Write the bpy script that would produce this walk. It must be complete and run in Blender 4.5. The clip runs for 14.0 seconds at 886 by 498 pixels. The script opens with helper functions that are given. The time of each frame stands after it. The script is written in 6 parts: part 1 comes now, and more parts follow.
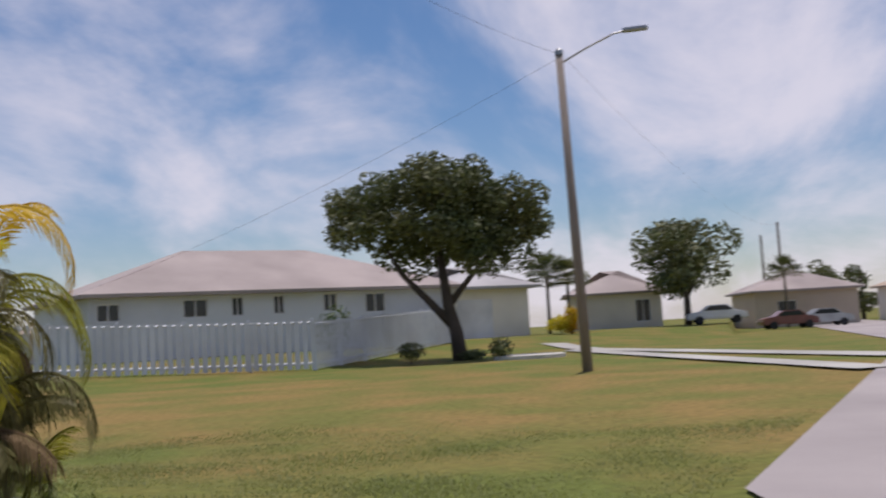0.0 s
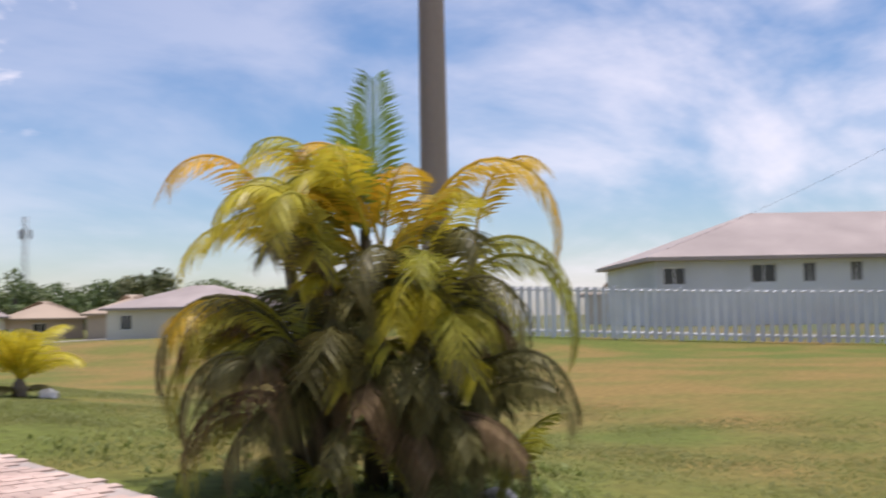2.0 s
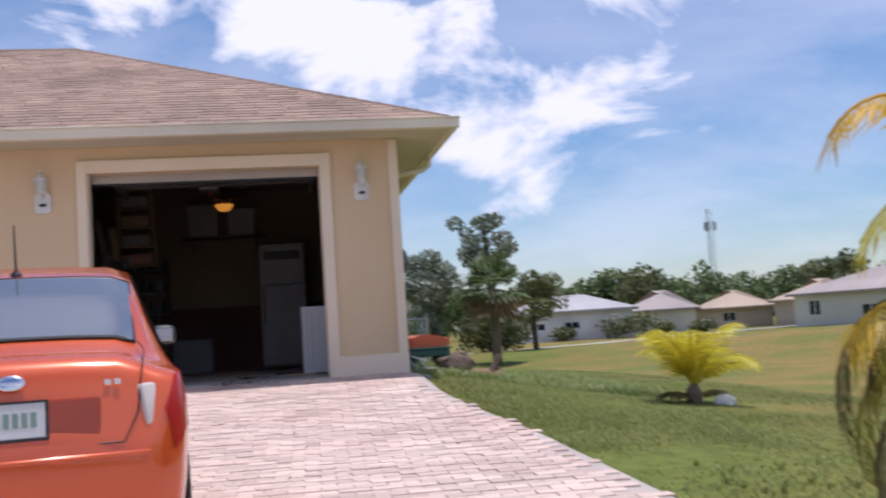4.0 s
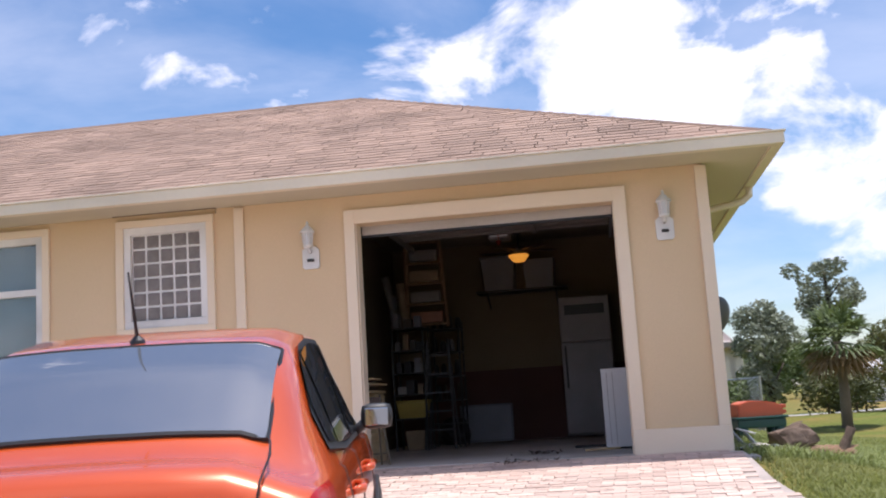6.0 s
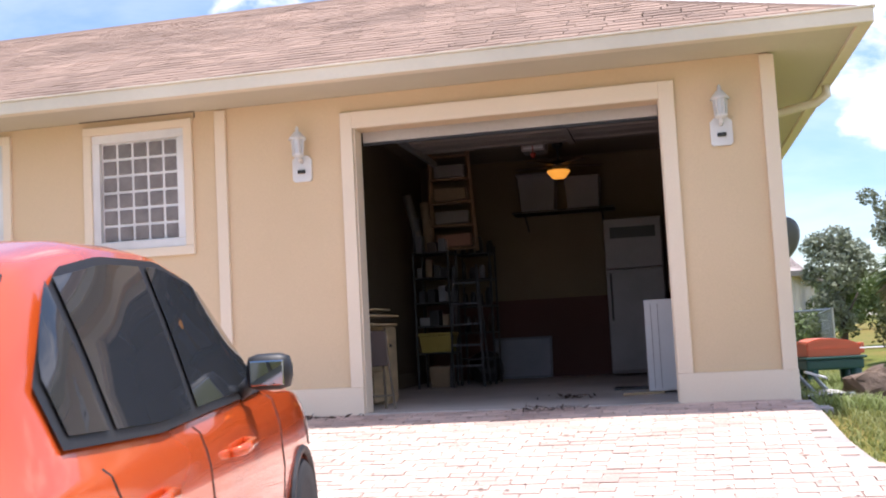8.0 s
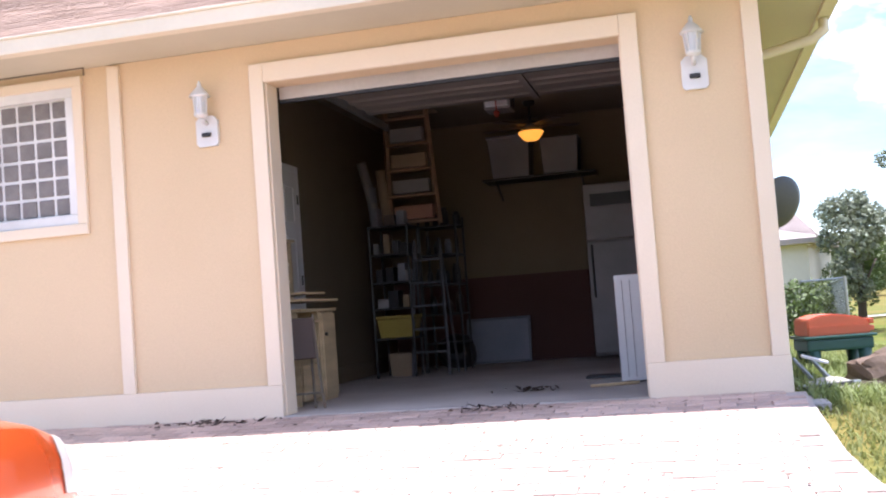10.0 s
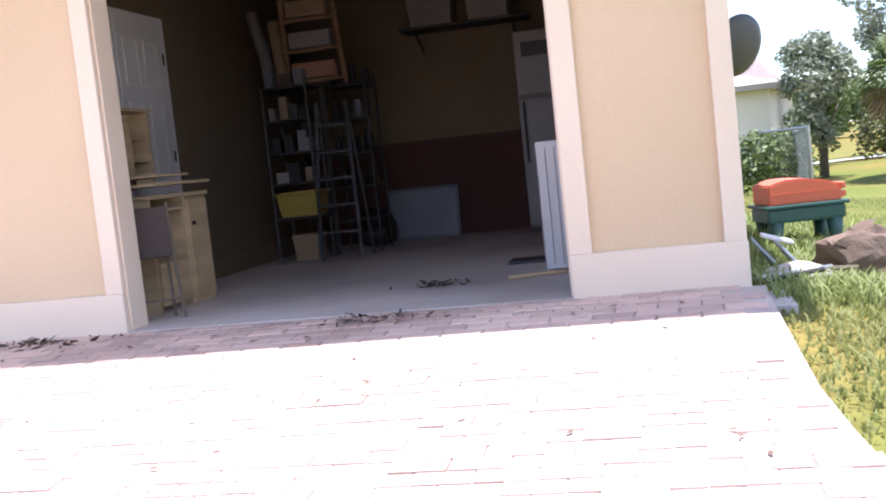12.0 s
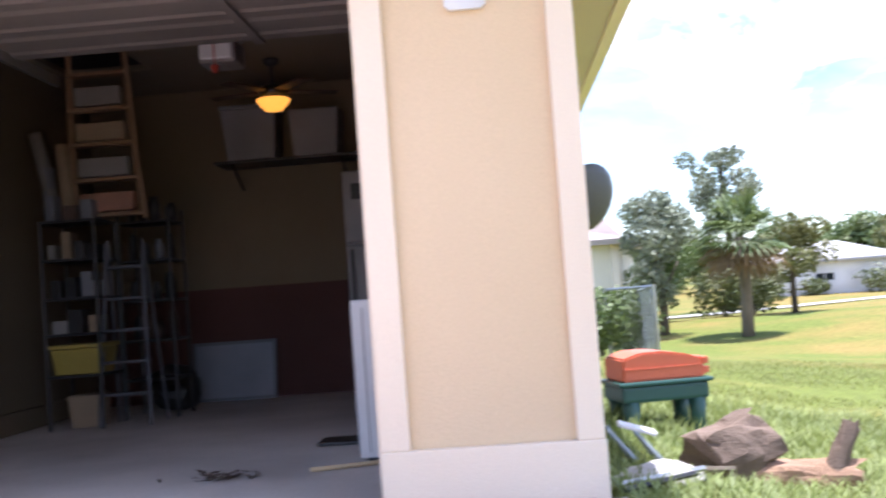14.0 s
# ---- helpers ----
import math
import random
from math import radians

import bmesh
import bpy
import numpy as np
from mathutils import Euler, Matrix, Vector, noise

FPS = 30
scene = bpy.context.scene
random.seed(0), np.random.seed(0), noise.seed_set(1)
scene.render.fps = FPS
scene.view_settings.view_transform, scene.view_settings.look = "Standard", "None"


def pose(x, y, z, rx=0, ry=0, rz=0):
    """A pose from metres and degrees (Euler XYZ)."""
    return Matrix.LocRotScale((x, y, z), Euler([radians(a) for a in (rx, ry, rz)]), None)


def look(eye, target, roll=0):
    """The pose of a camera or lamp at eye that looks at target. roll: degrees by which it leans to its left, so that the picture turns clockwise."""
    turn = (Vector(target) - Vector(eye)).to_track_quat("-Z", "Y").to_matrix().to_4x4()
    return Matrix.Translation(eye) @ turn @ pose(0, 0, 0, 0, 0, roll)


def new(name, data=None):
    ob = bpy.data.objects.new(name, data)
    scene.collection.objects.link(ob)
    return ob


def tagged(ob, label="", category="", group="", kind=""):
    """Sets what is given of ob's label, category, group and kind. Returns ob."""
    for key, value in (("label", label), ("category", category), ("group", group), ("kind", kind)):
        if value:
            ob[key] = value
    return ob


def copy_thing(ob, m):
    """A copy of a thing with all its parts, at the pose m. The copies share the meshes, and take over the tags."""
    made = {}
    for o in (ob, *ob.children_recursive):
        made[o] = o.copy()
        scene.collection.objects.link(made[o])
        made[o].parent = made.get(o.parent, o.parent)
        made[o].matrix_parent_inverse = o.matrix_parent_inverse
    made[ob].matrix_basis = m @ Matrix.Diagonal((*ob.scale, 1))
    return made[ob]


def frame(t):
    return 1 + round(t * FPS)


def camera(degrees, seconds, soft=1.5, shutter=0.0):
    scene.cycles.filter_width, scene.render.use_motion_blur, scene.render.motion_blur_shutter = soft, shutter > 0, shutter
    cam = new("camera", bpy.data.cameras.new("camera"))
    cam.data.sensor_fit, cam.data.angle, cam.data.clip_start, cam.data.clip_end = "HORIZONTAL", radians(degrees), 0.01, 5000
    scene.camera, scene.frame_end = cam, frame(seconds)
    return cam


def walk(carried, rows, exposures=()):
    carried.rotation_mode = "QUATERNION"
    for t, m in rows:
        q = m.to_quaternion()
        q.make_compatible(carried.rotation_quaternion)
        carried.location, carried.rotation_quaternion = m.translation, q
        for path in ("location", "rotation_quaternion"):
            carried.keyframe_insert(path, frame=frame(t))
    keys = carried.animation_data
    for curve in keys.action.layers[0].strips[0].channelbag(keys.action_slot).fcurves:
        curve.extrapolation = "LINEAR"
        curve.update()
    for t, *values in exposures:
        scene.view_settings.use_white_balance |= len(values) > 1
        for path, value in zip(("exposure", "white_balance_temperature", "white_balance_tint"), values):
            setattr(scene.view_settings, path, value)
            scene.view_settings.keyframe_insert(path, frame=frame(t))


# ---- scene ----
cam = camera(46.0, 14.0, soft=2.0, shutter=0.35)
PATH = [
    (0, (-0.006, -13.539, 0.274), (1.915, -13.005, 0.432), -3.3),
    (0.5, (0.733, -13.498, 0.212), (2.575, -12.733, 0.356), -2.1),
    (0.7, (0.862, -13.515, 0.194), (2.675, -12.684, 0.348), -2.0),
    (1.5, (1.278, -13.333, 0.253), (2.883, -12.151, 0.422), -2.3),
    (1.9, (1.463, -13.185, 0.336), (2.887, -11.788, 0.476), -1.0),
    (2.2, (1.616, -13.016, 0.373), (2.884, -11.473, 0.481), -1.9),
    (2.6, (1.95, -12.534, 0.355), (3.009, -10.838, 0.415), -3.9),
    (3, (2.009, -12.590, 0.364), (2.831, -10.768, 0.410), -5.1),
    (3.5, (2.276, -12.138, 0.443), (2.790, -10.207, 0.537), -4.4),
    (4, (2.327, -11.767, 0.464), (2.574, -9.788, 0.619), -3.6),
    (4.2, (2.354, -11.520, 0.490), (2.491, -9.532, 0.665), -3.4),
    (6.3, (2.710, -9.664, 0.567), (2.305, -7.729, 0.871), -3.1),
    (6.5, (2.748, -9.476, 0.553), (2.317, -7.547, 0.856), -2.7),
    (7, (2.717, -9.071, 0.584), (2.253, -7.143, 0.845), -3.0),
    (7.5, (2.747, -8.654, 0.591), (2.255, -6.728, 0.814), -2.8),
    (8, (2.777, -8.290, 0.627), (2.279, -6.360, 0.794), -3.0),
    (8.2, (2.906, -8.243, 0.627), (2.387, -6.318, 0.784), -3.0),
    (10.5, (3.125, -6.425, 0.698), (2.588, -4.500, 0.783), -4.7),
    (11, (3.202, -6.056, 0.734), (2.663, -4.130, 0.746), -5.4),
    (11.5, (3.155, -5.626, 0.767), (2.646, -3.695, 0.663), -5.7),
    (12, (3.157, -5.310, 0.783), (2.665, -3.378, 0.622), -6.1),
    (12.5, (3.146, -4.996, 0.806), (2.694, -3.048, 0.765), -2.2),
    (13, (3.085, -4.736, 0.857), (2.637, -2.788, 0.942), -3.2),
    (13.5, (3.100, -4.409, 0.878), (2.694, -2.452, 0.959), -4.2),
    (14, (3.145, -4.059, 0.857), (2.961, -2.069, 0.944), -4.1),
]
walk(cam, [(t, look(e, g, r)) for t, e, g, r in PATH],
     exposures=[(t, e, k, w) for t, e, k, w in ((0, -0.40, 6350, 20), (0.5, -0.24, 6350, 20), (1.2, -0.08, 6350, 20), (2.4, 0.08, 6400, 20), (4.2, -0.03, 5850, 18), (6.3, 0.42, 6150, 17), (7.4, 0.55, 6150, 17), (8.0, 0.82, 6100, 17), (10.5, 1.38, 5900, 19), (12.0, 1.46, 5900, 19), (14.0, 1.55, 5750, 19))])

# ---- daylight ----
SUN_ELEV, SUN_ROT = radians(82), radians(84)
world = bpy.data.worlds.new("sky")
scene.world = world
world.use_nodes = True
wn = world.node_tree.nodes
wl = world.node_tree.links
wn.clear()


def wnode(kind, **values):
    n = wn.new(kind)
    for k, v in values.items():
        n.inputs[k.replace("_", " ")].default_value = v
    return n


def wmath(op, a, b=None, c=None):
    n = wn.new("ShaderNodeMath")
    n.operation = op
    for i, v in enumerate((a, b, c)):
        if v is None:
            continue
        if isinstance(v, (int, float)):
            n.inputs[i].default_value = v
        else:
            wl.new(v, n.inputs[i])
    return n.outputs[0]


sky = wn.new("ShaderNodeTexSky")
sky.sky_type = "NISHITA"
sky.sun_disc = False
sky.sun_elevation, sky.sun_rotation = SUN_ELEV, SUN_ROT
sky.air_density, sky.dust_density, sky.ozone_density = 1.0, 0.6, 2.0
tex = wn.new("ShaderNodeTexCoord")
sep = wn.new("ShaderNodeSeparateXYZ")
wl.new(tex.outputs["Generated"], sep.inputs[0])
den = wmath("ADD", wmath("MAXIMUM", sep.outputs[2], 0.0), 0.30)
flat = wn.new("ShaderNodeCombineXYZ")
wl.new(wmath("DIVIDE", sep.outputs[0], den), flat.inputs[0])
wl.new(wmath("DIVIDE", sep.outputs[1], den), flat.inputs[1])


def cloud_noise(scale, detail, rough, offset, distortion=0.0, stretch=(1, 1, 1)):
    mp = wn.new("ShaderNodeMapping")
    mp.inputs["Location"].default_value = offset
    mp.inputs["Scale"].default_value = stretch
    wl.new(flat.outputs[0], mp.inputs[0])
    n = wnode("ShaderNodeTexNoise", Scale=scale, Detail=detail, Roughness=rough, Distortion=distortion)
    wl.new(mp.outputs[0], n.inputs["Vector"])
    return n.outputs["Fac"]


def ramp(fac, lo, hi):
    n = wn.new("ShaderNodeMapRange")
    n.interpolation_type = "SMOOTHSTEP"
    n.inputs[1].default_value, n.inputs[2].default_value = lo, hi
    wl.new(fac, n.inputs[0])
    return n.outputs[0]


# thin streaky veil, and heaped cumulus above the garage roof
east = wn.new("ShaderNodeVectorMath")
east.operation = "DOT_PRODUCT"
wl.new(tex.outputs["Generated"], east.inputs[0])
east.inputs[1].default_value = (0.72, -0.66, 0.1)
thick = wmath("MULTIPLY_ADD", ramp(east.outputs["Value"], -0.3, 0.45), 0.52, 0.30)
veil = wmath("MULTIPLY", ramp(cloud_noise(1.5, 7, 0.58, (3.1, 1.7, 0), 0.35, (0.85, 1.2, 1)), 0.35, 0.68), thick)
hn = wnode("ShaderNodeTexNoise", Scale=5.5, Detail=10, Roughness=0.56, Distortion=0.35)
hm = wn.new("ShaderNodeMapping")
hm.inputs["Location"].default_value, hm.inputs["Scale"].default_value = (0.4, 0.15, 0.3), (1, 1, 1.7)
wl.new(tex.outputs["Generated"], hm.inputs[0])
wl.new(hm.outputs[0], hn.inputs["Vector"])
heap = hn.outputs["Fac"]
dirn = wn.new("ShaderNodeVectorMath")
dirn.operation = "DOT_PRODUCT"
wl.new(tex.outputs["Generated"], dirn.inputs[0])
dirn.inputs[1].default_value = (0.22, 0.93, 0.31)
bias = wmath("MULTIPLY", ramp(dirn.outputs["Value"], 0.955, 0.995), wmath("MULTIPLY", ramp(sep.outputs[2], 0.09, 0.2), 0.215))
bank = wn.new("ShaderNodeVectorMath")
bank.operation = "DOT_PRODUCT"
wl.new(tex.outputs["Generated"], bank.inputs[0])
bank.inputs[1].default_value = (-0.225, 0.90, 0.375)
bias2 = wmath("MULTIPLY", ramp(bank.outputs["Value"], 0.945, 0.99), 0.15)
heaps = ramp(wmath("ADD", heap, wmath("ADD", bias, bias2)), 0.645, 0.785)
cover = wmath("MAXIMUM", veil, heaps)
skymix = wn.new("ShaderNodeMix")
skymix.data_type = "RGBA"
wl.new(cover, skymix.inputs[0])
sat = wn.new("ShaderNodeHueSaturation")
sat.inputs["Saturation"].default_value, sat.inputs["Value"].default_value = 1.22, 1.0
wl.new(sky.outputs[0], sat.inputs["Color"])
wl.new(sat.outputs[0], skymix.inputs[6])
skymix.inputs[7].default_value = (8.6, 8.4, 8.8, 1)
back = wn.new("ShaderNodeBackground")
back.inputs["Strength"].default_value = 0.115
wl.new(skymix.outputs[2], back.inputs[0])
wout = wn.new("ShaderNodeOutputWorld")
wl.new(back.outputs[0], wout.inputs[0])

sun = new("sun", bpy.data.lights.new("sun", "SUN"))
sun.data.energy, sun.data.angle, sun.data.color = 4.2, radians(0.55), (1.0, 0.95, 0.87)
sun.matrix_world = look((0, 0, 30), (-30 * math.cos(SUN_ELEV) * math.sin(SUN_ROT), -30 * math.cos(SUN_ELEV) * math.cos(SUN_ROT), 30 - 30 * math.sin(SUN_ELEV)))


# ---- materials ----
def material(name, color, rough=0.6, metal=0.0, vary=0.12, scale=6.0, fine=60.0, bump=0.15, color2=None, random_=0.0,
             island=False, coat=0.0, spec=0.5, stretch=(1, 1, 1), translucent=0.0):
    m = bpy.data.materials.new(name)
    m.use_nodes = True
    nt = m.node_tree
    n, l = nt.nodes, nt.links
    b = n["Principled BSDF"]
    b.inputs["Roughness"].default_value = rough
    b.inputs["Metallic"].default_value = metal
    b.inputs["Specular IOR Level"].default_value = spec
    b.inputs["Coat Weight"].default_value = coat
    b.inputs["Coat Roughness"].default_value = 0.04
    tc = n.new("ShaderNodeTexCoord")
    mp = n.new("ShaderNodeMapping")
    mp.inputs["Scale"].default_value = stretch
    geo = n.new("ShaderNodeNewGeometry")
    l.new(geo.outputs["Position"], mp.inputs[0])
    big = n.new("ShaderNodeTexNoise")
    big.inputs["Scale"].default_value, big.inputs["Detail"].default_value = scale * 0.25, 5
    small = n.new("ShaderNodeTexNoise")
    small.inputs["Scale"].default_value, small.inputs["Detail"].default_value = fine, 4
    for t in (big, small):
        l.new(mp.outputs[0], t.inputs["Vector"])
    mix = n.new("ShaderNodeMix")
    mix.data_type = "RGBA"
    c2 = color2 or tuple(c * 0.72 for c in color)
    mix.inputs[6].default_value, mix.inputs[7].default_value = (*color, 1), (*c2, 1)
    mr = n.new("ShaderNodeMapRange")
    mr.inputs[1].default_value, mr.inputs[2].default_value = 0.38, 0.68
    l.new(big.outputs["Fac"], mr.inputs[0])
    l.new(mr.outputs[0], mix.inputs[0])
    hsv = n.new("ShaderNodeHueSaturation")
    l.new(mix.outputs[2], hsv.inputs["Color"])
    val = n.new("ShaderNodeMath")
    val.operation = "MULTIPLY_ADD"
    val.inputs[1].default_value, val.inputs[2].default_value = vary * 2, 1 - vary
    l.new(small.outputs["Fac"], val.inputs[0])
    out = val.outputs[0]
    if random_:
        src = geo.outputs["Random Per Island"] if island else n.new("ShaderNodeObjectInfo").outputs["Random"]
        add = n.new("ShaderNodeMath")
        add.operation = "MULTIPLY_ADD"
        add.inputs[1].default_value = random_
        l.new(src, add.inputs[0])
        l.new(out, add.inputs[2])
        sub = n.new("ShaderNodeMath")
        sub.operation = "SUBTRACT"
        sub.inputs[1].default_value = random_ / 2
        l.new(add.outputs[0], sub.inputs[0])
        out = sub.outputs[0]
    l.new(out, hsv.inputs["Value"])
    l.new(hsv.outputs[0], b.inputs["Base Color"])
    if bump:
        bp = n.new("ShaderNodeBump")
        bp.inputs["Strength"].default_value, bp.inputs["Distance"].default_value = bump, 0.01
        l.new(small.outputs["Fac"], bp.inputs["Height"])
        l.new(bp.outputs[0], b.inputs["Normal"])
    if translucent:
        tr = n.new("ShaderNodeBsdfTranslucent")
        l.new(hsv.outputs[0], tr.inputs[0])
        ms = n.new("ShaderNodeMixShader")
        ms.inputs[0].default_value = translucent
        l.new(b.outputs[0], ms.inputs[1])
        l.new(tr.outputs[0], ms.inputs[2])
        l.new(ms.outputs[0], n["Material Output"].inputs[0])
    return m


def dry_towards(m, x0, x1, amount):
    """The lawn is greener by both houses and drier on the open plot between them."""
    nt = m.node_tree
    n, l = nt.nodes, nt.links
    geo = [q for q in n if q.bl_idname == "ShaderNodeNewGeometry"][0]
    mix = [q for q in n if q.bl_idname == "ShaderNodeMix"][0]
    old = mix.inputs[0].links[0].from_socket
    sep = n.new("ShaderNodeSeparateXYZ")
    l.new(geo.outputs["Position"], sep.inputs[0])
    mr = n.new("ShaderNodeMapRange")
    mr.inputs[1].default_value, mr.inputs[2].default_value, mr.inputs[3].default_value, mr.inputs[4].default_value = x0, x1, -amount, amount * 0.7
    l.new(sep.outputs[0], mr.inputs[0])
    add = n.new("ShaderNodeMath")
    add.operation, add.use_clamp = "ADD", True
    far = n.new("ShaderNodeMapRange")
    far.inputs[1].default_value, far.inputs[2].default_value, far.inputs[3].default_value, far.inputs[4].default_value = 25.0, 33.0, 0.0, -1.1 * amount
    l.new(sep.outputs[0], far.inputs[0])
    both = n.new("ShaderNodeMath")
    l.new(mr.outputs[0], both.inputs[0])
    l.new(far.outputs[0], both.inputs[1])
    l.new(old, add.inputs[0])
    l.new(both.outputs[0], add.inputs[1])
    l.new(add.outputs[0], mix.inputs[0])


def glass_material(name, color, rough=0.03, opaque=True):
    m = bpy.data.materials.new(name)
    m.use_nodes = True
    b = m.node_tree.nodes["Principled BSDF"]
    b.inputs["Base Color"].default_value = (*color, 1)
    b.inputs["Roughness"].default_value = rough
    b.inputs["IOR"].default_value = 1.5
    if not opaque:
        b.inputs["Transmission Weight"].default_value = 1.0
    return m


def lamp_material(name, color, strength):
    m = bpy.data.materials.new(name)
    m.use_nodes = True
    b = m.node_tree.nodes["Principled BSDF"]
    b.inputs["Base Color"].default_value = (*color, 1)
    b.inputs["Emission Color"].default_value = (*color, 1)
    b.inputs["Emission Strength"].default_value = strength
    return m


STUCCO = material("stucco_tan", (0.68, 0.53, 0.35), 0.9, vary=0.08, scale=2.0, fine=90, bump=0.22, color2=(0.63, 0.485, 0.31))
TRIM = material("trim_cream", (0.80, 0.69, 0.55), 0.8, vary=0.06, scale=2.5, fine=110, bump=0.2, color2=(0.75, 0.635, 0.49))
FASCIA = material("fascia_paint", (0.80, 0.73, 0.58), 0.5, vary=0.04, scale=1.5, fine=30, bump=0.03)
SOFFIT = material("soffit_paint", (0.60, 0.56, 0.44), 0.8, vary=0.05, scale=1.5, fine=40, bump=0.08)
SHINGLE = material("shingle_brown", (0.35, 0.24, 0.18), 0.95, vary=0.25, scale=3, fine=160, bump=0.5, random_=0.35, island=True)
SHINGLE_ONE = material("shingle_brown_single", (0.35, 0.24, 0.18), 0.95, vary=0.25, scale=3, fine=160, bump=0.5, random_=0.35)
GRASS = material("lawn", (0.125, 0.148, 0.034), 0.95, vary=0.55, scale=1.5, fine=7, bump=0.9, color2=(0.235, 0.165, 0.055), spec=0.1)
BLADE = material("grass_blades", (0.245, 0.27, 0.08), 0.7, vary=0.2, scale=3, fine=20, bump=0, color2=(0.24, 0.25, 0.085), random_=0.35, island=True, translucent=0.45)
PAVER = material("paver_pink", (0.60, 0.465, 0.39), 0.9, vary=0.25, scale=4, fine=60, bump=0.4, color2=(0.52, 0.375, 0.31), random_=0.36, island=True)
PAVER_ONE = material("paver_pink_single", (0.58, 0.435, 0.36), 0.9, vary=0.25, scale=4, fine=60, bump=0.4, color2=(0.52, 0.375, 0.31), random_=0.36)
dry_towards(GRASS, 4.0, 16.0, 0.38)
dry_towards(BLADE, 4.0, 16.0, 0.38)
SAND = material("joint_sand", (0.50, 0.43, 0.385), 1.0, vary=0.3, scale=6, fine=200, bump=0.5)
CONCRETE = material("concrete_floor", (0.58, 0.53, 0.485), 0.6, vary=0.25, scale=2.6, fine=50, bump=0.2, color2=(0.33, 0.30, 0.27))
ROADMAT = material("road_pale", (0.40, 0.355, 0.335), 0.95, vary=0.15, scale=1.0, fine=70, bump=0.3)
WALK = material("walk_concrete", (0.47, 0.45, 0.40), 0.9, vary=0.1, scale=1, fine=40, bump=0.2)
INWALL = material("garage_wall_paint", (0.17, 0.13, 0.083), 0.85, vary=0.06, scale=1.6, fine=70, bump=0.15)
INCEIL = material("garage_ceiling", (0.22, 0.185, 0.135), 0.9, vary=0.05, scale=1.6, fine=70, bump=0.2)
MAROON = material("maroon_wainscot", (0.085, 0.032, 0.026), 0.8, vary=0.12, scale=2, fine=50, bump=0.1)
WHITE = material("white_paint", (0.74, 0.73, 0.73), 0.45, vary=0.04, scale=2, fine=40, bump=0.04)
DOORWHITE = material("door_white", (0.70, 0.68, 0.66), 0.5, vary=0.04, scale=2, fine=40, bump=0.05)
BLACK = material("black_plastic", (0.02, 0.02, 0.022), 0.5, vary=0.15, scale=4, fine=60, bump=0.05)
DARKGLASS = glass_material("dark_glass", (0.02, 0.025, 0.03))
BLOCKGLASS = material("glass_block", (0.22, 0.195, 0.19), 0.25, vary=0.25, scale=30, fine=90, bump=0.5)
WOODPOLE = material("weathered_pole", (0.30, 0.25, 0.21), 0.9, vary=0.25, scale=4, fine=60, bump=0.6, stretch=(3, 3, 0.25))
GREYMETAL = material("grey_metal", (0.42, 0.43, 0.44), 0.4, metal=0.8, vary=0.08, scale=3, fine=40, bump=0.05)
CHROME = material("chrome", (0.8, 0.8, 0.82), 0.12, metal=1.0, vary=0.03, bump=0)


# ---- helpers for meshes ----
def finish(name, bm, mat, smooth=False):
    me = bpy.data.meshes.new(name)
    bm.to_mesh(me)
    bm.free()
    for m in (mat if isinstance(mat, (list, tuple)) else (mat,)):
        me.materials.append(m)
    if smooth:
        me.polygons.foreach_set("use_smooth", [True] * len(me.polygons))
    return me


def part(name, bm, mat, parent=None, label="", smooth=False):
    ob = new(name, finish(name, bm, mat, smooth))
    if parent is not None:
        ob.parent = parent
    if label:
        ob["label"] = label
    return ob


def root(name, m, label, category, group="", kind=""):
    e = new(name)
    e.empty_display_size = 0.1
    e.matrix_world = m
    return tagged(e, label, category, group, kind)


def box(bm, x0, y0, z0, x1, y1, z1, bevel=0.0, m=None):
    r = bmesh.ops.create_cube(bm, size=1.0)
    vs = r["verts"]
    bmesh.ops.scale(bm, vec=(x1 - x0, y1 - y0, z1 - z0), verts=vs)
    bmesh.ops.translate(bm, vec=((x0 + x1) / 2, (y0 + y1) / 2, (z0 + z1) / 2), verts=vs)
    if bevel:
        es = list({e for v in vs for e in v.link_edges})
        rb = bmesh.ops.bevel(bm, geom=es, offset=bevel, segments=2, affect="EDGES", profile=0.6)
        vs = list({v for f in rb["faces"] for v in f.verts} | {v for v in vs if v.is_valid})
    if m is not None:
        bmesh.ops.transform(bm, matrix=m, verts=[v for v in vs if v.is_valid])
    return bm


def boxbm(*a, **k):
    return box(bmesh.new(), *a, **k)


def tube(bm, pts, radii, sides=8, cap=True):
    pts = [Vector(p) for p in pts]
    if isinstance(radii, (int, float)):
        radii = [radii] * len(pts)
    rings = []
    side = None
    for i, p in enumerate(pts):
        d = (pts[min(i + 1, len(pts) - 1)] - pts[max(i - 1, 0)]).normalized()
        if side is None:
            side = d.cross(Vector((0, 0, 1)) if abs(d.z) < 0.9 else Vector((1, 0, 0))).normalized()
        else:
            side = (side - d * side.dot(d)).normalized()
        up = d.cross(side)
        rings.append([bm.verts.new(p + radii[i] * (math.cos(a) * side + math.sin(a) * up))
                      for a in (2 * math.pi * k / sides for k in range(sides))])
    for a, b in zip(rings, rings[1:]):
        for k in range(sides):
            bm.faces.new((a[k], a[(k + 1) % sides], b[(k + 1) % sides], b[k]))
    if cap:
        bm.faces.new(rings[0][::-1])
        bm.faces.new(rings[-1])
    return bm


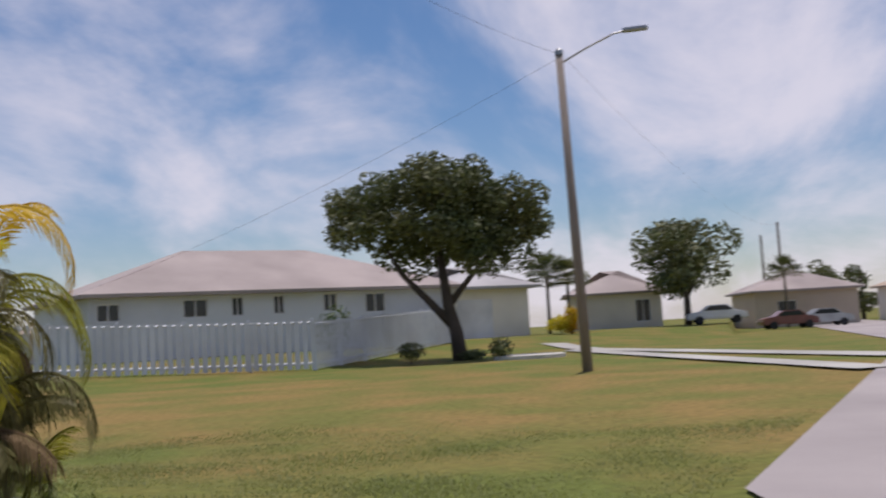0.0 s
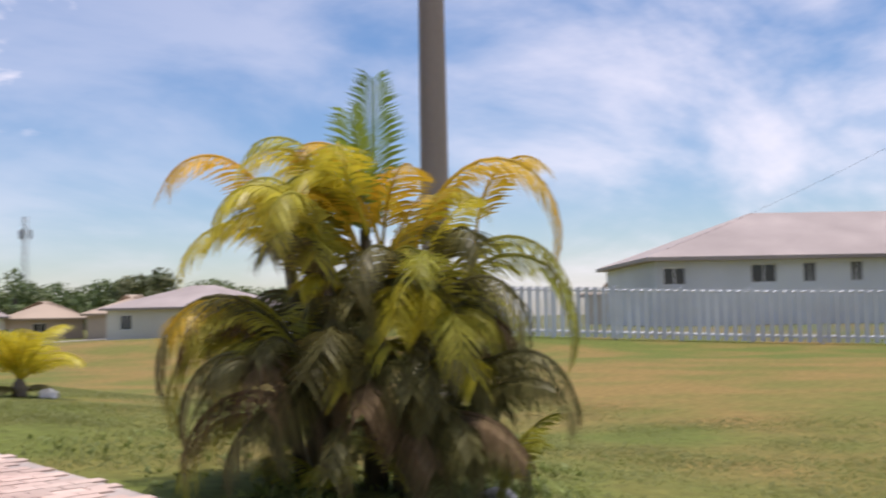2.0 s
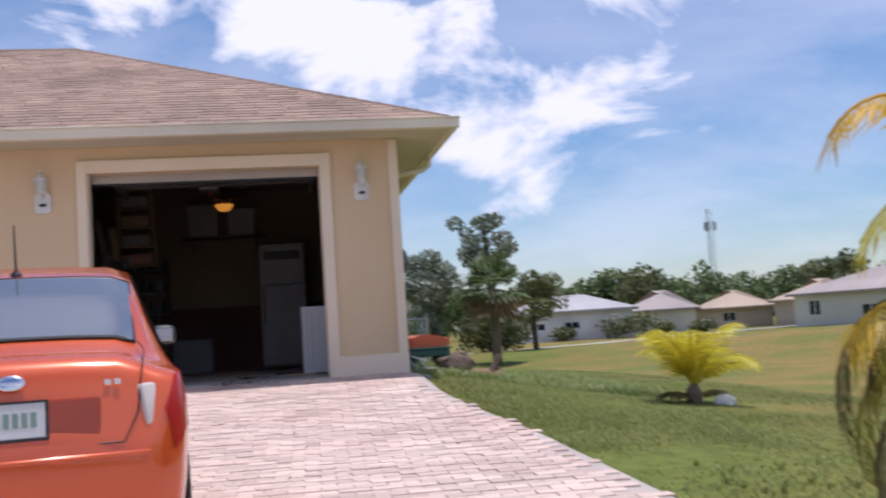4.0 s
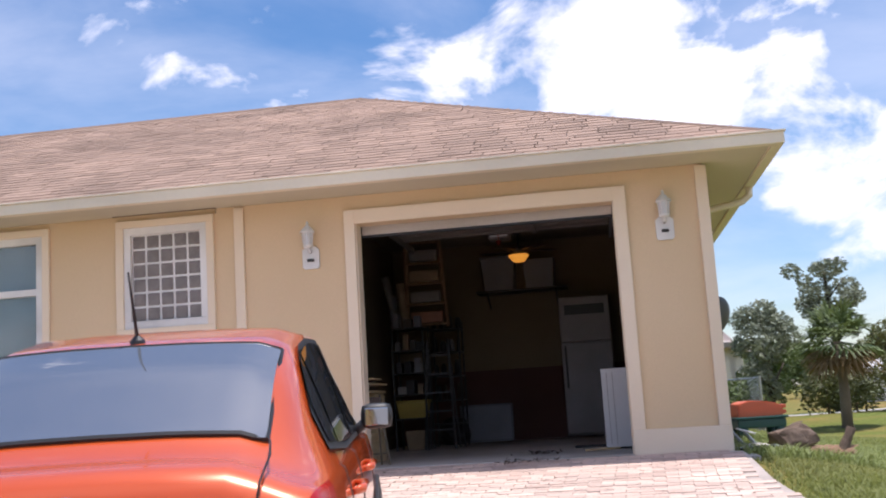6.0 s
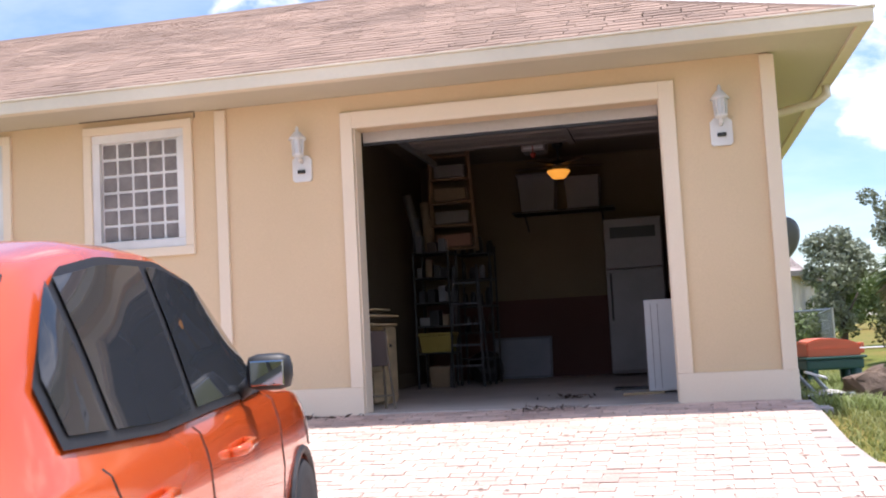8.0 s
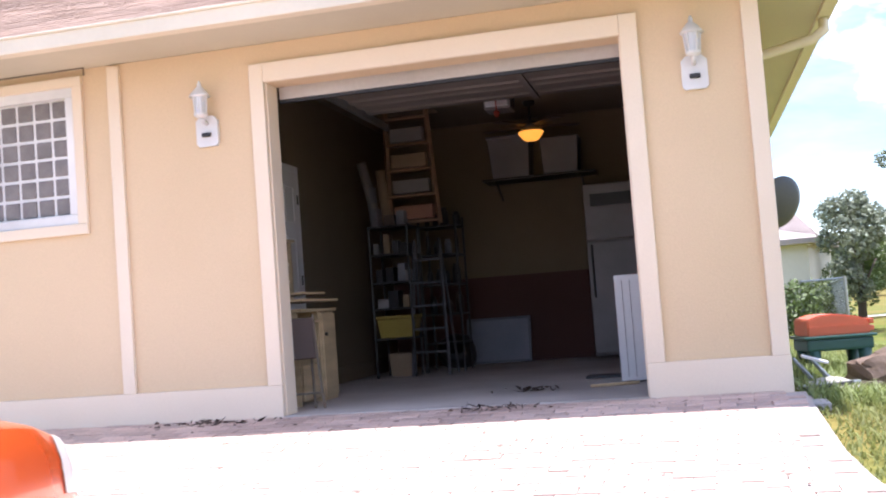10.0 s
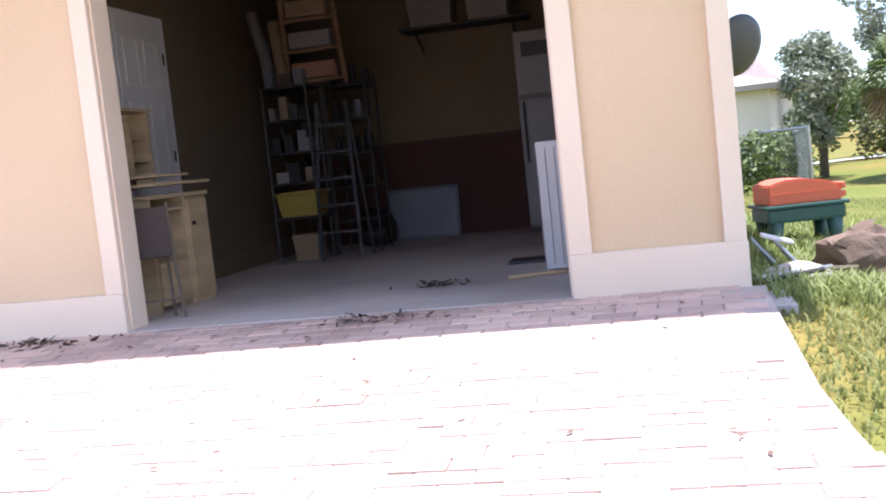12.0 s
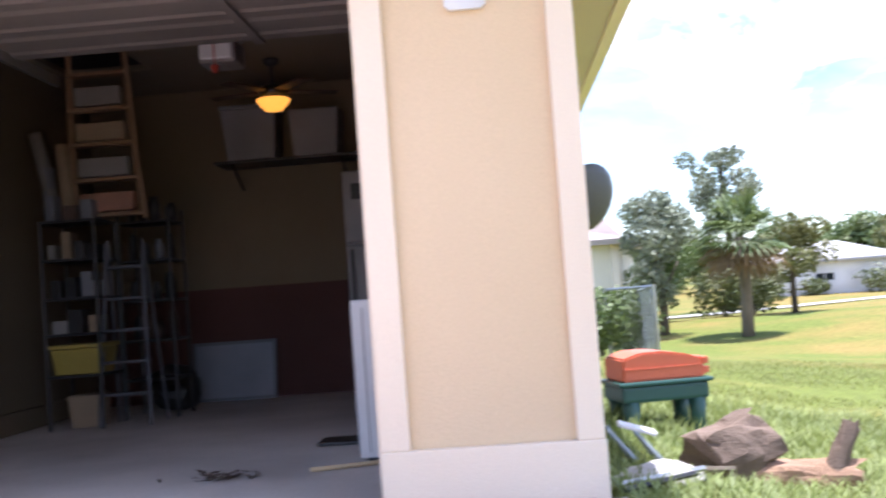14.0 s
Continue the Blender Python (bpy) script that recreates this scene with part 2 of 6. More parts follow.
def lathe(bm, profile, sides=16, m=None):
    rings = []
    for r, z in profile:
        rings.append([bm.verts.new((r * math.cos(2 * math.pi * k / sides), r * math.sin(2 * math.pi * k / sides), z)) for k in range(sides)])
    for a, b in zip(rings, rings[1:]):
        for k in range(sides):
            bm.faces.new((a[k], a[(k + 1) % sides], b[(k + 1) % sides], b[k]))
    bm.faces.new(rings[0][::-1])
    bm.faces.new(rings[-1])
    if m is not None:
        bmesh.ops.transform(bm, matrix=m, verts=[v for ring in rings for v in ring])
    return bm


def prism(bm, poly, z0, z1):
    lo = [bm.verts.new((x, y, z0)) for x, y in poly]
    hi = [bm.verts.new((x, y, z1)) for x, y in poly]
    n = len(poly)
    for i in range(n):
        bm.faces.new((lo[i], lo[(i + 1) % n], hi[(i + 1) % n], hi[i]))
    bm.faces.new(lo[::-1])
    bm.faces.new(hi)
    return bm


def smooth01(a, b, v):
    t = min(1.0, max(0.0, (v - a) / (b - a)))
    return t * t * (3 - 2 * t)


def ground_z(x, y):
    """Height of the lawn: the house stands on a low mound, and so does the neighbour's."""
    d = math.hypot(max(0.0, x - 3.4) * 1.7, max(0.0, -y - 0.3), max(0.0, -x - 14), max(0.0, y - 9))
    steps = ((0, -0.02), (4, -0.42), (8.6, -0.67), (12.2, -0.96), (15, -1.02), (1e9, -1.02))
    z = -1.02
    for (a, b), (c, e) in zip(steps, steps[1:]):
        if d <= c:
            z = b + (e - b) * (d - a) / (c - a)
            break
    u = (x - 39.4) * 0.55 + (y - 3.1) * 0.83
    return z + 0.75 * smooth01(-2, 12, u) * (1 - smooth01(25, 45, y)) * (1 - smooth01(-22, -9, -y - 4) if y < -13 else 1)


# ---- ground ----
def axis_steps(stops):
    out = []
    for a, b, step in stops:
        n = max(1, round((b - a) / step))
        out += [a + (b - a) * i / n for i in range(n)]
    return out + [stops[-1][1]]


def in_house(x, y):
    return -13.9 < x < 3.2 and 0.35 < y < 8.9


def build_ground():
    xs = axis_steps([(-2500, -100, 400), (-100, -16, 12), (-16, 14, 0.4), (14, 100, 2.5), (100, 2500, 400)])
    ys = axis_steps([(-2500, -60, 400), (-60, -16, 5), (-16, 10, 0.4), (10, 100, 2.5), (100, 2500, 400)])
    verts = [(x, y, ground_z(x, y) - (0.12 if in_house(x, y) else 0) + (noise.noise((x * 0.5, y * 0.5, 0)) * 0.025)) for y in ys for x in xs]
    w = len(xs)
    faces = [(j * w + i, j * w + i + 1, (j + 1) * w + i + 1, (j + 1) * w + i) for j in range(len(ys) - 1) for i in range(w - 1)]
    me = bpy.data.meshes.new("ground")
    me.from_pydata(verts, [], faces)
    me.materials.append(GRASS)
    me.polygons.foreach_set("use_smooth", [True] * len(me.polygons))
    return tagged(new("ground", me), "sun-bleached green and yellow lawn around the houses", "lawn", kind="structure")


build_ground()


def drive_right(y):
    """x of the driveway's edge towards the lawn."""
    pts = ((0.5, 3.42), (-0.4, 3.42), (-1.0, 3.45), (-1.8, 3.50), (-2.5, 3.64), (-4, 4.0), (-8, 4.32), (-11, 4.7), (-13, 5.6), (-14.6, 7.4))
    for (y0, x0), (y1, x1) in zip(pts, pts[1:]):
        if y >= y1:
            return x0 + (x1 - x0) * (y0 - y) / (y0 - y1)
    return pts[-1][1]


def sheet(name, poly_fn, mat, label, category, lift=0.02):
    """A strip over the ground: poly_fn gives rows of points across."""
    bm = bmesh.new()
    rows = [[bm.verts.new((x, y, ground_z(x, y) + lift)) for x, y in row] for row in poly_fn]
    for a, b in zip(rows, rows[1:]):
        for i in range(len(a) - 1):
            bm.faces.new((a[i], a[i + 1], b[i + 1], b[i]))
    bmesh.ops.recalc_face_normals(bm, faces=bm.faces)
    return tagged(part(name, bm, mat), label, category, kind="structure")


drive_rows = []
for k in range(37):
    yy = -0.02 - 14.6 * k / 36
    xr = drive_right(yy)
    near = max(0.0, 1 + yy / 3)
    drive_rows.append([(x, yy + near * (0.05 + 0.04 * x)) for x in (-4.6 + (xr + 4.6) * i / 20 for i in range(21))])
driveway = sheet("pavement", drive_rows, SAND, "driveway of pink concrete pavers running down to the street", "driveway", 0.027)
road_rows = [[(x, -14.6 + 1.2 * smooth01(4.8, 7.3, x) - 0.177 * max(0, min(x, 40) - 7.5) - 7 * j / 6) for x in axis_steps([(-120, -10, 20), (-10, 60, 2), (60, 300, 20)])] for j in range(7)]
sheet("road", road_rows, ROADMAT, "pale worn street surface beside the lawn", "road", 0.035)


# ---- the house ----
# built square to its own front wall, then turned a little on its plot
HOUSE = pose(-0.08, 0.05, 0, 0, 0, 2.3)
HOUSE_BACK = HOUSE.inverted()
before_house = set(scene.objects)


def settle(before):
    """Turns all that was built since onto the house's place on the plot."""
    for ob in scene.objects:
        if ob not in before and ob.parent is None:
            ob.matrix_basis = HOUSE @ ob.matrix_basis


W_L, W_R, W_B = -14.0, 3.40, 8.2
OPEN_L, OPEN_R, OPEN_T = -0.03, 2.53, 2.43
TH = 0.19
IN_W, CEIL = -0.75, 2.95
BASE_T = 0.24                                    # top of the plinth band
WALL_T = 2.72


def wall(name, pieces, mat=STUCCO, label="", category="wall"):
    bm = bmesh.new()
    for p in pieces:
        box(bm, *p)
    return tagged(part(name, bm, mat), label or "tan stucco house wall", category, kind="structure")


WIN = ((-2.49, -1.59, 1.54, 2.59), (-4.5, -3.39, 1.22, 2.59))   # x0, x1, z0, z1
pieces = []
edges_x = [W_L, WIN[1][0], WIN[1][1], WIN[0][0], WIN[0][1], OPEN_L, OPEN_R, W_R]
for a, b in zip(edges_x, edges_x[1:]):
    if (a, b) == (WIN[0][0], WIN[0][1]):
        pieces += [(a, 0, -0.3, b, TH, WIN[0][2]), (a, 0, WIN[0][3], b, TH, WALL_T)]
    elif (a, b) == (WIN[1][0], WIN[1][1]):
        pieces += [(a, 0, -0.3, b, TH, WIN[1][2]), (a, 0, WIN[1][3], b, TH, WALL_T)]
    elif (a, b) == (OPEN_L, OPEN_R):
        pieces.append((a, 0, OPEN_T, b, TH, WALL_T))
    else:
        pieces.append((a, 0, -0.3, b, TH, WALL_T))
wall("wall_front", pieces, label="tan stucco front wall with the open garage")
wall("wall_east", [(W_R - TH, TH, -0.3, W_R, W_B, WALL_T)])
wall("wall_north", [(W_L, W_B - TH, -0.3, W_R - TH, W_B, WALL_T)])
wall("wall_west", [(W_L, TH, -0.3, W_L + TH, W_B - TH, WALL_T)])
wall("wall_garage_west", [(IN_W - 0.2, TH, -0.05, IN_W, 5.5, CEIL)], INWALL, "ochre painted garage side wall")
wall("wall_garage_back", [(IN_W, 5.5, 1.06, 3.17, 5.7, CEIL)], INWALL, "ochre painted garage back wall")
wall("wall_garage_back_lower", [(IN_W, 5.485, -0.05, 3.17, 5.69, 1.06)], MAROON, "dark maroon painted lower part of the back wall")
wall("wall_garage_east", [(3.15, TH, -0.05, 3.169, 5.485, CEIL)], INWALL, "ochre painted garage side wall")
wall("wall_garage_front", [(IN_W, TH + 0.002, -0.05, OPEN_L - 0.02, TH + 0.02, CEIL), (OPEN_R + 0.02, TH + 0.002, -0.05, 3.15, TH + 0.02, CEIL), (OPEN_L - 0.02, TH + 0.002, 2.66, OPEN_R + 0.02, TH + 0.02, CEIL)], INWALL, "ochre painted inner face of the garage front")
wall("floor", [(IN_W, -0.04, -0.12, 3.15, 5.485, 0.02)], CONCRETE, "grey stained concrete garage floor", "floor")
HX0, HX1, HY0, HY1 = -0.50, 0.22, 3.5, 4.45
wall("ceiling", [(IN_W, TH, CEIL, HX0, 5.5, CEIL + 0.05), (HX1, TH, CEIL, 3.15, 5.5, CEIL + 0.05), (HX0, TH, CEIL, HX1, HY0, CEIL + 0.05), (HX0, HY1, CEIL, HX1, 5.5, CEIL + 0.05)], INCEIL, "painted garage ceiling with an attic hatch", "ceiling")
zc = CEIL + 0.05
# black box added over the hatch in place of the dark attic space
wall("wall_attic", [(HX0 - 0.15, HY0 - 0.15, zc + 0.7, HX1 + 0.15, HY1 + 0.15, zc + 0.75), (HX0 - 0.15, HY0 - 0.15, zc, HX0 - 0.1, HY1 + 0.15, zc + 0.7), (HX1 + 0.1, HY0 - 0.15, zc, HX1 + 0.15, HY1 + 0.15, zc + 0.7), (HX0 - 0.1, HY0 - 0.15, zc, HX1 + 0.1, HY0 - 0.1, zc + 0.7), (HX0 - 0.1, HY1 + 0.1, zc, HX1 + 0.1, HY1 + 0.15, zc + 0.7)], BLACK, "black box standing in for the unlit attic")


def trim(pieces, label, name="trim", mat=TRIM):
    bm = bmesh.new()
    for p in pieces:
        box(bm, *p, bevel=0.006)
    return tagged(part(name, bm, mat), label, "trim", kind="structure")


trim([(-0.14, -0.04, BASE_T, OPEN_L, 0.0, OPEN_T + 0.14), (OPEN_R, -0.04, BASE_T, OPEN_R + 0.12, 0.0, OPEN_T + 0.14),
      (OPEN_L, -0.04, OPEN_T, OPEN_R, 0.0, OPEN_T + 0.14)], "cream stucco band round the garage opening")
trim([(W_R - 0.08, -0.04, BASE_T, W_R + 0.03, 0.0, 2.70), (W_R, 0.0, BASE_T, W_R + 0.03, 0.14, 2.70)], "cream stucco corner band")
trim([(-1.29, -0.035, BASE_T, -1.19, 0.0, 2.70)], "cream vertical stucco band")
trim([(W_L, -0.045, -0.2, OPEN_L, 0.0, BASE_T), (OPEN_R, -0.045, -0.2, W_R + 0.035, 0.0, BASE_T), (W_R, 0.0, -0.3, W_R + 0.035, W_B, BASE_T)], "cream stucco base band along the wall", "baseboard")
trim([(OPEN_L - 0.002, 0.0, 0.02, OPEN_L + 0.012, TH, OPEN_T), (OPEN_R - 0.012, 0.0, 0.02, OPEN_R + 0.002, TH, OPEN_T)], "cream door jambs")
for x0, x1, z0, z1 in WIN:
    trim([(x0 - 0.08, -0.035, z1, x1 + 0.08, 0.0, z1 + 0.075), (x0 - 0.08, -0.035, z0 - 0.08, x1 + 0.08, 0.0, z0),
          (x0 - 0.08, -0.035, z0, x0, 0.0, z1), (x1, -0.035, z0, x1 + 0.08, 0.0, z1)], "cream stucco band round a window")

# roof
EAVE_Y, EAVE_X, EAVE_Z, SLOPE = -0.6, 3.96, 2.775, 0.46
APEX_Y = 4.1
RIDGE_Z = EAVE_Z + SLOPE * (APEX_Y - EAVE_Y)
APEX_X = EAVE_X - 4.76
BACK_Y = 2 * APEX_Y - EAVE_Y
FAR_X = -14.6


def roof_sheet():
    bm = bmesh.new()
    p = {k: bm.verts.new(v) for k, v in dict(a=(FAR_X, EAVE_Y, EAVE_Z), b=(EAVE_X, EAVE_Y, EAVE_Z), c=(EAVE_X, BACK_Y, EAVE_Z), d=(FAR_X, BACK_Y, EAVE_Z),
                                             e=(FAR_X + 4.7, APEX_Y, RIDGE_Z), f=(APEX_X, APEX_Y, RIDGE_Z)).items()}
    for q in ("abfe", "bcf", "cdef", "dae"):
        bm.faces.new([p[k] for k in q])
    bmesh.ops.solidify(bm, geom=list(bm.faces), thickness=0.05)
    return part("roof", bm, SHINGLE)


roof = tagged(roof_sheet(), "brown shingled hip roof over the garage", "roof", kind="structure")
bm = bmesh.new()
tube(bm, [(EAVE_X, EAVE_Y, EAVE_Z + 0.03), (APEX_X, APEX_Y, RIDGE_Z + 0.03)], 0.05, 6)
tube(bm, [(FAR_X + 4.7, APEX_Y, RIDGE_Z + 0.03), (APEX_X, APEX_Y, RIDGE_Z + 0.03)], 0.05, 6)
part("ridge_cap", bm, SHINGLE, roof)
gutter = trim([(FAR_X, EAVE_Y - 0.10, 2.695, EAVE_X + 0.1, EAVE_Y, 2.80)], "cream painted gutter along the eave", "gutter", FASCIA)
part("gutter_run", boxbm(EAVE_X, EAVE_Y, 2.695, EAVE_X + 0.1, BACK_Y, 2.80, bevel=0.006), FASCIA, gutter)
part("gutter_lip", boxbm(FAR_X, EAVE_Y - 0.115, 2.80, EAVE_X + 0.115, EAVE_Y - 0.02, 2.815, bevel=0.004), FASCIA, gutter)
part("gutter_lip", boxbm(EAVE_X + 0.02, EAVE_Y - 0.02, 2.80, EAVE_X + 0.115, BACK_Y, 2.815, bevel=0.004), FASCIA, gutter)
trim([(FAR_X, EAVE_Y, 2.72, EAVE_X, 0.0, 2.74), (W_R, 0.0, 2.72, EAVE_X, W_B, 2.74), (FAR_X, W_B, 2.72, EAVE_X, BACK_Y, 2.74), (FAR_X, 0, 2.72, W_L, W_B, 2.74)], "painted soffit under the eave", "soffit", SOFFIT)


settle(before_house)


# ---- vegetation materials ----
BARK = material("bark_dark", (0.085, 0.065, 0.05), 0.95, vary=0.3, scale=5, fine=40, bump=0.7)
PALMBARK = material("palm_bark", (0.17, 0.14, 0.105), 0.95, vary=0.3, scale=5, fine=30, bump=0.7)
LEAF = material("leaf_dark", (0.085, 0.11, 0.035), 0.55, vary=0.3, scale=2, fine=6, bump=0, color2=(0.17, 0.17, 0.06), random_=0.6, island=True, translucent=0.2)
LEAF2 = material("leaf_mid", (0.10, 0.15, 0.045), 0.6, vary=0.3, scale=2, fine=6, bump=0, color2=(0.15, 0.18, 0.06), random_=0.6, island=True, translucent=0.25)
LEAFGREY = material("leaf_grey_green", (0.19, 0.22, 0.15), 0.7, vary=0.3, scale=2, fine=6, bump=0, color2=(0.24, 0.26, 0.18), random_=0.5, island=True, translucent=0.25)
FRONDS = [material("frond_green", (0.30, 0.31, 0.045), 0.5, spec=0.2, vary=0.2, scale=4, fine=9, bump=0, color2=(0.46, 0.41, 0.055), random_=0.4, island=True, translucent=0.3),
          material("frond_yellow", (0.70, 0.58, 0.04), 0.4, spec=0.2, vary=0.2, scale=4, fine=9, bump=0, color2=(0.46, 0.42, 0.04), random_=0.3, island=True, translucent=0.35),
          material("frond_orange", (0.66, 0.38, 0.02), 0.45, spec=0.2, vary=0.2, scale=4, fine=9, bump=0, color2=(0.58, 0.42, 0.03), random_=0.3, island=True, translucent=0.35),
          # dark leaf colour; low in the clump it also paints in shade
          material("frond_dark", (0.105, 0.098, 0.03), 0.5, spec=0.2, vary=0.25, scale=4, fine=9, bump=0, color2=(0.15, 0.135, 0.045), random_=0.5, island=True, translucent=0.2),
          material("frond_dry", (0.20, 0.135, 0.065), 0.8, spec=0.2, vary=0.25, scale=4, fine=9, bump=0, random_=0.4, island=True, translucent=0.2)]
FRONDS.append(material("frond_spear", (0.24, 0.34, 0.045), 0.5, spec=0.2, vary=0.2, scale=4, fine=9, bump=0, color2=(0.34, 0.40, 0.05), random_=0.3, island=True, translucent=0.35))
CANE = material("palm_cane", (0.11, 0.09, 0.045), 0.6, vary=0.25, scale=6, fine=20, bump=0.3, color2=(0.07, 0.055, 0.03))


def frond_bm(length, droop, rise, width, pairs, rng, yaw, vee=0.35, curl=0.0):
    """One feather leaf: an arching midrib with two rows of narrow leaflets."""
    bm = bmesh.new()
    pts = []
    steps = 14
    ang = rise
    p = Vector((0, 0, 0))
    for i in range(steps + 1):
        pts.append(p.copy())
        p = p + Vector((math.cos(ang), 0, math.sin(ang))) * (length / steps)
        ang -= droop / steps * (0.55 + 0.9 * i / steps)
    tube(bm, pts, [0.016 * (1 - 0.8 * i / steps) + 0.003 for i in range(steps + 1)], 4, cap=False)
    for k in range(pairs):
        f = 0.16 + 0.84 * (k + 0.5) / pairs
        i = min(steps - 1, int(f * steps))
        a, b = pts[i], pts[i + 1]
        base = a.lerp(b, f * steps - i)
        along = (b - a).normalized()
        up = along.cross(Vector((0, -1, 0))).normalized()
        wide = width * (0.35 + 0.65 * math.sin(math.pi * min(1, 0.12 + f * 0.82)) ** 0.7)
        for s in (-1, 1):
            j = rng.uniform(0.88, 1.1)
            d = (along * (0.55 + 0.35 * f) + Vector((0, s, 0)) * 1.0 + up * (vee + rng.uniform(-0.12, 0.12))).normalized() * wide * j
            n = along * 0.0125 * (1.05 - 0.35 * f)
            mid = base + d * 0.5 + Vector((0, 0, -0.02 * wide))
            tip = base + d + Vector((0, 0, -(0.16 + curl) * wide))
            q = [bm.verts.new(v) for v in (base - n * 0.4, base + n * 0.4, mid + n, mid - n)]
            bm.faces.new(q)
            t = bm.verts.new(tip)
            bm.faces.new((q[3], q[2], t))
    bmesh.ops.rotate(bm, verts=bm.verts, matrix=Matrix.Rotation(yaw, 3, "Z"))
    return bm


# a large clump of cane palms at the foot of a utility pole
PALM = (5.62, -8.2)
VIEW = math.atan2(PALM[0] - 1.5, PALM[1] + 13.0)          # bearing from the street


def palm_clump():
    rng = random.Random(11)
    gz = ground_z(*PALM)
    palm = root("palm_clump", pose(PALM[0], PALM[1], gz), "large clump of cane palms with yellow and green arching fronds", "palm")
    # across: to the right as seen from the street; away: from the street
    ax, ay = math.cos(VIEW), -math.sin(VIEW)
    bx, by = math.sin(VIEW), math.cos(VIEW)

    def loc(u, v, z):
        return Vector((u * ax + v * bx, u * ay + v * by, z))

    heads = []
    for k in range(15):
        u, v = rng.uniform(-0.75, 0.75), rng.uniform(-0.6, 0.6)
        h = rng.uniform(0.75, 1.75)
        top = loc(u * 1.25, v * 1.2, h)
        bm = tube(bmesh.new(), [loc(u * 0.8, v, -0.05), loc(u, v, h * 0.5), top], [0.075, 0.06, 0.045], 8)
        part("cane", bm, CANE, palm, smooth=True)
        heads.append((top, u))

    def add(p, length, rise, droop, width, bearing, mat, pairs=34, curl=0.0, label=""):
        """bearing: 0 points to the right as seen from the street, 90 away from it."""
        yaw = math.atan2(ay, ax) + radians(bearing)
        bm = frond_bm(length, radians(droop), radians(rise), width, pairs, rng, yaw, curl=curl)
        bmesh.ops.translate(bm, vec=p, verts=bm.verts)
        part("frond", bm, FRONDS[mat], palm, label)

    # the leading fronds
    add(loc(0.0, 0.0, 1.65), 1.05, 86, 10, 0.36, 90, 5, 40, label="upright bright green spear frond")
    add(loc(-0.06, 0.05, 1.5), 0.95, 82, 22, 0.36, 240, 5, 40)
    add(loc(0.3, -0.1, 1.3), 2.15, 80, 200, 0.44, -4, 2, 56, label="orange-yellow arching frond")
    add(loc(-0.3, -0.25, 1.15), 1.6, 60, 125, 0.42, 186, 1, 50, label="bright yellow arching frond")
    add(loc(-0.25, -0.3, 1.2), 1.35, 66, 120, 0.40, 200, 1, 44)
    add(loc(-0.2, 0.1, 1.6), 1.35, 74, 130, 0.42, 176, 1, 44)
    add(loc(-0.25, 0.2, 1.65), 1.2, 78, 120, 0.38, 200, 0, 40)
    add(loc(0.4, -0.2, 1.05), 1.7, 62, 150, 0.42, 2, 0, 50)
    add(loc(0.45, -0.1, 0.95), 1.95, 62, 190, 0.42, -8, 0, 54)
    add(loc(0.3, -0.4, 1.1), 0.95, 74, 60, 0.34, -25, 1, 34)
    add(loc(0.1, -0.45, 1.2), 0.8, 78, 50, 0.26, 40, 2, 30)
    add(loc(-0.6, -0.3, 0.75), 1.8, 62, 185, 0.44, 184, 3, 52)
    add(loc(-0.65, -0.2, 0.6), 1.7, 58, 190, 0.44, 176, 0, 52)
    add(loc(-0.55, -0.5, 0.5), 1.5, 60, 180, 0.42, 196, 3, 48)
    for k in range(22):
        add(loc(rng.uniform(-0.55, 0.55), rng.uniform(-0.55, -0.2), rng.uniform(0.55, 1.35)), rng.uniform(0.75, 1.15), rng.uniform(50, 78), rng.uniform(110, 165), rng.uniform(0.30, 0.40),
            rng.uniform(225, 315), rng.choices((0, 1, 3), (4, 2.0, 2.0))[0], 44)
    for k in range(12):
        add(loc(rng.uniform(-0.5, 0.45), rng.uniform(-0.3, 0.3), rng.uniform(1.35, 1.75)), rng.uniform(0.8, 1.1), rng.uniform(65, 85), rng.uniform(90, 150), rng.uniform(0.30, 0.40),
            rng.choice((175, 200, 5, -20, 150, 260)) + rng.gauss(0, 20), rng.choices((0, 1, 2), (3, 5, 1.0))[0], 42)
    for k in range(40):
        top, u = rng.choice(heads)
        side = 0 if u > 0 else 180
        bearing = side + rng.gauss(0, 60) if rng.random() < 0.7 else rng.uniform(0, 360)
        high = top.z > 1.2
        mat = rng.choices((0, 1, 2, 3), (4, 3 if high else 0.6, 0.8 if high else 0.1, 2.2))[0]
        add(top, rng.uniform(0.95, 1.4), rng.uniform(58, 84) if high else rng.uniform(45, 70), rng.uniform(110, 180), rng.uniform(0.32, 0.44), bearing, mat, 40)
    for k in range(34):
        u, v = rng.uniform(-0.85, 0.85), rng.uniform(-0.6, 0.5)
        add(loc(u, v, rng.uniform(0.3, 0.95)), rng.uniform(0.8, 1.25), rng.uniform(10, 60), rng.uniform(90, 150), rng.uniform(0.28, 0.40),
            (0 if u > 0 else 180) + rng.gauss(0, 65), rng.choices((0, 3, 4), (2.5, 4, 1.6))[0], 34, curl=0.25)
    # dark hanging fronds put the shade at the clump's base into leaf colour
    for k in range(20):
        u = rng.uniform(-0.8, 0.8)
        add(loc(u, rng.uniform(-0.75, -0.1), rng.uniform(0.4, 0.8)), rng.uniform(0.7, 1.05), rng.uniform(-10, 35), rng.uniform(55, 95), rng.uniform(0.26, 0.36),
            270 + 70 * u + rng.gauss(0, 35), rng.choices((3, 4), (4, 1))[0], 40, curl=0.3)
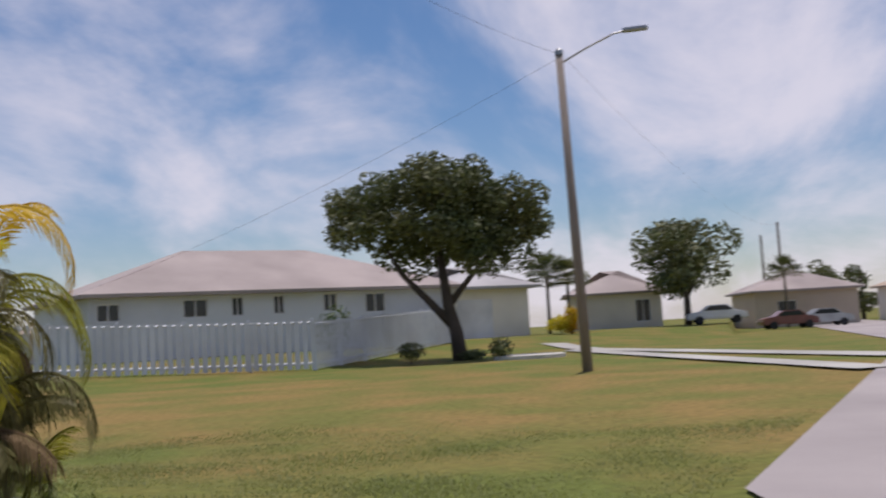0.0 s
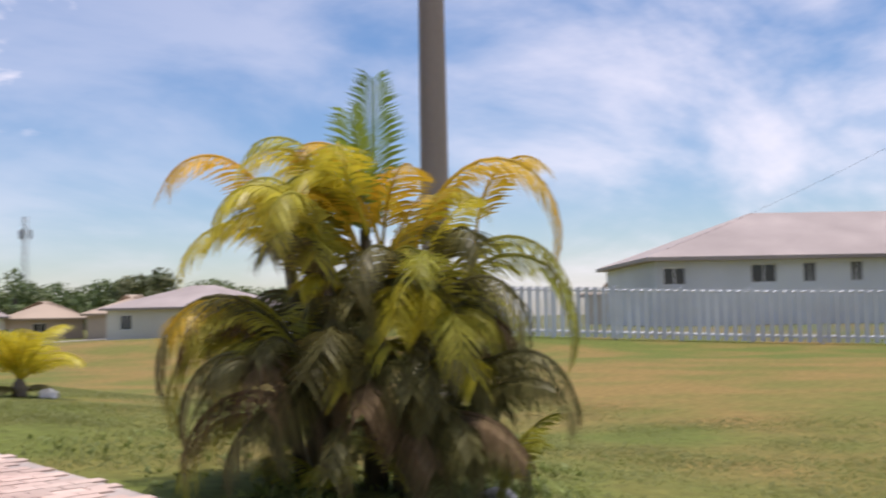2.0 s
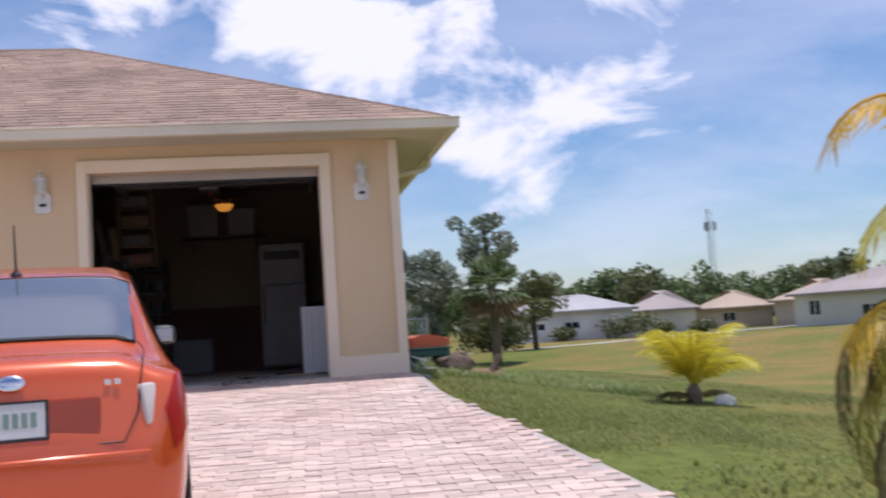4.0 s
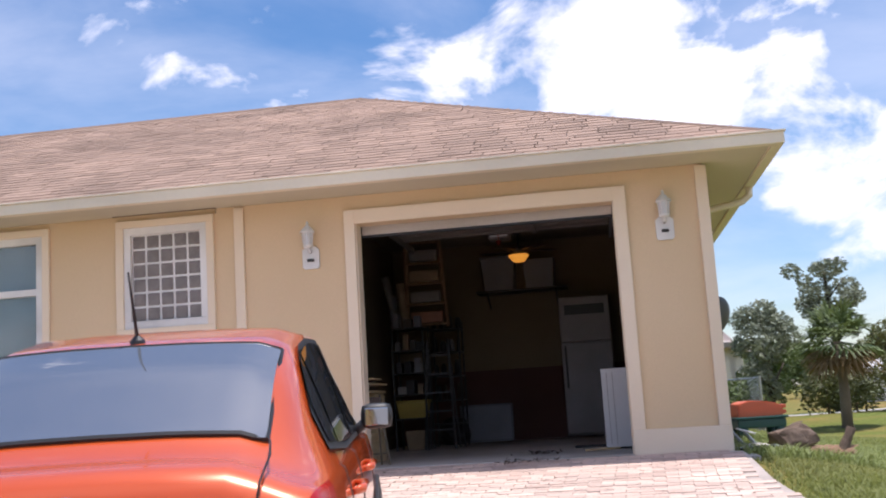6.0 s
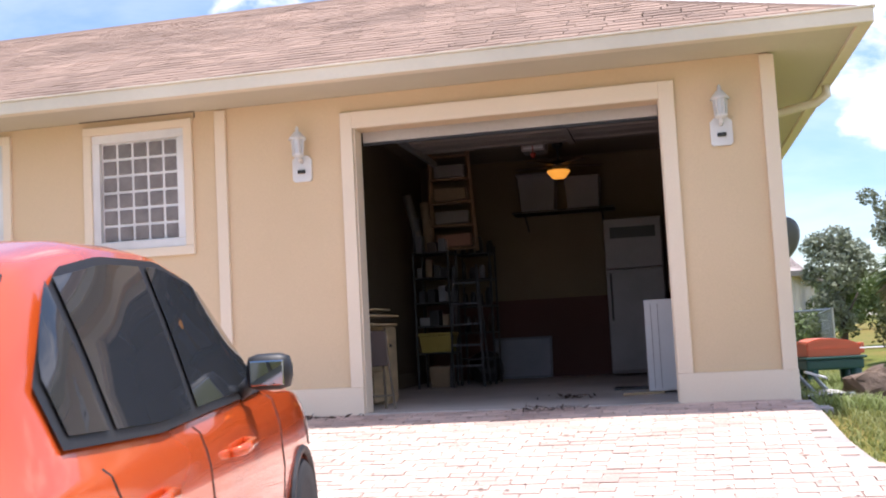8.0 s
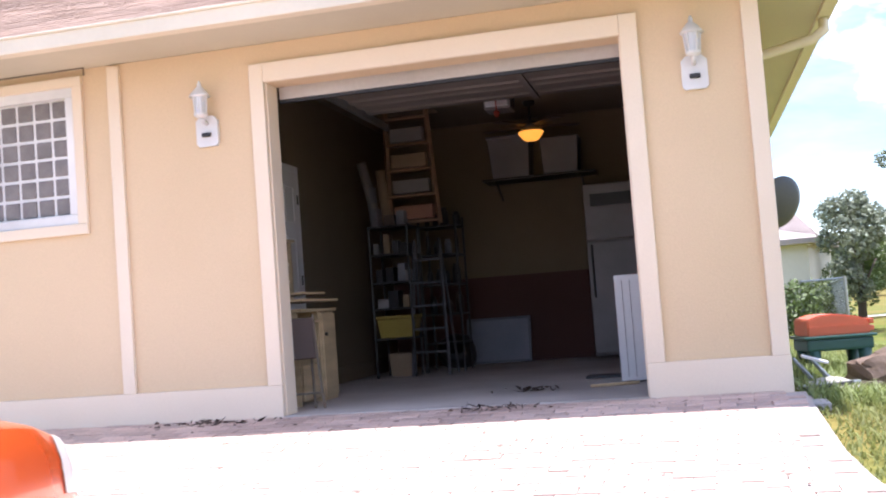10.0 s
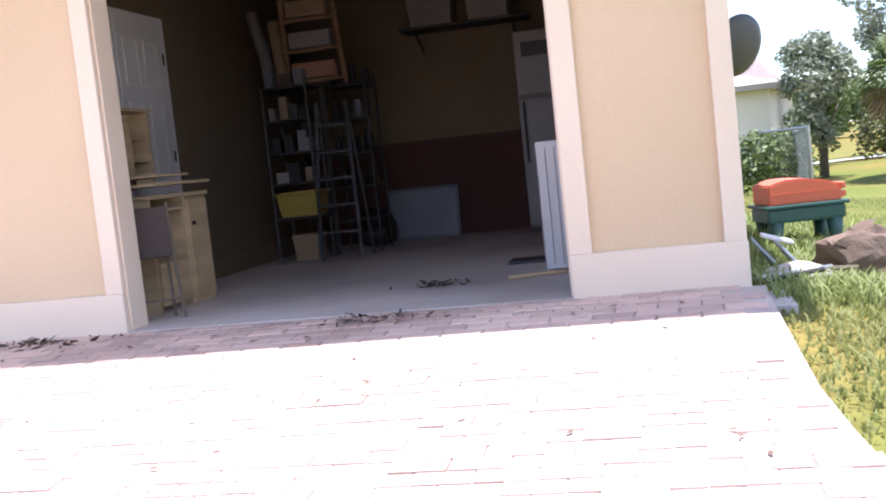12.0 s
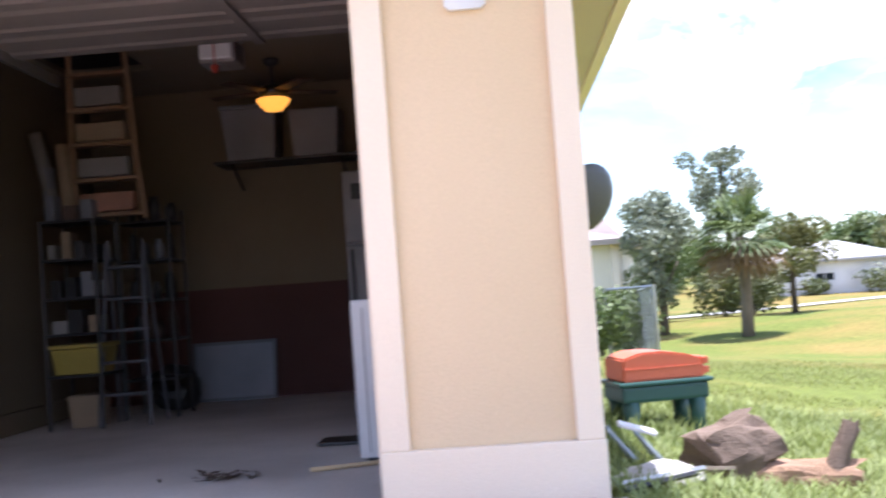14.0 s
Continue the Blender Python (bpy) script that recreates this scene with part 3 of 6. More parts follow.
    for k in range(16):
        u, v = rng.uniform(-1.0, 1.1), rng.uniform(-0.9, 0.2)
        add(loc(u, v, 0.02), rng.uniform(0.4, 0.75), rng.uniform(40, 80), rng.uniform(50, 110), 0.22, rng.uniform(0, 360), rng.choice((0, 0, 3)), 20)
    palm.scale = (0.71, 0.71, 0.95)
    return palm


palm_clump()


def stone(x, y, size, label, seed, mat, squash=0.5, name="stone"):
    bm = bmesh.new()
    bmesh.ops.create_icosphere(bm, subdivisions=3, radius=size)
    for v in bm.verts:
        n = noise.noise(v.co * 2.2 / size + Vector((seed, 0, 0)))
        v.co *= 1 + 0.35 * n
        v.co.z *= squash
    ob = part(name, bm, mat, smooth=True)
    ob.location = (x, y, ground_z(x, y) + size * squash * 0.45)
    return tagged(ob, label, "stone")


ROCK = material("pale_rock", (0.48, 0.45, 0.42), 0.9, vary=0.2, scale=5, fine=40, bump=0.6)
stone(6.12, -8.72, 0.11, "pale grey stone lying in the grass beside the palms", 2, ROCK, 0.4)


def utility_pole(x, y, height, r0, label, lean=(0, 0)):
    gz = ground_z(x, y)
    ob = root("utility_pole", pose(x, y, gz), label, "utility pole")
    n = 10
    bm = tube(bmesh.new(), [(lean[0] * k / n, lean[1] * k / n, -0.2 + (height + 0.2) * k / n) for k in range(n + 1)], [r0 * (1 - 0.3 * k / n) for k in range(n + 1)], 14)
    part("pole", bm, WOODPOLE, ob, smooth=True)
    return ob


utility_pole(9.5, -4.60, 9.5, 0.175, "weathered wooden utility pole behind the palm clump")

# small yellow palm on the lawn
def small_palm(x, y):
    rng = random.Random(5)
    gz = ground_z(x, y)
    p = root("small_palm", pose(x, y, gz), "small yellow palm with arching fronds on the lawn", "palm")
    part("trunk", lathe(bmesh.new(), [(0.11, -0.03), (0.10, 0.06), (0.11, 0.12), (0.07, 0.2), (0.02, 0.26)], 10), PALMBARK, p, smooth=True)
    for k in range(16):
        bearing = 360 * k / 16 + rng.uniform(-12, 12)
        bm = frond_bm(rng.uniform(0.8, 1.15), radians(rng.uniform(45, 105)), radians(rng.uniform(42, 84)), 0.27, 28, rng, radians(bearing))
        bmesh.ops.translate(bm, vec=(0, 0, 0.2), verts=bm.verts)
        part("frond", bm, FRONDS[1], p)
    for k in range(7):
        bm = frond_bm(rng.uniform(0.35, 0.55), radians(70), radians(30), 0.16, 12, rng, radians(rng.uniform(0, 360)))
        bmesh.ops.translate(bm, vec=(0, 0, 0.06), verts=bm.verts)
        part("frond", bm, FRONDS[3], p, "short dark green frond")
    p.scale = (0.86, 0.86, 0.9)


small_palm(6.18, -1.2)
stone(6.45, -1.35, 0.11, "white stone at the foot of the small palm", 5, WHITE, 0.7)


# ---- trees ----
def crown_bm(centres, count, size, rng, flat=1.0, mid=None):
    """Many small leaf blades in uneven clumps."""
    verts, faces = [], []
    total = sum(r ** 2 for _, r in centres)
    for c, r in centres:
        c = Vector(c)
        n = int(count * r ** 2 / total)
        for k in range(n):
            d = Vector((rng.gauss(0, 1), rng.gauss(0, 1), rng.gauss(0, 1)))
            d.normalize()
            rr = r * (0.55 + 0.45 * rng.random() ** 0.5) * (1 + 0.25 * noise.noise(d * 2.5 + c))
            p = c + Vector((d.x * rr, d.y * rr, d.z * rr * flat))
            a = Vector((rng.gauss(0, 1), rng.gauss(0, 1), rng.gauss(0, 0.6))).normalized()
            b = a.cross(d + Vector((rng.gauss(0, 0.4), rng.gauss(0, 0.4), rng.gauss(0, 0.4)))).normalized()
            s = size * rng.uniform(0.6, 1.3)
            i = len(verts)
            verts += [p - a * s, p + b * s * 0.5, p + a * s, p - b * s * 0.5]
            faces.append((i, i + 1, i + 2, i + 3))
    return verts, faces


def leaves(parent, verts, faces, mat, name="crown"):
    me = bpy.data.meshes.new(name)
    me.from_pydata([tuple(v) for v in verts], [], faces)
    me.materials.append(mat)
    ob = new(name, me)
    ob.parent = parent
    return ob


def tree(x, y, label, trunk, limbs, centres, count, size, mat, seed, bark=BARK, name="tree", flat=0.8, z=None):
    """trunk: points and radii; limbs: lists of points with start radius."""
    rng = random.Random(seed)
    t = root(name, pose(x, y, ground_z(x, y) if z is None else z), label, "tree")
    part("trunk", tube(bmesh.new(), trunk[0], trunk[1], 10), bark, t, smooth=True)
    for pts, r in limbs:
        part("limb", tube(bmesh.new(), pts, [r * (1 - 0.7 * i / (len(pts) - 1)) for i in range(len(pts))], 7), bark, t, smooth=True)
    leaves(t, *crown_bm(centres, count, size, rng, flat), mat)
    return t


def round_crown(rng, r, h, z0, n, rc):
    out = []
    for k in range(n):
        a = rng.uniform(0, 2 * math.pi)
        rr = r * math.sqrt(rng.random())
        z = z0 + h * rng.random()
        lim = math.sqrt(max(0.05, 1 - ((z - z0 - h / 2) / (h / 2 + 0.01)) ** 2))
        out.append(((rr * math.cos(a) * lim, rr * math.sin(a) * lim, z), rc * rng.uniform(0.7, 1.25)))
    return out


rng_t = random.Random(21)
# the neighbour's big round tree
NT = (44.3, -1.75)
NV = Vector((0.955, 0.297))                      # bearing from the street
cr = []
while len(cr) < 95:
    u, w, zz = rng_t.uniform(-1, 1), rng_t.uniform(-1, 1), rng_t.uniform(-1, 1)
    if abs(u) ** 2.6 + abs(w) ** 2.6 + abs(zz) ** 3.2 > 1.0 or (zz < -0.4 and abs(u) > 0.9):
        continue
    side = 4.35 * u + 0.0
    cr.append(((side * NV[1] + w * 3.2 * NV[0], -side * NV[0] + w * 3.2 * NV[1] + 0.7, 6.3 + zz * 2.25 - 0.3 * u), rng_t.uniform(0.65, 1.05)))
tree(NT[0], NT[1], "round dense evergreen tree with a leaning forked trunk", ([(0, 0, -0.1), (-0.1, 0.1, 1.2), (-0.25, 0.35, 2.4), (-0.3, 0.6, 4.6)], [0.38, 0.3, 0.26, 0.16]),
     [([(-0.15, 0.2, 1.5), (-0.5, 1.2, 2.7), (-0.6, 2.3, 3.9), (-0.6, 2.9, 5.0)], 0.22), ([(-0.25, 0.35, 2.4), (0.1, -0.6, 3.6), (0.3, -1.8, 4.9)], 0.18), ([(-0.3, 0.5, 3.2), (0.6, 0.8, 4.6), (1.2, 1.0, 5.8)], 0.15)],
     cr, 30000, 0.125, LEAF, 31)


def bush(x, y, r, h, label, mat, seed, count=700, size=0.07, name="bush"):
    rng = random.Random(seed)
    b = root(name, pose(x, y, ground_z(x, y)), label, "bush")
    part("stem", tube(bmesh.new(), [(0, 0, -0.05), (0, 0, h * 0.5)], [0.05, 0.02], 6), BARK, b)
    leaves(b, *crown_bm([((rng.uniform(-r, r) * 0.4, rng.uniform(-r, r) * 0.4, h * rng.uniform(0.35, 0.6)), r * rng.uniform(0.7, 1.0)) for _ in range(6)], count, size, rng, h / (2 * r) * 0.9), mat, "foliage")
    return b


bush(42.3, -0.1, 0.5, 1.0, "dark clipped round bush beside the tree", LEAF, 1)
bush(41.9, -4.1, 0.5, 1.05, "dark clipped round bush beside the tree", LEAF, 2)
bush(44.0, -2.3, 0.6, 0.5, "low dark plant at the foot of the tree", LEAF, 3)
GRAVEL = material("white_gravel", (0.7, 0.66, 0.58), 0.95, vary=0.2, scale=5, fine=30, bump=0.4)
bm = lathe(bmesh.new(), [(1.5, -0.05), (1.5, 0.10), (1.35, 0.12)], 20)
bed = part("gravel_bed", bm, GRAVEL)
bed.location = (42.8, -5.1, ground_z(42.8, -5.1) + 0.05)
tagged(bed, "round bed of pale gravel on the lawn", "gravel bed")

# ---- the neighbour's house ----
NWALL = material("neighbour_wall", (0.68, 0.70, 0.74), 0.8, vary=0.05, scale=0.6, fine=20, bump=0.1)
NROOF = material("neighbour_roof", (0.42, 0.355, 0.325), 0.9, vary=0.15, scale=0.8, fine=14, bump=0.3)
PALEROOF = material("pale_roof", (0.47, 0.45, 0.44), 0.8, vary=0.08, scale=0.8, fine=14, bump=0.2)
TANROOF = material("tan_roof", (0.44, 0.34, 0.25), 0.9, vary=0.15, scale=0.8, fine=10, bump=0.3)
CREAMWALL = material("cream_wall", (0.76, 0.71, 0.62), 0.8, vary=0.06, scale=0.6, fine=20, bump=0.1)
TANWALL = material("tan_wall", (0.58, 0.47, 0.36), 0.8, vary=0.06, scale=0.6, fine=20, bump=0.1)
FENCEMAT = material("fence_white", (0.72, 0.73, 0.77), 0.7, vary=0.08, scale=1.5, fine=20, bump=0.1)


def pierced_wall(w, z0, z1, thick, openings):
    """One solid wall along x with rectangular openings (x, z, width, height) cut through it."""
    xs = sorted({0.0, w} | {v for x, z, ww, hh in openings for v in (x, x + ww)})
    zs = sorted({z0, z1} | {v for x, z, ww, hh in openings for v in (z, z + hh) if z0 < v < z1})
    nx, nz = len(xs) - 1, len(zs) - 1
    bm = bmesh.new()
    seen = {}

    def solid(i, k):
        if not (0 <= i < nx and 0 <= k < nz):
            return False
        cx, cz = (xs[i] + xs[i + 1]) / 2, (zs[k] + zs[k + 1]) / 2
        return not any(x < cx < x + ww and z < cz < z + hh for x, z, ww, hh in openings)

    def vert(i, k, y):
        if (i, k, y) not in seen:
            seen[(i, k, y)] = bm.verts.new((xs[i], y, zs[k]))
        return seen[(i, k, y)]

    for i in range(nx):
        for k in range(nz):
            if not solid(i, k):
                continue
            ring = [(i, k), (i + 1, k), (i + 1, k + 1), (i, k + 1)]
            bm.faces.new([vert(a, b, 0.0) for a, b in ring])
            bm.faces.new([vert(a, b, thick) for a, b in reversed(ring)])
            for n, (di, dk) in enumerate(((0, -1), (1, 0), (0, 1), (-1, 0))):
                if not solid(i + di, k + dk):
                    p, q = ring[n], ring[(n + 1) % 4]
                    bm.faces.new([vert(*q, 0.0), vert(*p, 0.0), vert(*p, thick), vert(*q, thick)])
    return bm


def hip_house(name, m, w, d, wall_h, roof_h, wallmat, roofmat, label, windows=(), over=0.5, doors=(), hip=None, base=-1.0):
    """A house with a hip roof; its front runs along local +x at y = 0. windows: x, z, width, height on the front."""
    h = root(name, m, label, "house")
    bm = pierced_wall(w, base, wall_h, 0.2, windows)
    part("front_wall", bm, wallmat, h)
    for q in ((0, d - 0.2, w, d), (0, 0.2, 0.2, d - 0.2), (w - 0.2, 0.2, w, d - 0.2)):
        part("wall", boxbm(q[0], q[1], base, q[2], q[3], wall_h), wallmat, h)
    bm = bmesh.new()
    o = over
    hx = (d / 2 + o) if hip is None else hip
    lo = [(-o, -o), (w + o, -o), (w + o, d + o), (-o, d + o)]
    a = [bm.verts.new((x, y, wall_h - 0.12)) for x, y in lo]
    b = [bm.verts.new((x, y, wall_h + 0.06)) for x, y in lo]
    r = [bm.verts.new((-o + hx, d / 2, wall_h + roof_h)), bm.verts.new((w + o - hx, d / 2, wall_h + roof_h))]
    for i in range(4):
        bm.faces.new((a[i], a[(i + 1) % 4], b[(i + 1) % 4], b[i]))
    bm.faces.new(a[::-1])
    bm.faces.new((b[0], b[1], r[1], r[0]))
    bm.faces.new((b[1], b[2], r[1]))
    bm.faces.new((b[2], b[3], r[0], r[1]))
    bm.faces.new((b[3], b[0], r[0]))
    part("roof", bm, roofmat, h)
    for x, z, ww, hh in windows:
        bm = bmesh.new()
        for q in ((x, z, x + ww, z + 0.06), (x, z + hh - 0.06, x + ww, z + hh), (x, z + 0.06, x + 0.06, z + hh - 0.06), (x + ww - 0.06, z + 0.06, x + ww, z + hh - 0.06), (x + ww / 2 - 0.03, z + 0.06, x + ww / 2 + 0.03, z + hh - 0.06)):
            box(bm, q[0], 0.04, q[1], q[2], 0.12, q[3])
        win = part("window", bm, WHITE, h, "white window frame")
        part("pane", boxbm(x + 0.06, 0.085, z + 0.06, x + ww - 0.06, 0.1, z + hh - 0.06), DARKGLASS, win, "dark glass")
    for x, z, ww, hh, mt in doors:
        part("door", boxbm(x, -0.04, z, x + ww, 0.0, z + hh, bevel=0.01), mt, h)
    return h


def facing(p, q, z=0.0):
    """Pose with local x from p to q."""
    return pose(p[0], p[1], z, 0, 0, math.degrees(math.atan2(q[1] - p[1], q[0] - p[0])))


P0, P1 = (41.9, 15.2), (57.4, 1.9)
hip_house("neighbour_house", facing(P0, P1), 20.4, 11, 2.85, 2.6, NWALL, NROOF, "pale grey bungalow with a brown hip roof behind the fence",
          [(0.35, 1.6, 1.1, 0.85), (4.5, 1.65, 1.25, 0.9), (7.0, 1.65, 0.62, 0.95), (9.25, 1.65, 0.62, 0.98), (12.1, 1.7, 0.8, 0.95), (14.6, 1.55, 1.25, 1.05)], hip=7.0)
hip_house("neighbour_garage", facing((63.2, 3.9), (67.4, -0.4)), 6.0, 8, 2.95, 1.6, CREAMWALL, PALEROOF, "cream garage wing with a pale roof", over=0.7, doors=[(0.6, -0.3, 2.6, 2.5, WHITE)])
hip_house("neighbour_house", facing((84.5, -0.4), (85.8, -7.6)), 7.4, 9, 2.6, 2.0, CREAMWALL, NROOF, "cream bungalow with a brown roof down the street", [(5.3, 0.2, 1.2, 1.8)])
hip_house("neighbour_house", facing((60.5, 34.5), (63.2, 29.9)), 6, 9, 1.7, 1.5, TANWALL, TANROOF, "tan house behind the neighbour's fence", base=-1.5)


def fence(p, q, height, posts_every, label):
    length = math.hypot(q[0] - p[0], q[1] - p[1])
    f = root("fence", facing(p, q), label, "fence")

    def gz(s):
        return ground_z(p[0] + (q[0] - p[0]) * s / length, p[1] + (q[1] - p[1]) * s / length)

    n = int(length / 0.33)
    for k in range(n + 1):
        s = length * k / n
        bm = boxbm(s - 0.11, -0.012, gz(s) + 0.06, s + 0.11, 0.012, gz(s) + height)
        part("slat", bm, FENCEMAT, f)
    for frac in (0.28, height - 0.12, ):
        bm = bmesh.new()
        m = 12
        tube(bm, [(length * k / m, 0.06, gz(length * k / m) + frac) for k in range(m + 1)], 0.06, 4)
        part("rail", bm, FENCEMAT, f)
    m = max(1, round(length / posts_every))
    for k in range(m + 1):
        s = length * k / m
        part("post", boxbm(s - 0.06, 0.014, gz(s) - 0.1, s + 0.06, 0.13, gz(s) + height + 0.08, bevel=0.01), FENCEMAT, f)
    return f


fence((32.2, 16.5), (39.45, 3.1), 2.05, 2.4, "white slatted garden fence facing the lawn")
fence((39.55, 3.02), (57.0, 1.95), 2.0, 2.4, "white slatted garden fence running back to the house")
bush(45.0, 4.3, 0.8, 2.9, "light green bush looking over the fence", LEAF2, 8, 700, 0.1)
walk_rows = [[(56.5 - 27.5 * t + 0.7 * s, -3 - 14 * t - 1.3 * s) for s in (0, 1)] for t in [k / 10 for k in range(11)]]
sheet("pavement", walk_rows, WALK, "pale concrete walk along the street", "pavement", 0.05)
walk_rows = [[(50.5 - 27.5 * t + 0.5 * s, -5.2 - 10.6 * t - 1.0 * s) for s in (0, 1)] for t in [k / 20 for k in range(21)]]
sheet("pavement", walk_rows, WALK, "pale concrete pavement across the lawns", "pavement", 0.06)

# street lamp on a wooden pole, with wires
LPX, LPY = 28.5, -9.5
lamp = root("street_lamp", pose(LPX, LPY, ground_z(LPX, LPY)), "street lamp on a tall weathered wooden pole", "street lamp")
part("pole", tube(bmesh.new(), [(0, 0, -0.2), (0.02, 0.1, 4.0), (0.05, 0.22, 8.85)], [0.15, 0.13, 0.1], 12), WOODPOLE, lamp, smooth=True)
part("bracket", tube(bmesh.new(), [(0.05, 0.2, 8.55), (0.1, -0.5, 8.9), (0.2, -1.3, 9.25), (0.25, -1.6, 9.3)], 0.03, 6), GREYMETAL, lamp)
bm = boxbm(-0.11, -0.35, -0.07, 0.11, 0.35, 0.06, bevel=0.05)
bmesh.ops.translate(bm, vec=(0.28, -1.9, 9.33), verts=bm.verts)
part("lamp_head", bm, GREYMETAL, lamp)
part("cap", lathe(bmesh.new(), [(0.12, 0), (0.12, 0.12), (0.05, 0.2)], 8, Matrix.Translation((0.05, 0.22, 8.8))), GREYMETAL, lamp)


def wire(a, b, sag, label, r=0.0045):
    a, b = Vector(a), Vector(b)
    pts = [a.lerp(b, k / 24) - Vector((0, 0, sag * 4 * (k / 24) * (1 - k / 24))) for k in range(25)]
    ob = part("power_cable", tube(bmesh.new(), pts, r, 4), BLACK)
    return tagged(ob, label, "cable")


wire((28.5, -9.3, 7.85), (115, -18.3, 9.6), 1.6, "thin power cable from pole to pole")
wire((9.6, -4.55, 8.3), (28.5, -9.3, 7.8), 0.5, "thin power cable from pole to pole")
wire((28.5, -9.3, 7.7), (42.5, 15, 3.3), 0.4, "thin service cable to the house")
up2 = root("utility_pole", pose(115, -18.3, ground_z(115, -18.3)), "distant wooden utility pole down the street", "utility pole")
part("pole", tube(bmesh.new(), [(0, 0, -0.2), (0, 0.1, 10.8)], [0.17, 0.12], 8), WOODPOLE, up2)
up3 = root("utility_pole", pose(130, -16.9, ground_z(130, -16.9)), "distant wooden utility pole down the street", "utility pole")
part("pole", tube(bmesh.new(), [(0, 0, -0.2), (0, 0.1, 10.6)], [0.17, 0.12], 8), WOODPOLE, up3)

rng2 = random.Random(77)
tree(80.9, -9.9, "dark rounded street tree", ([(0, 0, -0.1), (0, 0, 2.2), (0, 0.3, 4)], [0.3, 0.22, 0.15]), [([(0, 0, 2), (0.3, 1.2, 4)], 0.15), ([(0, 0, 2), (-0.3, -1.2, 4.2)], 0.15)],
     round_crown(rng2, 4.0, 4.6, 2.9, 26, 1.35), 6000, 0.22, LEAF, 41)


def fan_palm(x, y, height, label, seed, crown=1.1, mat=LEAF2, skirt=True, r=0.16):
    rng = random.Random(seed)
    p = root("palm_tree", pose(x, y, ground_z(x, y)), label, "palm")
    part("trunk", tube(bmesh.new(), [(0, 0, -0.1), (0.03, 0, height * 0.5), (0, 0.02, height)], [r * 1.15, r, r * 0.9], 9), PALMBARK, p, smooth=True)
    for k in range(64 if skirt else 44):
        el = rng.uniform(-55 if skirt else -15, 80)
        yaw = rng.uniform(0, 2 * math.pi)
        dead = el < -20
        bm = bmesh.new()
        L = crown * rng.uniform(0.8, 1.1)
        d = Vector((math.cos(radians(el)), 0, math.sin(radians(el))))
        stem = d * L * 0.45
        tube(bm, [(0, 0, 0), stem], 0.012, 3, cap=False)
        for j in range(11):
            a = radians(-75 + 15 * j)
            dd = Vector((d.x * math.cos(a), math.sin(a), d.z * math.cos(a))) * L * 0.6
            n = Vector((0, 0.034 * crown, 0)) if abs(a) < 0.8 else Vector((0.034 * crown, 0, 0))
            tip = stem + dd - Vector((0, 0, 0.12 * L))
            mid = stem + dd * 0.6
            v = [bm.verts.new(q) for q in (stem, mid + n, tip, mid - n)]
            bm.faces.new(v)
        bmesh.ops.rotate(bm, verts=bm.verts, matrix=Matrix.Rotation(yaw, 3, "Z"))
        bmesh.ops.translate(bm, vec=(0, 0, height), verts=bm.verts)
        part("frond", bm, FRONDS[4] if dead else mat, p)
    return p


# palms and trees beyond the lawn
fan_palm(8.7, 25.5, 2.75, "cabbage palm with a skirt of dry fronds on the lawn", 3, 1.5)
tree(6.7, 28.0, "grey-green oak on the lawn", ([(0, 0, -0.1), (0.05, 0, 1.2), (0, 0, 2.8)], [0.15, 0.12, 0.07]), [([(0, 0, 1.1), (0.6, 0.3, 2.2)], 0.07), ([(0, 0, 1.3), (-0.6, 0, 2.4)], 0.07)],
     round_crown(rng2, 1.2, 3.4, 1.1, 30, 0.46), 5600, 0.085, LEAFGREY, 51)
tree(12.5, 49.7, "tall thin pine with an open crown", ([(0, 0, -0.1), (0.2, 0, 4), (0, 0, 8)], [0.22, 0.16, 0.07]), [([(0.1, 0, 4.5), (1.2, 0.3, 5.8)], 0.07), ([(0.1, 0, 5), (-1.3, 0.3, 6.0)], 0.07), ([(0, 0, 6), (1.0, -0.5, 7.2)], 0.06)],
     [((rng2.uniform(-1.7, 1.7), rng2.uniform(-1.5, 1.5), rng2.uniform(4.2, 8.0)), rng2.uniform(0.4, 0.8)) for _ in range(22)], 4200, 0.13, LEAFGREY, 52)
tree(11.4, 31.5, "low dark green tree on the lawn", ([(0, 0, -0.1), (0, 0, 1.4), (0, 0, 2.4)], [0.12, 0.08, 0.05]), [([(0, 0, 1.2), (0.4, 0, 2)], 0.05)],
     round_crown(rng2, 1.3, 1.9, 1.3, 14, 0.5), 2600, 0.09, LEAF, 53)
tree(7.3, 33.0, "light green young tree behind the cabbage palm", ([(0, 0, -0.1), (0, 0, 1.0), (0.1, 0, 2.0)], [0.1, 0.07, 0.04]), [([(0, 0, 0.9), (0.4, 0.1, 1.8)], 0.04)],
     round_crown(random.Random(64), 0.9, 2.4, 0.7, 14, 0.5), 2600, 0.09, LEAF2, 54)
for i, (x, y) in enumerate(((9.5, 34.0), (11.3, 36.0), (10.4, 33.0))):
    bush(x, y, 1.0, 1.9, "dense dark green bush under the trees", LEAF, 60 + i, 1200, 0.1)

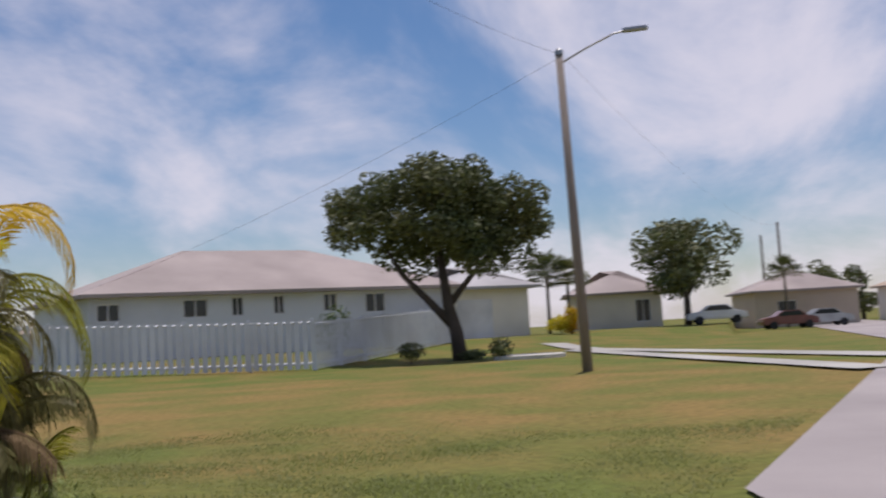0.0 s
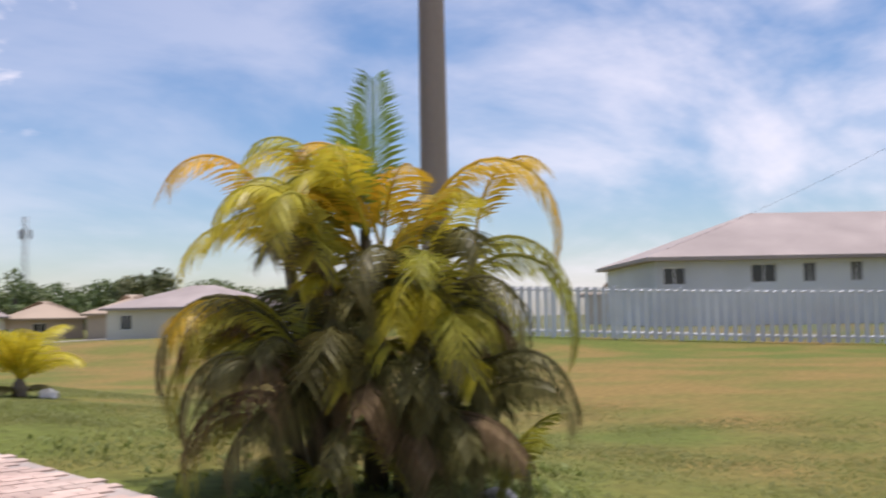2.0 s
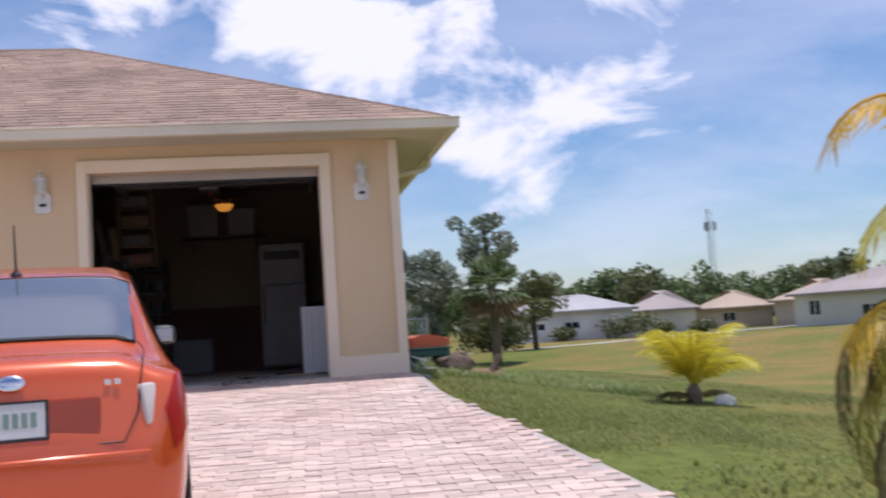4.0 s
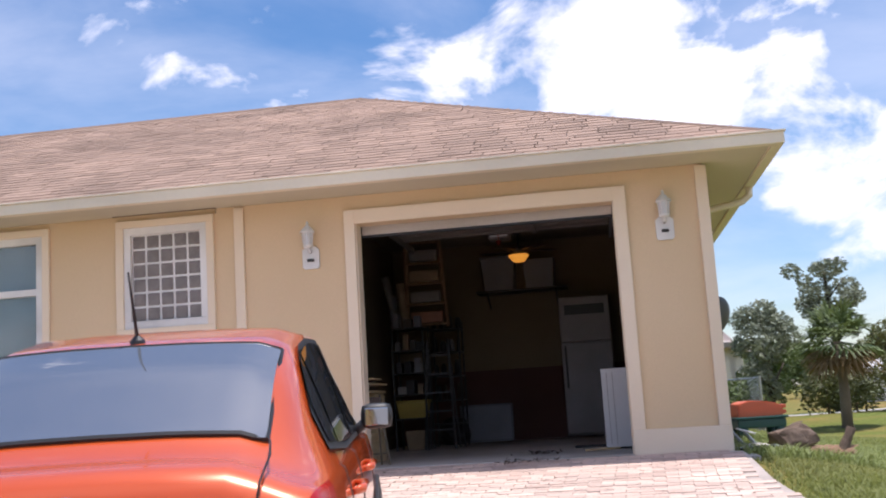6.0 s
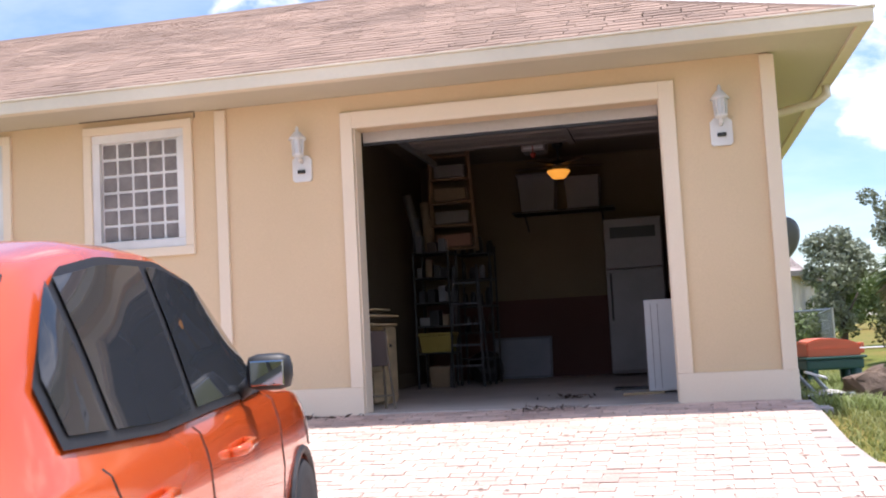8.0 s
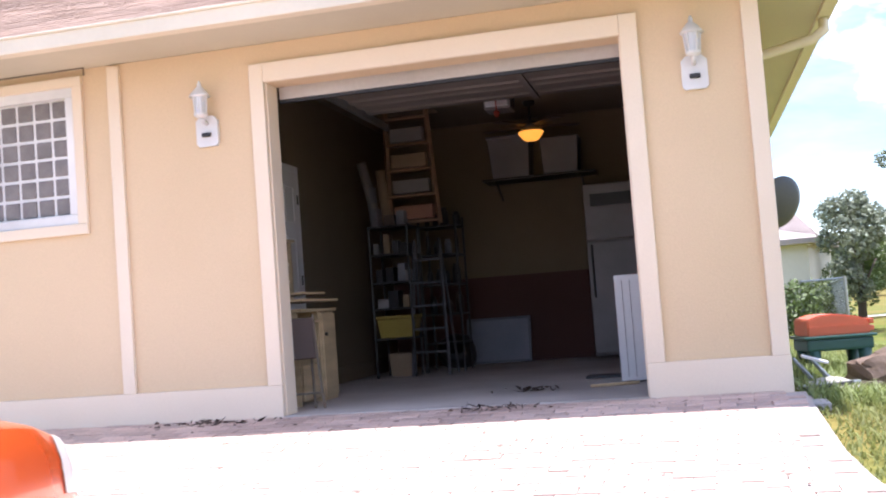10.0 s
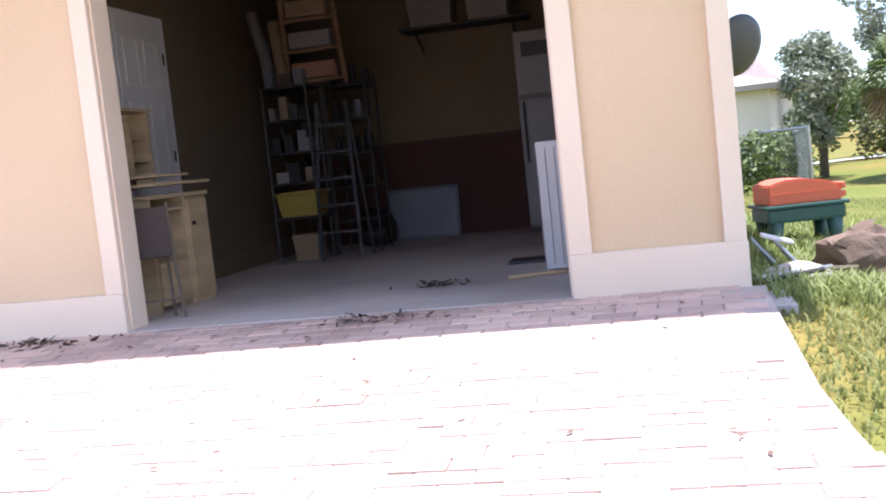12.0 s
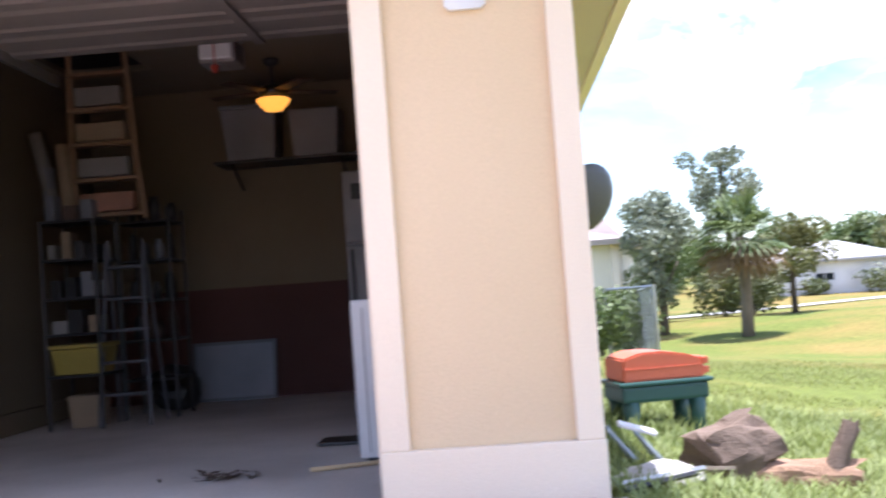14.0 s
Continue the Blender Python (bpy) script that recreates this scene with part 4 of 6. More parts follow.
# far lane, houses, hedges, woods and mast
lane = [[(-60 + 12 * k, 36.5 + (k - 5) * 0.0 + 9.7 * max(0, k - 5) + 2.2 * s) for s in (0, 1)] for k in range(12)]
sheet("pavement", lane, WALK, "pale lane across the far lawn", "pavement", 0.05)
hip_house("house", facing((39.6, 66.5), (44.6, 59.0)), 12, 10, 1.5, 1.9, CREAMWALL, NROOF, "cream bungalow with a brown roof across the lawns", [(1.2, -0.2, 1.0, 1.2), (5.5, -0.4, 1.4, 0.9)])
hip_house("house", facing((17.3, 72.4), (27.4, 69.3)), 10.5, 8, 1.35, 1.4, WHITE, PALEROOF, "white bungalow with a low pale roof across the lawns", [(2.2, -0.1, 1.3, 0.6), (5.0, -0.1, 1.3, 0.6)])
hip_house("house", facing((31.2, 84.2), (37.0, 82.2)), 6.5, 8, 1.1, 1.9, CREAMWALL, NROOF, "cream house with a tan roof far across the lawns", [(1.5, -0.4, 1.0, 1.0)])
hip_house("house", facing((38.0, 84), (44, 81.5)), 7, 8, 0.9, 1.7, TANWALL, TANROOF, "tan house with a brown roof far across the lawns", [(2.5, -0.4, 1.2, 0.9)])
hip_house("house", facing((42.5, 76.5), (47.5, 72.5)), 6.5, 8, 1.2, 1.8, TANWALL, TANROOF, "tan house with an orange-brown roof far across the lawns", [(3.5, -0.3, 1.2, 0.8)])
hip_house("house", facing((0.6, 31.0), (5.2, 30.2)), 4.9, 8, 2.2, 1.3, CREAMWALL, NROOF, "cream house with a pale pinkish roof beyond the garden", [(1.5, 0, 1.0, 0.8)])
for i, (x, y, r, h) in enumerate(((27.4, 67.2, 1.6, 2.0), (25.4, 67.8, 1.3, 1.9), (31.5, 74, 0.9, 1.2), (34.5, 73, 1.0, 1.2), (21.6, 69.7, 0.9, 1.4))):
    bush(x, y, r, h, "dark hedge bush in front of a far house", LEAF, 80 + i, 500, 0.16)


def woods():
    rng = random.Random(99)
    verts, faces = [], []
    for k in range(150):
        s = rng.random()
        x, y = 5 + 95 * s + rng.uniform(-4, 4), 118 - 34 * s + rng.uniform(0, 14)
        h = rng.uniform(5.0, 6.6) + 1.0 * math.sin(s * 23)
        c = [((x + rng.uniform(-2, 2), y + rng.uniform(-1, 1), -1 + h * rng.uniform(0.3, 0.85)), rng.uniform(1.2, 2.1)) for _ in range(5)]
        v, f = crown_bm(c, 420, 0.34, rng, 0.85)
        o = len(verts)
        verts += v
        faces += [tuple(i + o for i in q) for q in f]
    me = bpy.data.meshes.new("woods")
    me.from_pydata([tuple(v) for v in verts], [], faces)
    me.materials.append(LEAF2)
    tagged(new("woods", me), "belt of green trees behind the far houses", "woods", kind="stuff")


woods()
rng3 = random.Random(5)
for i, (x, y, s) in enumerate(((36, 93, 1.0), (42, 92, 1.1), (52, 82, 1.0), (26, 96, 0.95))):
    tree(x, y, "broad green tree behind the far houses", ([(0, 0, -0.1), (0, 0, 2.5), (0.2, 0, 4)], [0.3, 0.2, 0.12]), [([(0, 0, 2), (1, 0, 3.5)], 0.12)],
         round_crown(rng3, 3.2 * s, 4.0 * s, 2.0, 14, 1.3), 2200, 0.28, LEAF2 if i % 2 else LEAF, 110 + i)
mast = root("radio_mast", pose(112.5, 267.4, -1), "thin grey lattice radio mast far behind the trees", "mast")
for a in range(3):
    dx, dy = 0.8 * math.cos(2.1 * a), 0.8 * math.sin(2.1 * a)
    part("leg", tube(bmesh.new(), [(dx * 1.3, dy * 1.3, 0), (dx, dy, 30.5)], 0.11, 4), GREYMETAL, mast)
for k in range(16):
    z = 1 + 1.85 * k
    bm = bmesh.new()
    for a in range(3):
        p0 = (0.9 * math.cos(2.1 * a), 0.9 * math.sin(2.1 * a), z)
        p1 = (0.9 * math.cos(2.1 * a + 2.1), 0.9 * math.sin(2.1 * a + 2.1), z + 1.85)
        tube(bm, [p0, p1], 0.055, 3)
    part("brace", bm, GREYMETAL, mast)
for k in range(3):
    part("antenna", boxbm(-0.3 + 1.5 * math.cos(2.1 * k), -0.3 + 1.5 * math.sin(2.1 * k), 24.5, 0.3 + 1.5 * math.cos(2.1 * k), 0.3 + 1.5 * math.sin(2.1 * k), 27), GREYMETAL, mast)


# ---- the car on the drive ----
PAINT = material("orange_car_paint", (0.64, 0.098, 0.018), 0.26, metal=0.2, vary=0.03, scale=2, fine=300, bump=0, color2=(0.60, 0.088, 0.015), coat=1.0)
CARGLASS = glass_material("tinted_car_glass", (0.028, 0.032, 0.038), 0.02)
CARGLASS.node_tree.nodes["Principled BSDF"].inputs["IOR"].default_value = 1.42
# paler blue base than the side glass paints in sky reflection; IOR raised too
REARGLASS = glass_material("reflective_car_glass", (0.10, 0.115, 0.14), 0.02)
REARGLASS.node_tree.nodes["Principled BSDF"].inputs["IOR"].default_value = 3.2
MIRRORGLASS = material("mirror_glass", (0.42, 0.46, 0.5), 0.05, metal=1.0, vary=0.02, bump=0)
LENSRED = glass_material("red_lamp_lens", (0.36, 0.012, 0.01), 0.2)
LENSCLEAR = glass_material("clear_lamp_lens", (0.62, 0.56, 0.52), 0.1)
TYRE = material("tyre_rubber", (0.025, 0.025, 0.027), 0.85, vary=0.2, scale=8, fine=80, bump=0.2)
PLATE = material("plate_white", (0.72, 0.74, 0.74), 0.4, vary=0.05, scale=5, fine=50, bump=0)
PLATEBAR = material("plate_green", (0.20, 0.30, 0.26), 0.5, vary=0.1, bump=0)

# stations along the car: y, half width, sill, shoulder, top at the middle, half width of the top
CAR = np.array([
    (0.00, 0.60, 0.36, 0.60, 0.63, 0.40),
    (0.03, 0.72, 0.30, 0.66, 0.70, 0.50),
    (0.07, 0.77, 0.26, 0.86, 0.93, 0.56),
    (0.14, 0.80, 0.24, 0.94, 1.04, 0.60),
    (0.24, 0.82, 0.22, 0.95, 1.065, 0.60),
    (0.36, 0.835, 0.21, 0.95, 1.08, 0.60),
    (0.45, 0.84, 0.20, 0.95, 1.12, 0.60),
    (0.78, 0.847, 0.20, 0.945, 1.335, 0.60),
    (1.04, 0.848, 0.20, 0.94, 1.435, 0.605),
    (1.50, 0.848, 0.20, 0.93, 1.485, 0.615),
    (2.02, 0.848, 0.20, 0.92, 1.475, 0.615),
    (2.50, 0.848, 0.20, 0.905, 1.40, 0.605),
    (2.98, 0.845, 0.20, 0.89, 1.20, 0.60),
    (3.42, 0.84, 0.20, 0.87, 1.00, 0.60),
    (3.70, 0.825, 0.21, 0.83, 0.94, 0.58),
    (4.00, 0.79, 0.23, 0.74, 0.86, 0.52),
    (4.16, 0.72, 0.26, 0.64, 0.74, 0.46),
    (4.24, 0.58, 0.32, 0.52, 0.58, 0.36)])


def car_at(y):
    e = 0.05
    rows = [np.array([np.interp(v, CAR[:, 0], CAR[:, c]) for c in range(1, 6)]) for v in (max(0, y - e), y, min(4.24, y + e))]
    return (rows[0] + 2 * rows[1] + rows[2]) / 4


def car_section(y):
    """Half outline from the sill to the middle of the top."""
    w, zb, zs, zt, gx = car_at(y)
    return [(w * 0.86, zb), (w * 0.955, zb + 0.06), (w * 0.985, zb + (zs - zb) * 0.35), (w, zb + (zs - zb) * 0.62), (w * 0.985, zb + (zs - zb) * 0.86), (w * 0.955, zs),
            (w * 0.93, zs + 0.015), (gx + (w * 0.93 - gx) * 0.5, zs + (zt - 0.045 - zs) * 0.55), (gx, zt - 0.045), (gx * 0.82, zt - 0.012), (gx * 0.45, zt - 0.002), (0.0, zt)]


def car_point(y, s, side):
    sec = car_section(y)
    s = min(len(sec) - 1.001, max(0.0, s))
    i = int(s)
    f = s - i
    (x0, z0), (x1, z1) = sec[i], sec[i + 1]
    return Vector((side * (x0 + (x1 - x0) * f), y, z0 + (z1 - z0) * f))


def car_patch(rows, side, lift):
    """A panel that follows the body: rows of (y, s) points, lifted off the skin."""
    bm = bmesh.new()
    grid = []
    for row in rows:
        out = []
        for y, s in row:
            p = car_point(y, s, side)
            n = (car_point(y + 0.01, s, side) - p).cross(car_point(y, s + 0.05, side) - p)
            n = n.normalized() * (1 if n.x * side > 0 or n.z > 0 else -1)
            if n.x * side < -0.01 and n.z < 0:
                n = -n
            out.append(bm.verts.new(p + n * lift))
        grid.append(out)
    for a, b in zip(grid, grid[1:]):
        for i in range(len(a) - 1):
            bm.faces.new((a[i], a[i + 1], b[i + 1], b[i]))
    bmesh.ops.recalc_face_normals(bm, faces=bm.faces)
    return bm


def belt(y, rise):
    """Height parameter of the window line, rise metres above the shoulder, climbing towards the rear."""
    w, zb, zs, zt, gx = car_at(y)
    return 6 + (rise + 0.05 * max(0.0, (1.5 - y) / 0.8)) / max(0.08, 0.55 * (zt - 0.045 - zs) - 0.015)


def build_car(m):
    car = root("car", m, "orange-red compact saloon car parked on the drive", "car")
    bm = bmesh.new()
    ys = sorted(set(np.round(np.concatenate([np.linspace(0, 0.3, 12), np.linspace(0.3, 4.0, 60), np.linspace(4.0, 4.24, 10)]), 4)))
    rings = []
    for y in ys:
        half = car_section(y)
        w, zb = half[0]
        pts = [(x, z) for x, z in half] + [(-x, z) for x, z in half[-2::-1]]
        rings.append([bm.verts.new((x, y, z)) for x, z in pts])
    n = len(rings[0])
    for a, b in zip(rings, rings[1:]):
        for k in range(n):
            bm.faces.new((a[k], a[(k + 1) % n], b[(k + 1) % n], b[k]))
    bm.faces.new(rings[0])
    bm.faces.new(rings[-1][::-1])
    bmesh.ops.recalc_face_normals(bm, faces=bm.faces)
    part("body", bm, PAINT, car, smooth=True)
    lin = np.linspace
    for side in (-1, 1):
        for name, ya, yb in (("quarter_window", 0.90, 1.12), ("rear_door_window", 1.17, 1.82), ("front_door_window", 1.89, 2.86)):
            rows = []
            for y in lin(ya, yb, 10):
                top = 7.82
                if name == "quarter_window":
                    top = 7.0 + 0.82 * ((y - ya) / (yb - ya)) ** 0.75
                low = belt(y, 0.045)
                rows.append([(y, s) for s in lin(min(low, top - 0.1), top, 6)])
            part(name, car_patch(rows, side, 0.017), CARGLASS, car, "dark tinted glass", smooth=True)
        rows = [[(y, s) for s in lin(belt(y, 0.02), 7.92 - 1.0 * max(0.0, (1.24 - y) / 0.40) ** 1.3, 6)] for y in lin(0.86, 2.92, 44)]
        part("window_surround", car_patch(rows, side, 0.010), BLACK, car, "black window surround", smooth=True)
        # rear lamp
        rows = [[(y, s) for s in lin(3.15, 5.7, 8)] for y in lin(0.062, 0.42, 10)]
        lampo = part("tail_light", car_patch(rows, side, 0.006), LENSRED, car, "red tail light with a clear centre", smooth=True)
        lm = Matrix.Translation((side * 0.625, 0.09, 0.83)) @ Matrix.Rotation(radians(side * 32), 4, "Z") @ Matrix.Rotation(radians(-14), 4, "X")
        part("lens", boxbm(-0.04, -0.026, -0.095, 0.04, 0.03, 0.095, bevel=0.014, m=lm), LENSCLEAR, lampo, "pale clear lens", smooth=True)
        for yh in (1.25, 2.22):
            p = car_point(yh, 4.05, side)
            bm = tube(bmesh.new(), [p + Vector((0, -0.11, 0)), p + Vector((side * 0.035, -0.08, 0.004)), p + Vector((side * 0.04, 0.06, 0.008)), p + Vector((0, 0.11, 0.008))], [0.014, 0.018, 0.018, 0.014], 8)
            part("door_handle", bm, PAINT, car, smooth=True)
        for ys_ in (1.05, 1.84, 3.0):
            bm = bmesh.new()
            tube(bm, [car_point(ys_ - (0.02 if s > 5 else 0), s, side) for s in lin(0.6, 6.0, 12)], 0.004, 4)
            part("door_seam", bm, BLACK, car)
        p = car_point(2.52, 6.15, side)
        bm = boxbm(-0.085, -0.05, -0.062, 0.085, 0.06, 0.062, bevel=0.045)
        bmesh.ops.translate(bm, vec=p + Vector((side * 0.12, 0, 0.075)), verts=bm.verts)
        mir = part("mirror", bm, BLACK, car, smooth=True)
        bm = boxbm(-0.062, -0.006, -0.042, 0.062, 0.006, 0.042, bevel=0.004)
        bmesh.ops.translate(bm, vec=p + Vector((side * 0.12, -0.052, 0.075)), verts=bm.verts)
        part("mirror_glass", bm, MIRRORGLASS, mir, "silver mirror glass")
        part("mirror_arm", tube(bmesh.new(), [p, p + Vector((side * 0.06, 0, 0.05))], 0.025, 8), BLACK, mir, smooth=True)
        for yw in (0.90, 3.42):
            wm = Matrix.Translation((side * 0.76, yw, 0.295)) @ Matrix.Rotation(radians(90), 4, "Y")
            wheel = part("wheel", lathe(bmesh.new(), [(0.20, -0.10), (0.27, -0.105), (0.295, -0.08), (0.298, 0.0), (0.295, 0.08), (0.27, 0.105), (0.20, 0.10)], 28, wm), TYRE, car, smooth=True)
            bm = lathe(bmesh.new(), [(0.205, -0.095), (0.20, 0.06 * side + 0.0), (0.06, 0.085 * side), (0.02, 0.085 * side)], 24, wm)
            part("rim", bm, GREYMETAL, wheel, smooth=True)
            bm = tube(bmesh.new(), [Vector((side * 0.842, yw + 0.33 * math.cos(a), 0.30 + 0.33 * math.sin(a))) for a in lin(radians(-14), radians(194), 22)], 0.017, 6)
            part("wheel_arch", bm, BLACK, car)
    # rear and front screens
    for name, ya, yb in (("rear_window", 0.46, 0.98), ("windscreen", 2.58, 3.24)):
        bm = bmesh.new()
        grid = []
        for y in lin(ya, yb, 12):
            w, zb, zs, zt, gx = car_at(y)
            row = []
            for k in lin(-1, 1, 15):
                p = car_point(y, 8.15 + (1 - abs(k)) * 2.84, 1 if k >= 0 else -1)
                row.append(bm.verts.new(p + Vector((0, -0.006 if name == "rear_window" else 0.006, 0.012))))
            grid.append(row)
        for a, b in zip(grid, grid[1:]):
            for i in range(14):
                bm.faces.new((a[i], a[i + 1], b[i + 1], b[i]))
        bmesh.ops.recalc_face_normals(bm, faces=bm.faces)
        g = part(name, bm, REARGLASS, car, "dark glass with a black border", smooth=True)
        edge = [car_point(ya, 8.15 + (1 - abs(k)) * 2.84, 1 if k >= 0 else -1) for k in lin(-1, 1, 15)] + [car_point(yb, 8.15 + (1 - abs(k)) * 2.84, 1 if k >= 0 else -1) for k in lin(1, -1, 15)]
        part("rubber_seal", tube(bmesh.new(), [p + Vector((0, 0, 0.008)) for p in edge + edge[:1]], 0.011, 5), BLACK, g)
    # boot lid seams, plate recess, badge, plate
    bm = tube(bmesh.new(), [(-0.60, 0.42, 1.10), (-0.62, 0.26, 1.07), (-0.60, 0.115, 1.0), (-0.57, 0.05, 0.80), (-0.5, 0.012, 0.68), (0.5, 0.012, 0.68), (0.57, 0.05, 0.80), (0.60, 0.115, 1.0), (0.62, 0.26, 1.07), (0.60, 0.42, 1.10)], 0.004, 4)
    part("boot_seam", bm, BLACK, car)
    # darker copy of the body paint; the plate recess's shade is painted in
    SHADEPAINT = material("recess_shade", (0.36, 0.045, 0.010), 0.4, metal=0.3, vary=0.03, bump=0, coat=0.6)
    tilt = Matrix.Translation((0, 0.052, 0.80)) @ Matrix.Rotation(radians(-11), 4, "X")
    part("plate_recess", boxbm(-0.40, -0.012, -0.095, 0.40, 0.03, 0.085, bevel=0.015, m=tilt), SHADEPAINT, car, "raised plate panel with recess shade in its paint")
    plate = part("licence_plate", boxbm(-0.152, -0.022, -0.076, 0.152, -0.012, 0.076, bevel=0.003, m=tilt), PLATE, car, "white licence plate with a dark frame")
    for k in range(6):
        part("plate_mark", boxbm(-0.115 + 0.04 * k, -0.0245, -0.03, -0.088 + 0.04 * k, -0.022, 0.035, m=tilt), PLATEBAR, plate, "grey-green bar of unreadable writing")
    bm = bmesh.new()
    for q in ((-0.165, -0.089, 0.165, -0.076), (-0.165, 0.076, 0.165, 0.086), (-0.165, -0.076, -0.152, 0.076), (0.152, -0.076, 0.165, 0.076)):
        box(bm, q[0], -0.026, q[1], q[2], -0.010, q[3], m=tilt)
    part("plate_frame", bm, BLACK, plate)
    bm = bmesh.new()
    bmesh.ops.create_uvsphere(bm, u_segments=20, v_segments=10, radius=1.0)
    bmesh.ops.scale(bm, vec=(0.068, 0.008, 0.036), verts=bm.verts)
    bmesh.ops.transform(bm, matrix=Matrix.Translation((0, 0.085, 0.965)) @ Matrix.Rotation(radians(-25), 4, "X"), verts=bm.verts)
    part("badge", bm, CHROME, car, "oval chrome badge", smooth=True)
    for k in range(2):
        part("badge_letter", boxbm(0.42 + 0.045 * k, 0.078, 0.93, 0.452 + 0.045 * k, 0.092, 0.955, bevel=0.002), CHROME, car, "small chrome mark")
    part("bumper_crease", tube(bmesh.new(), [(-0.70, 0.09, 0.62), (-0.60, -0.012, 0.63), (0, -0.022, 0.63), (0.60, -0.012, 0.63), (0.70, 0.09, 0.62)], 0.014, 6), PAINT, car, smooth=True)
    ant = part("antenna", lathe(bmesh.new(), [(0.035, 1.43), (0.03, 1.452), (0.012, 1.47)], 10, Matrix.Translation((0, 1.08, -0.005))), BLACK, car)
    part("antenna_rod", tube(bmesh.new(), [(0, 1.08, 1.455), (0, 0.97, 1.695)], [0.008, 0.004], 6), BLACK, ant)
    for side in (-1, 1):
        rows = [[(y, s) for s in lin(3.2, 5.3, 6)] for y in lin(3.86, 4.14, 8)]
        part("headlight", car_patch(rows, side, 0.006), LENSCLEAR, car, "clear headlight", smooth=True)
    return car


CX, CY = 1.09, -7.36
build_car(pose(CX, CY, ground_z(CX, CY) + 0.045) @ pose(0, 0, 0, 3.6, 0, 12.7) @ Matrix.Diagonal((0.86, 0.83, 0.93, 1)))

# ---- fittings on the front wall ----
before_fittings = set(scene.objects)
LAMPWHITE = material("lamp_white", (0.80, 0.80, 0.80), 0.4, vary=0.03, bump=0)
LAMPGLASS = glass_material("lamp_glass", (0.6, 0.62, 0.64), 0.15)


def wall_lantern(x, zb):
    lan = root("wall_lantern", pose(x, -0.002, zb), "white carriage lantern with a sensor base on the garage wall", "wall lamp", "lanterns beside the garage")
    bm = bmesh.new()
    prism(bm, [(-0.085, 0.02), (-0.065, 0.0), (0.065, 0.0), (0.085, 0.02), (0.085, 0.19), (0.05, 0.225), (-0.05, 0.225), (-0.085, 0.19)], -0.03, 0.0)
    bmesh.ops.rotate(bm, verts=bm.verts, matrix=Matrix.Rotation(radians(90), 3, "X"))
    bmesh.ops.translate(bm, vec=(0, -0.03, 0), verts=bm.verts)
    part("back_plate", bm, LAMPWHITE, lan)
    part("sensor", boxbm(-0.035, -0.055, 0.07, 0.035, -0.03, 0.10, bevel=0.008), BLACK, lan, "dark light sensor")
    part("arm", tube(bmesh.new(), [(0, -0.03, 0.17), (0, -0.09, 0.18), (0, -0.115, 0.205)], 0.018, 8), LAMPWHITE, lan, smooth=True)
    c = Matrix.Translation((0, -0.115, 0.2))
    part("cage_base", lathe(bmesh.new(), [(0.03, 0.0), (0.05, 0.015), (0.052, 0.03), (0.02, 0.035)], 8, c), LAMPWHITE, lan)
    part("glass", lathe(bmesh.new(), [(0.04, 0.032), (0.05, 0.15)], 8, c), LAMPGLASS, lan, "pale clear glass")
    for k in range(6):
        a = math.pi / 3 * k
        part("cage_bar", tube(bmesh.new(), [(0.045 * math.cos(a), -0.115 + 0.045 * math.sin(a), 0.23), (0.056 * math.cos(a), -0.115 + 0.056 * math.sin(a), 0.355)], 0.005, 4), LAMPWHITE, lan)
    part("roof_cap", lathe(bmesh.new(), [(0.078, 0.15), (0.072, 0.165), (0.03, 0.215), (0.014, 0.225), (0.016, 0.245), (0.003, 0.27)], 10, c), LAMPWHITE, lan, smooth=True)
    return lan


lantern = wall_lantern(-0.495, 2.01)
copy_thing(lantern, pose(2.997, -0.002, 2.01))

# glass block window
x0, x1, z0, z1 = WIN[0]
win = tagged(part("window_1", boxbm(x0 + 0.04, 0.035, z0 + 0.04, x1 - 0.04, 0.12, z1 - 0.04), LAMPWHITE), "white framed window of glass blocks", "window", kind="structure")
bm = bmesh.new()
f = 0.075
for q in ((x0, z0, x1, z0 + f), (x0, z1 - f, x1, z1), (x0, z0 + f, x0 + f, z1 - f), (x1 - f, z0 + f, x1, z1 - f)):
    box(bm, q[0], -0.015, q[1], q[2], 0.1, q[3], bevel=0.006)
part("window_frame", bm, LAMPWHITE, win)
gx, gz_ = (x1 - x0 - 2 * f) / 5, (z1 - z0 - 2 * f) / 6
blk = finish("glass_block", boxbm(-gx / 2 + 0.011, -0.03, -gz_ / 2 + 0.011, gx / 2 - 0.011, 0.04, gz_ / 2 - 0.011, bevel=0.012), BLOCKGLASS)
for i in range(5):
    for j in range(6):
        o = new("glass_block", blk)
        o.parent = win
        o.location = (x0 + f + gx * (i + 0.5), 0.055, z0 + f + gz_ * (j + 0.5))
part("lintel_rod", tube(bmesh.new(), [(x0 - 0.1, -0.045, z1 + 0.128), (x1 + 0.12, -0.045, z1 + 0.128), (x1 + 0.12, -0.045, z1 + 0.07)], 0.008, 5), PALMBARK, win)
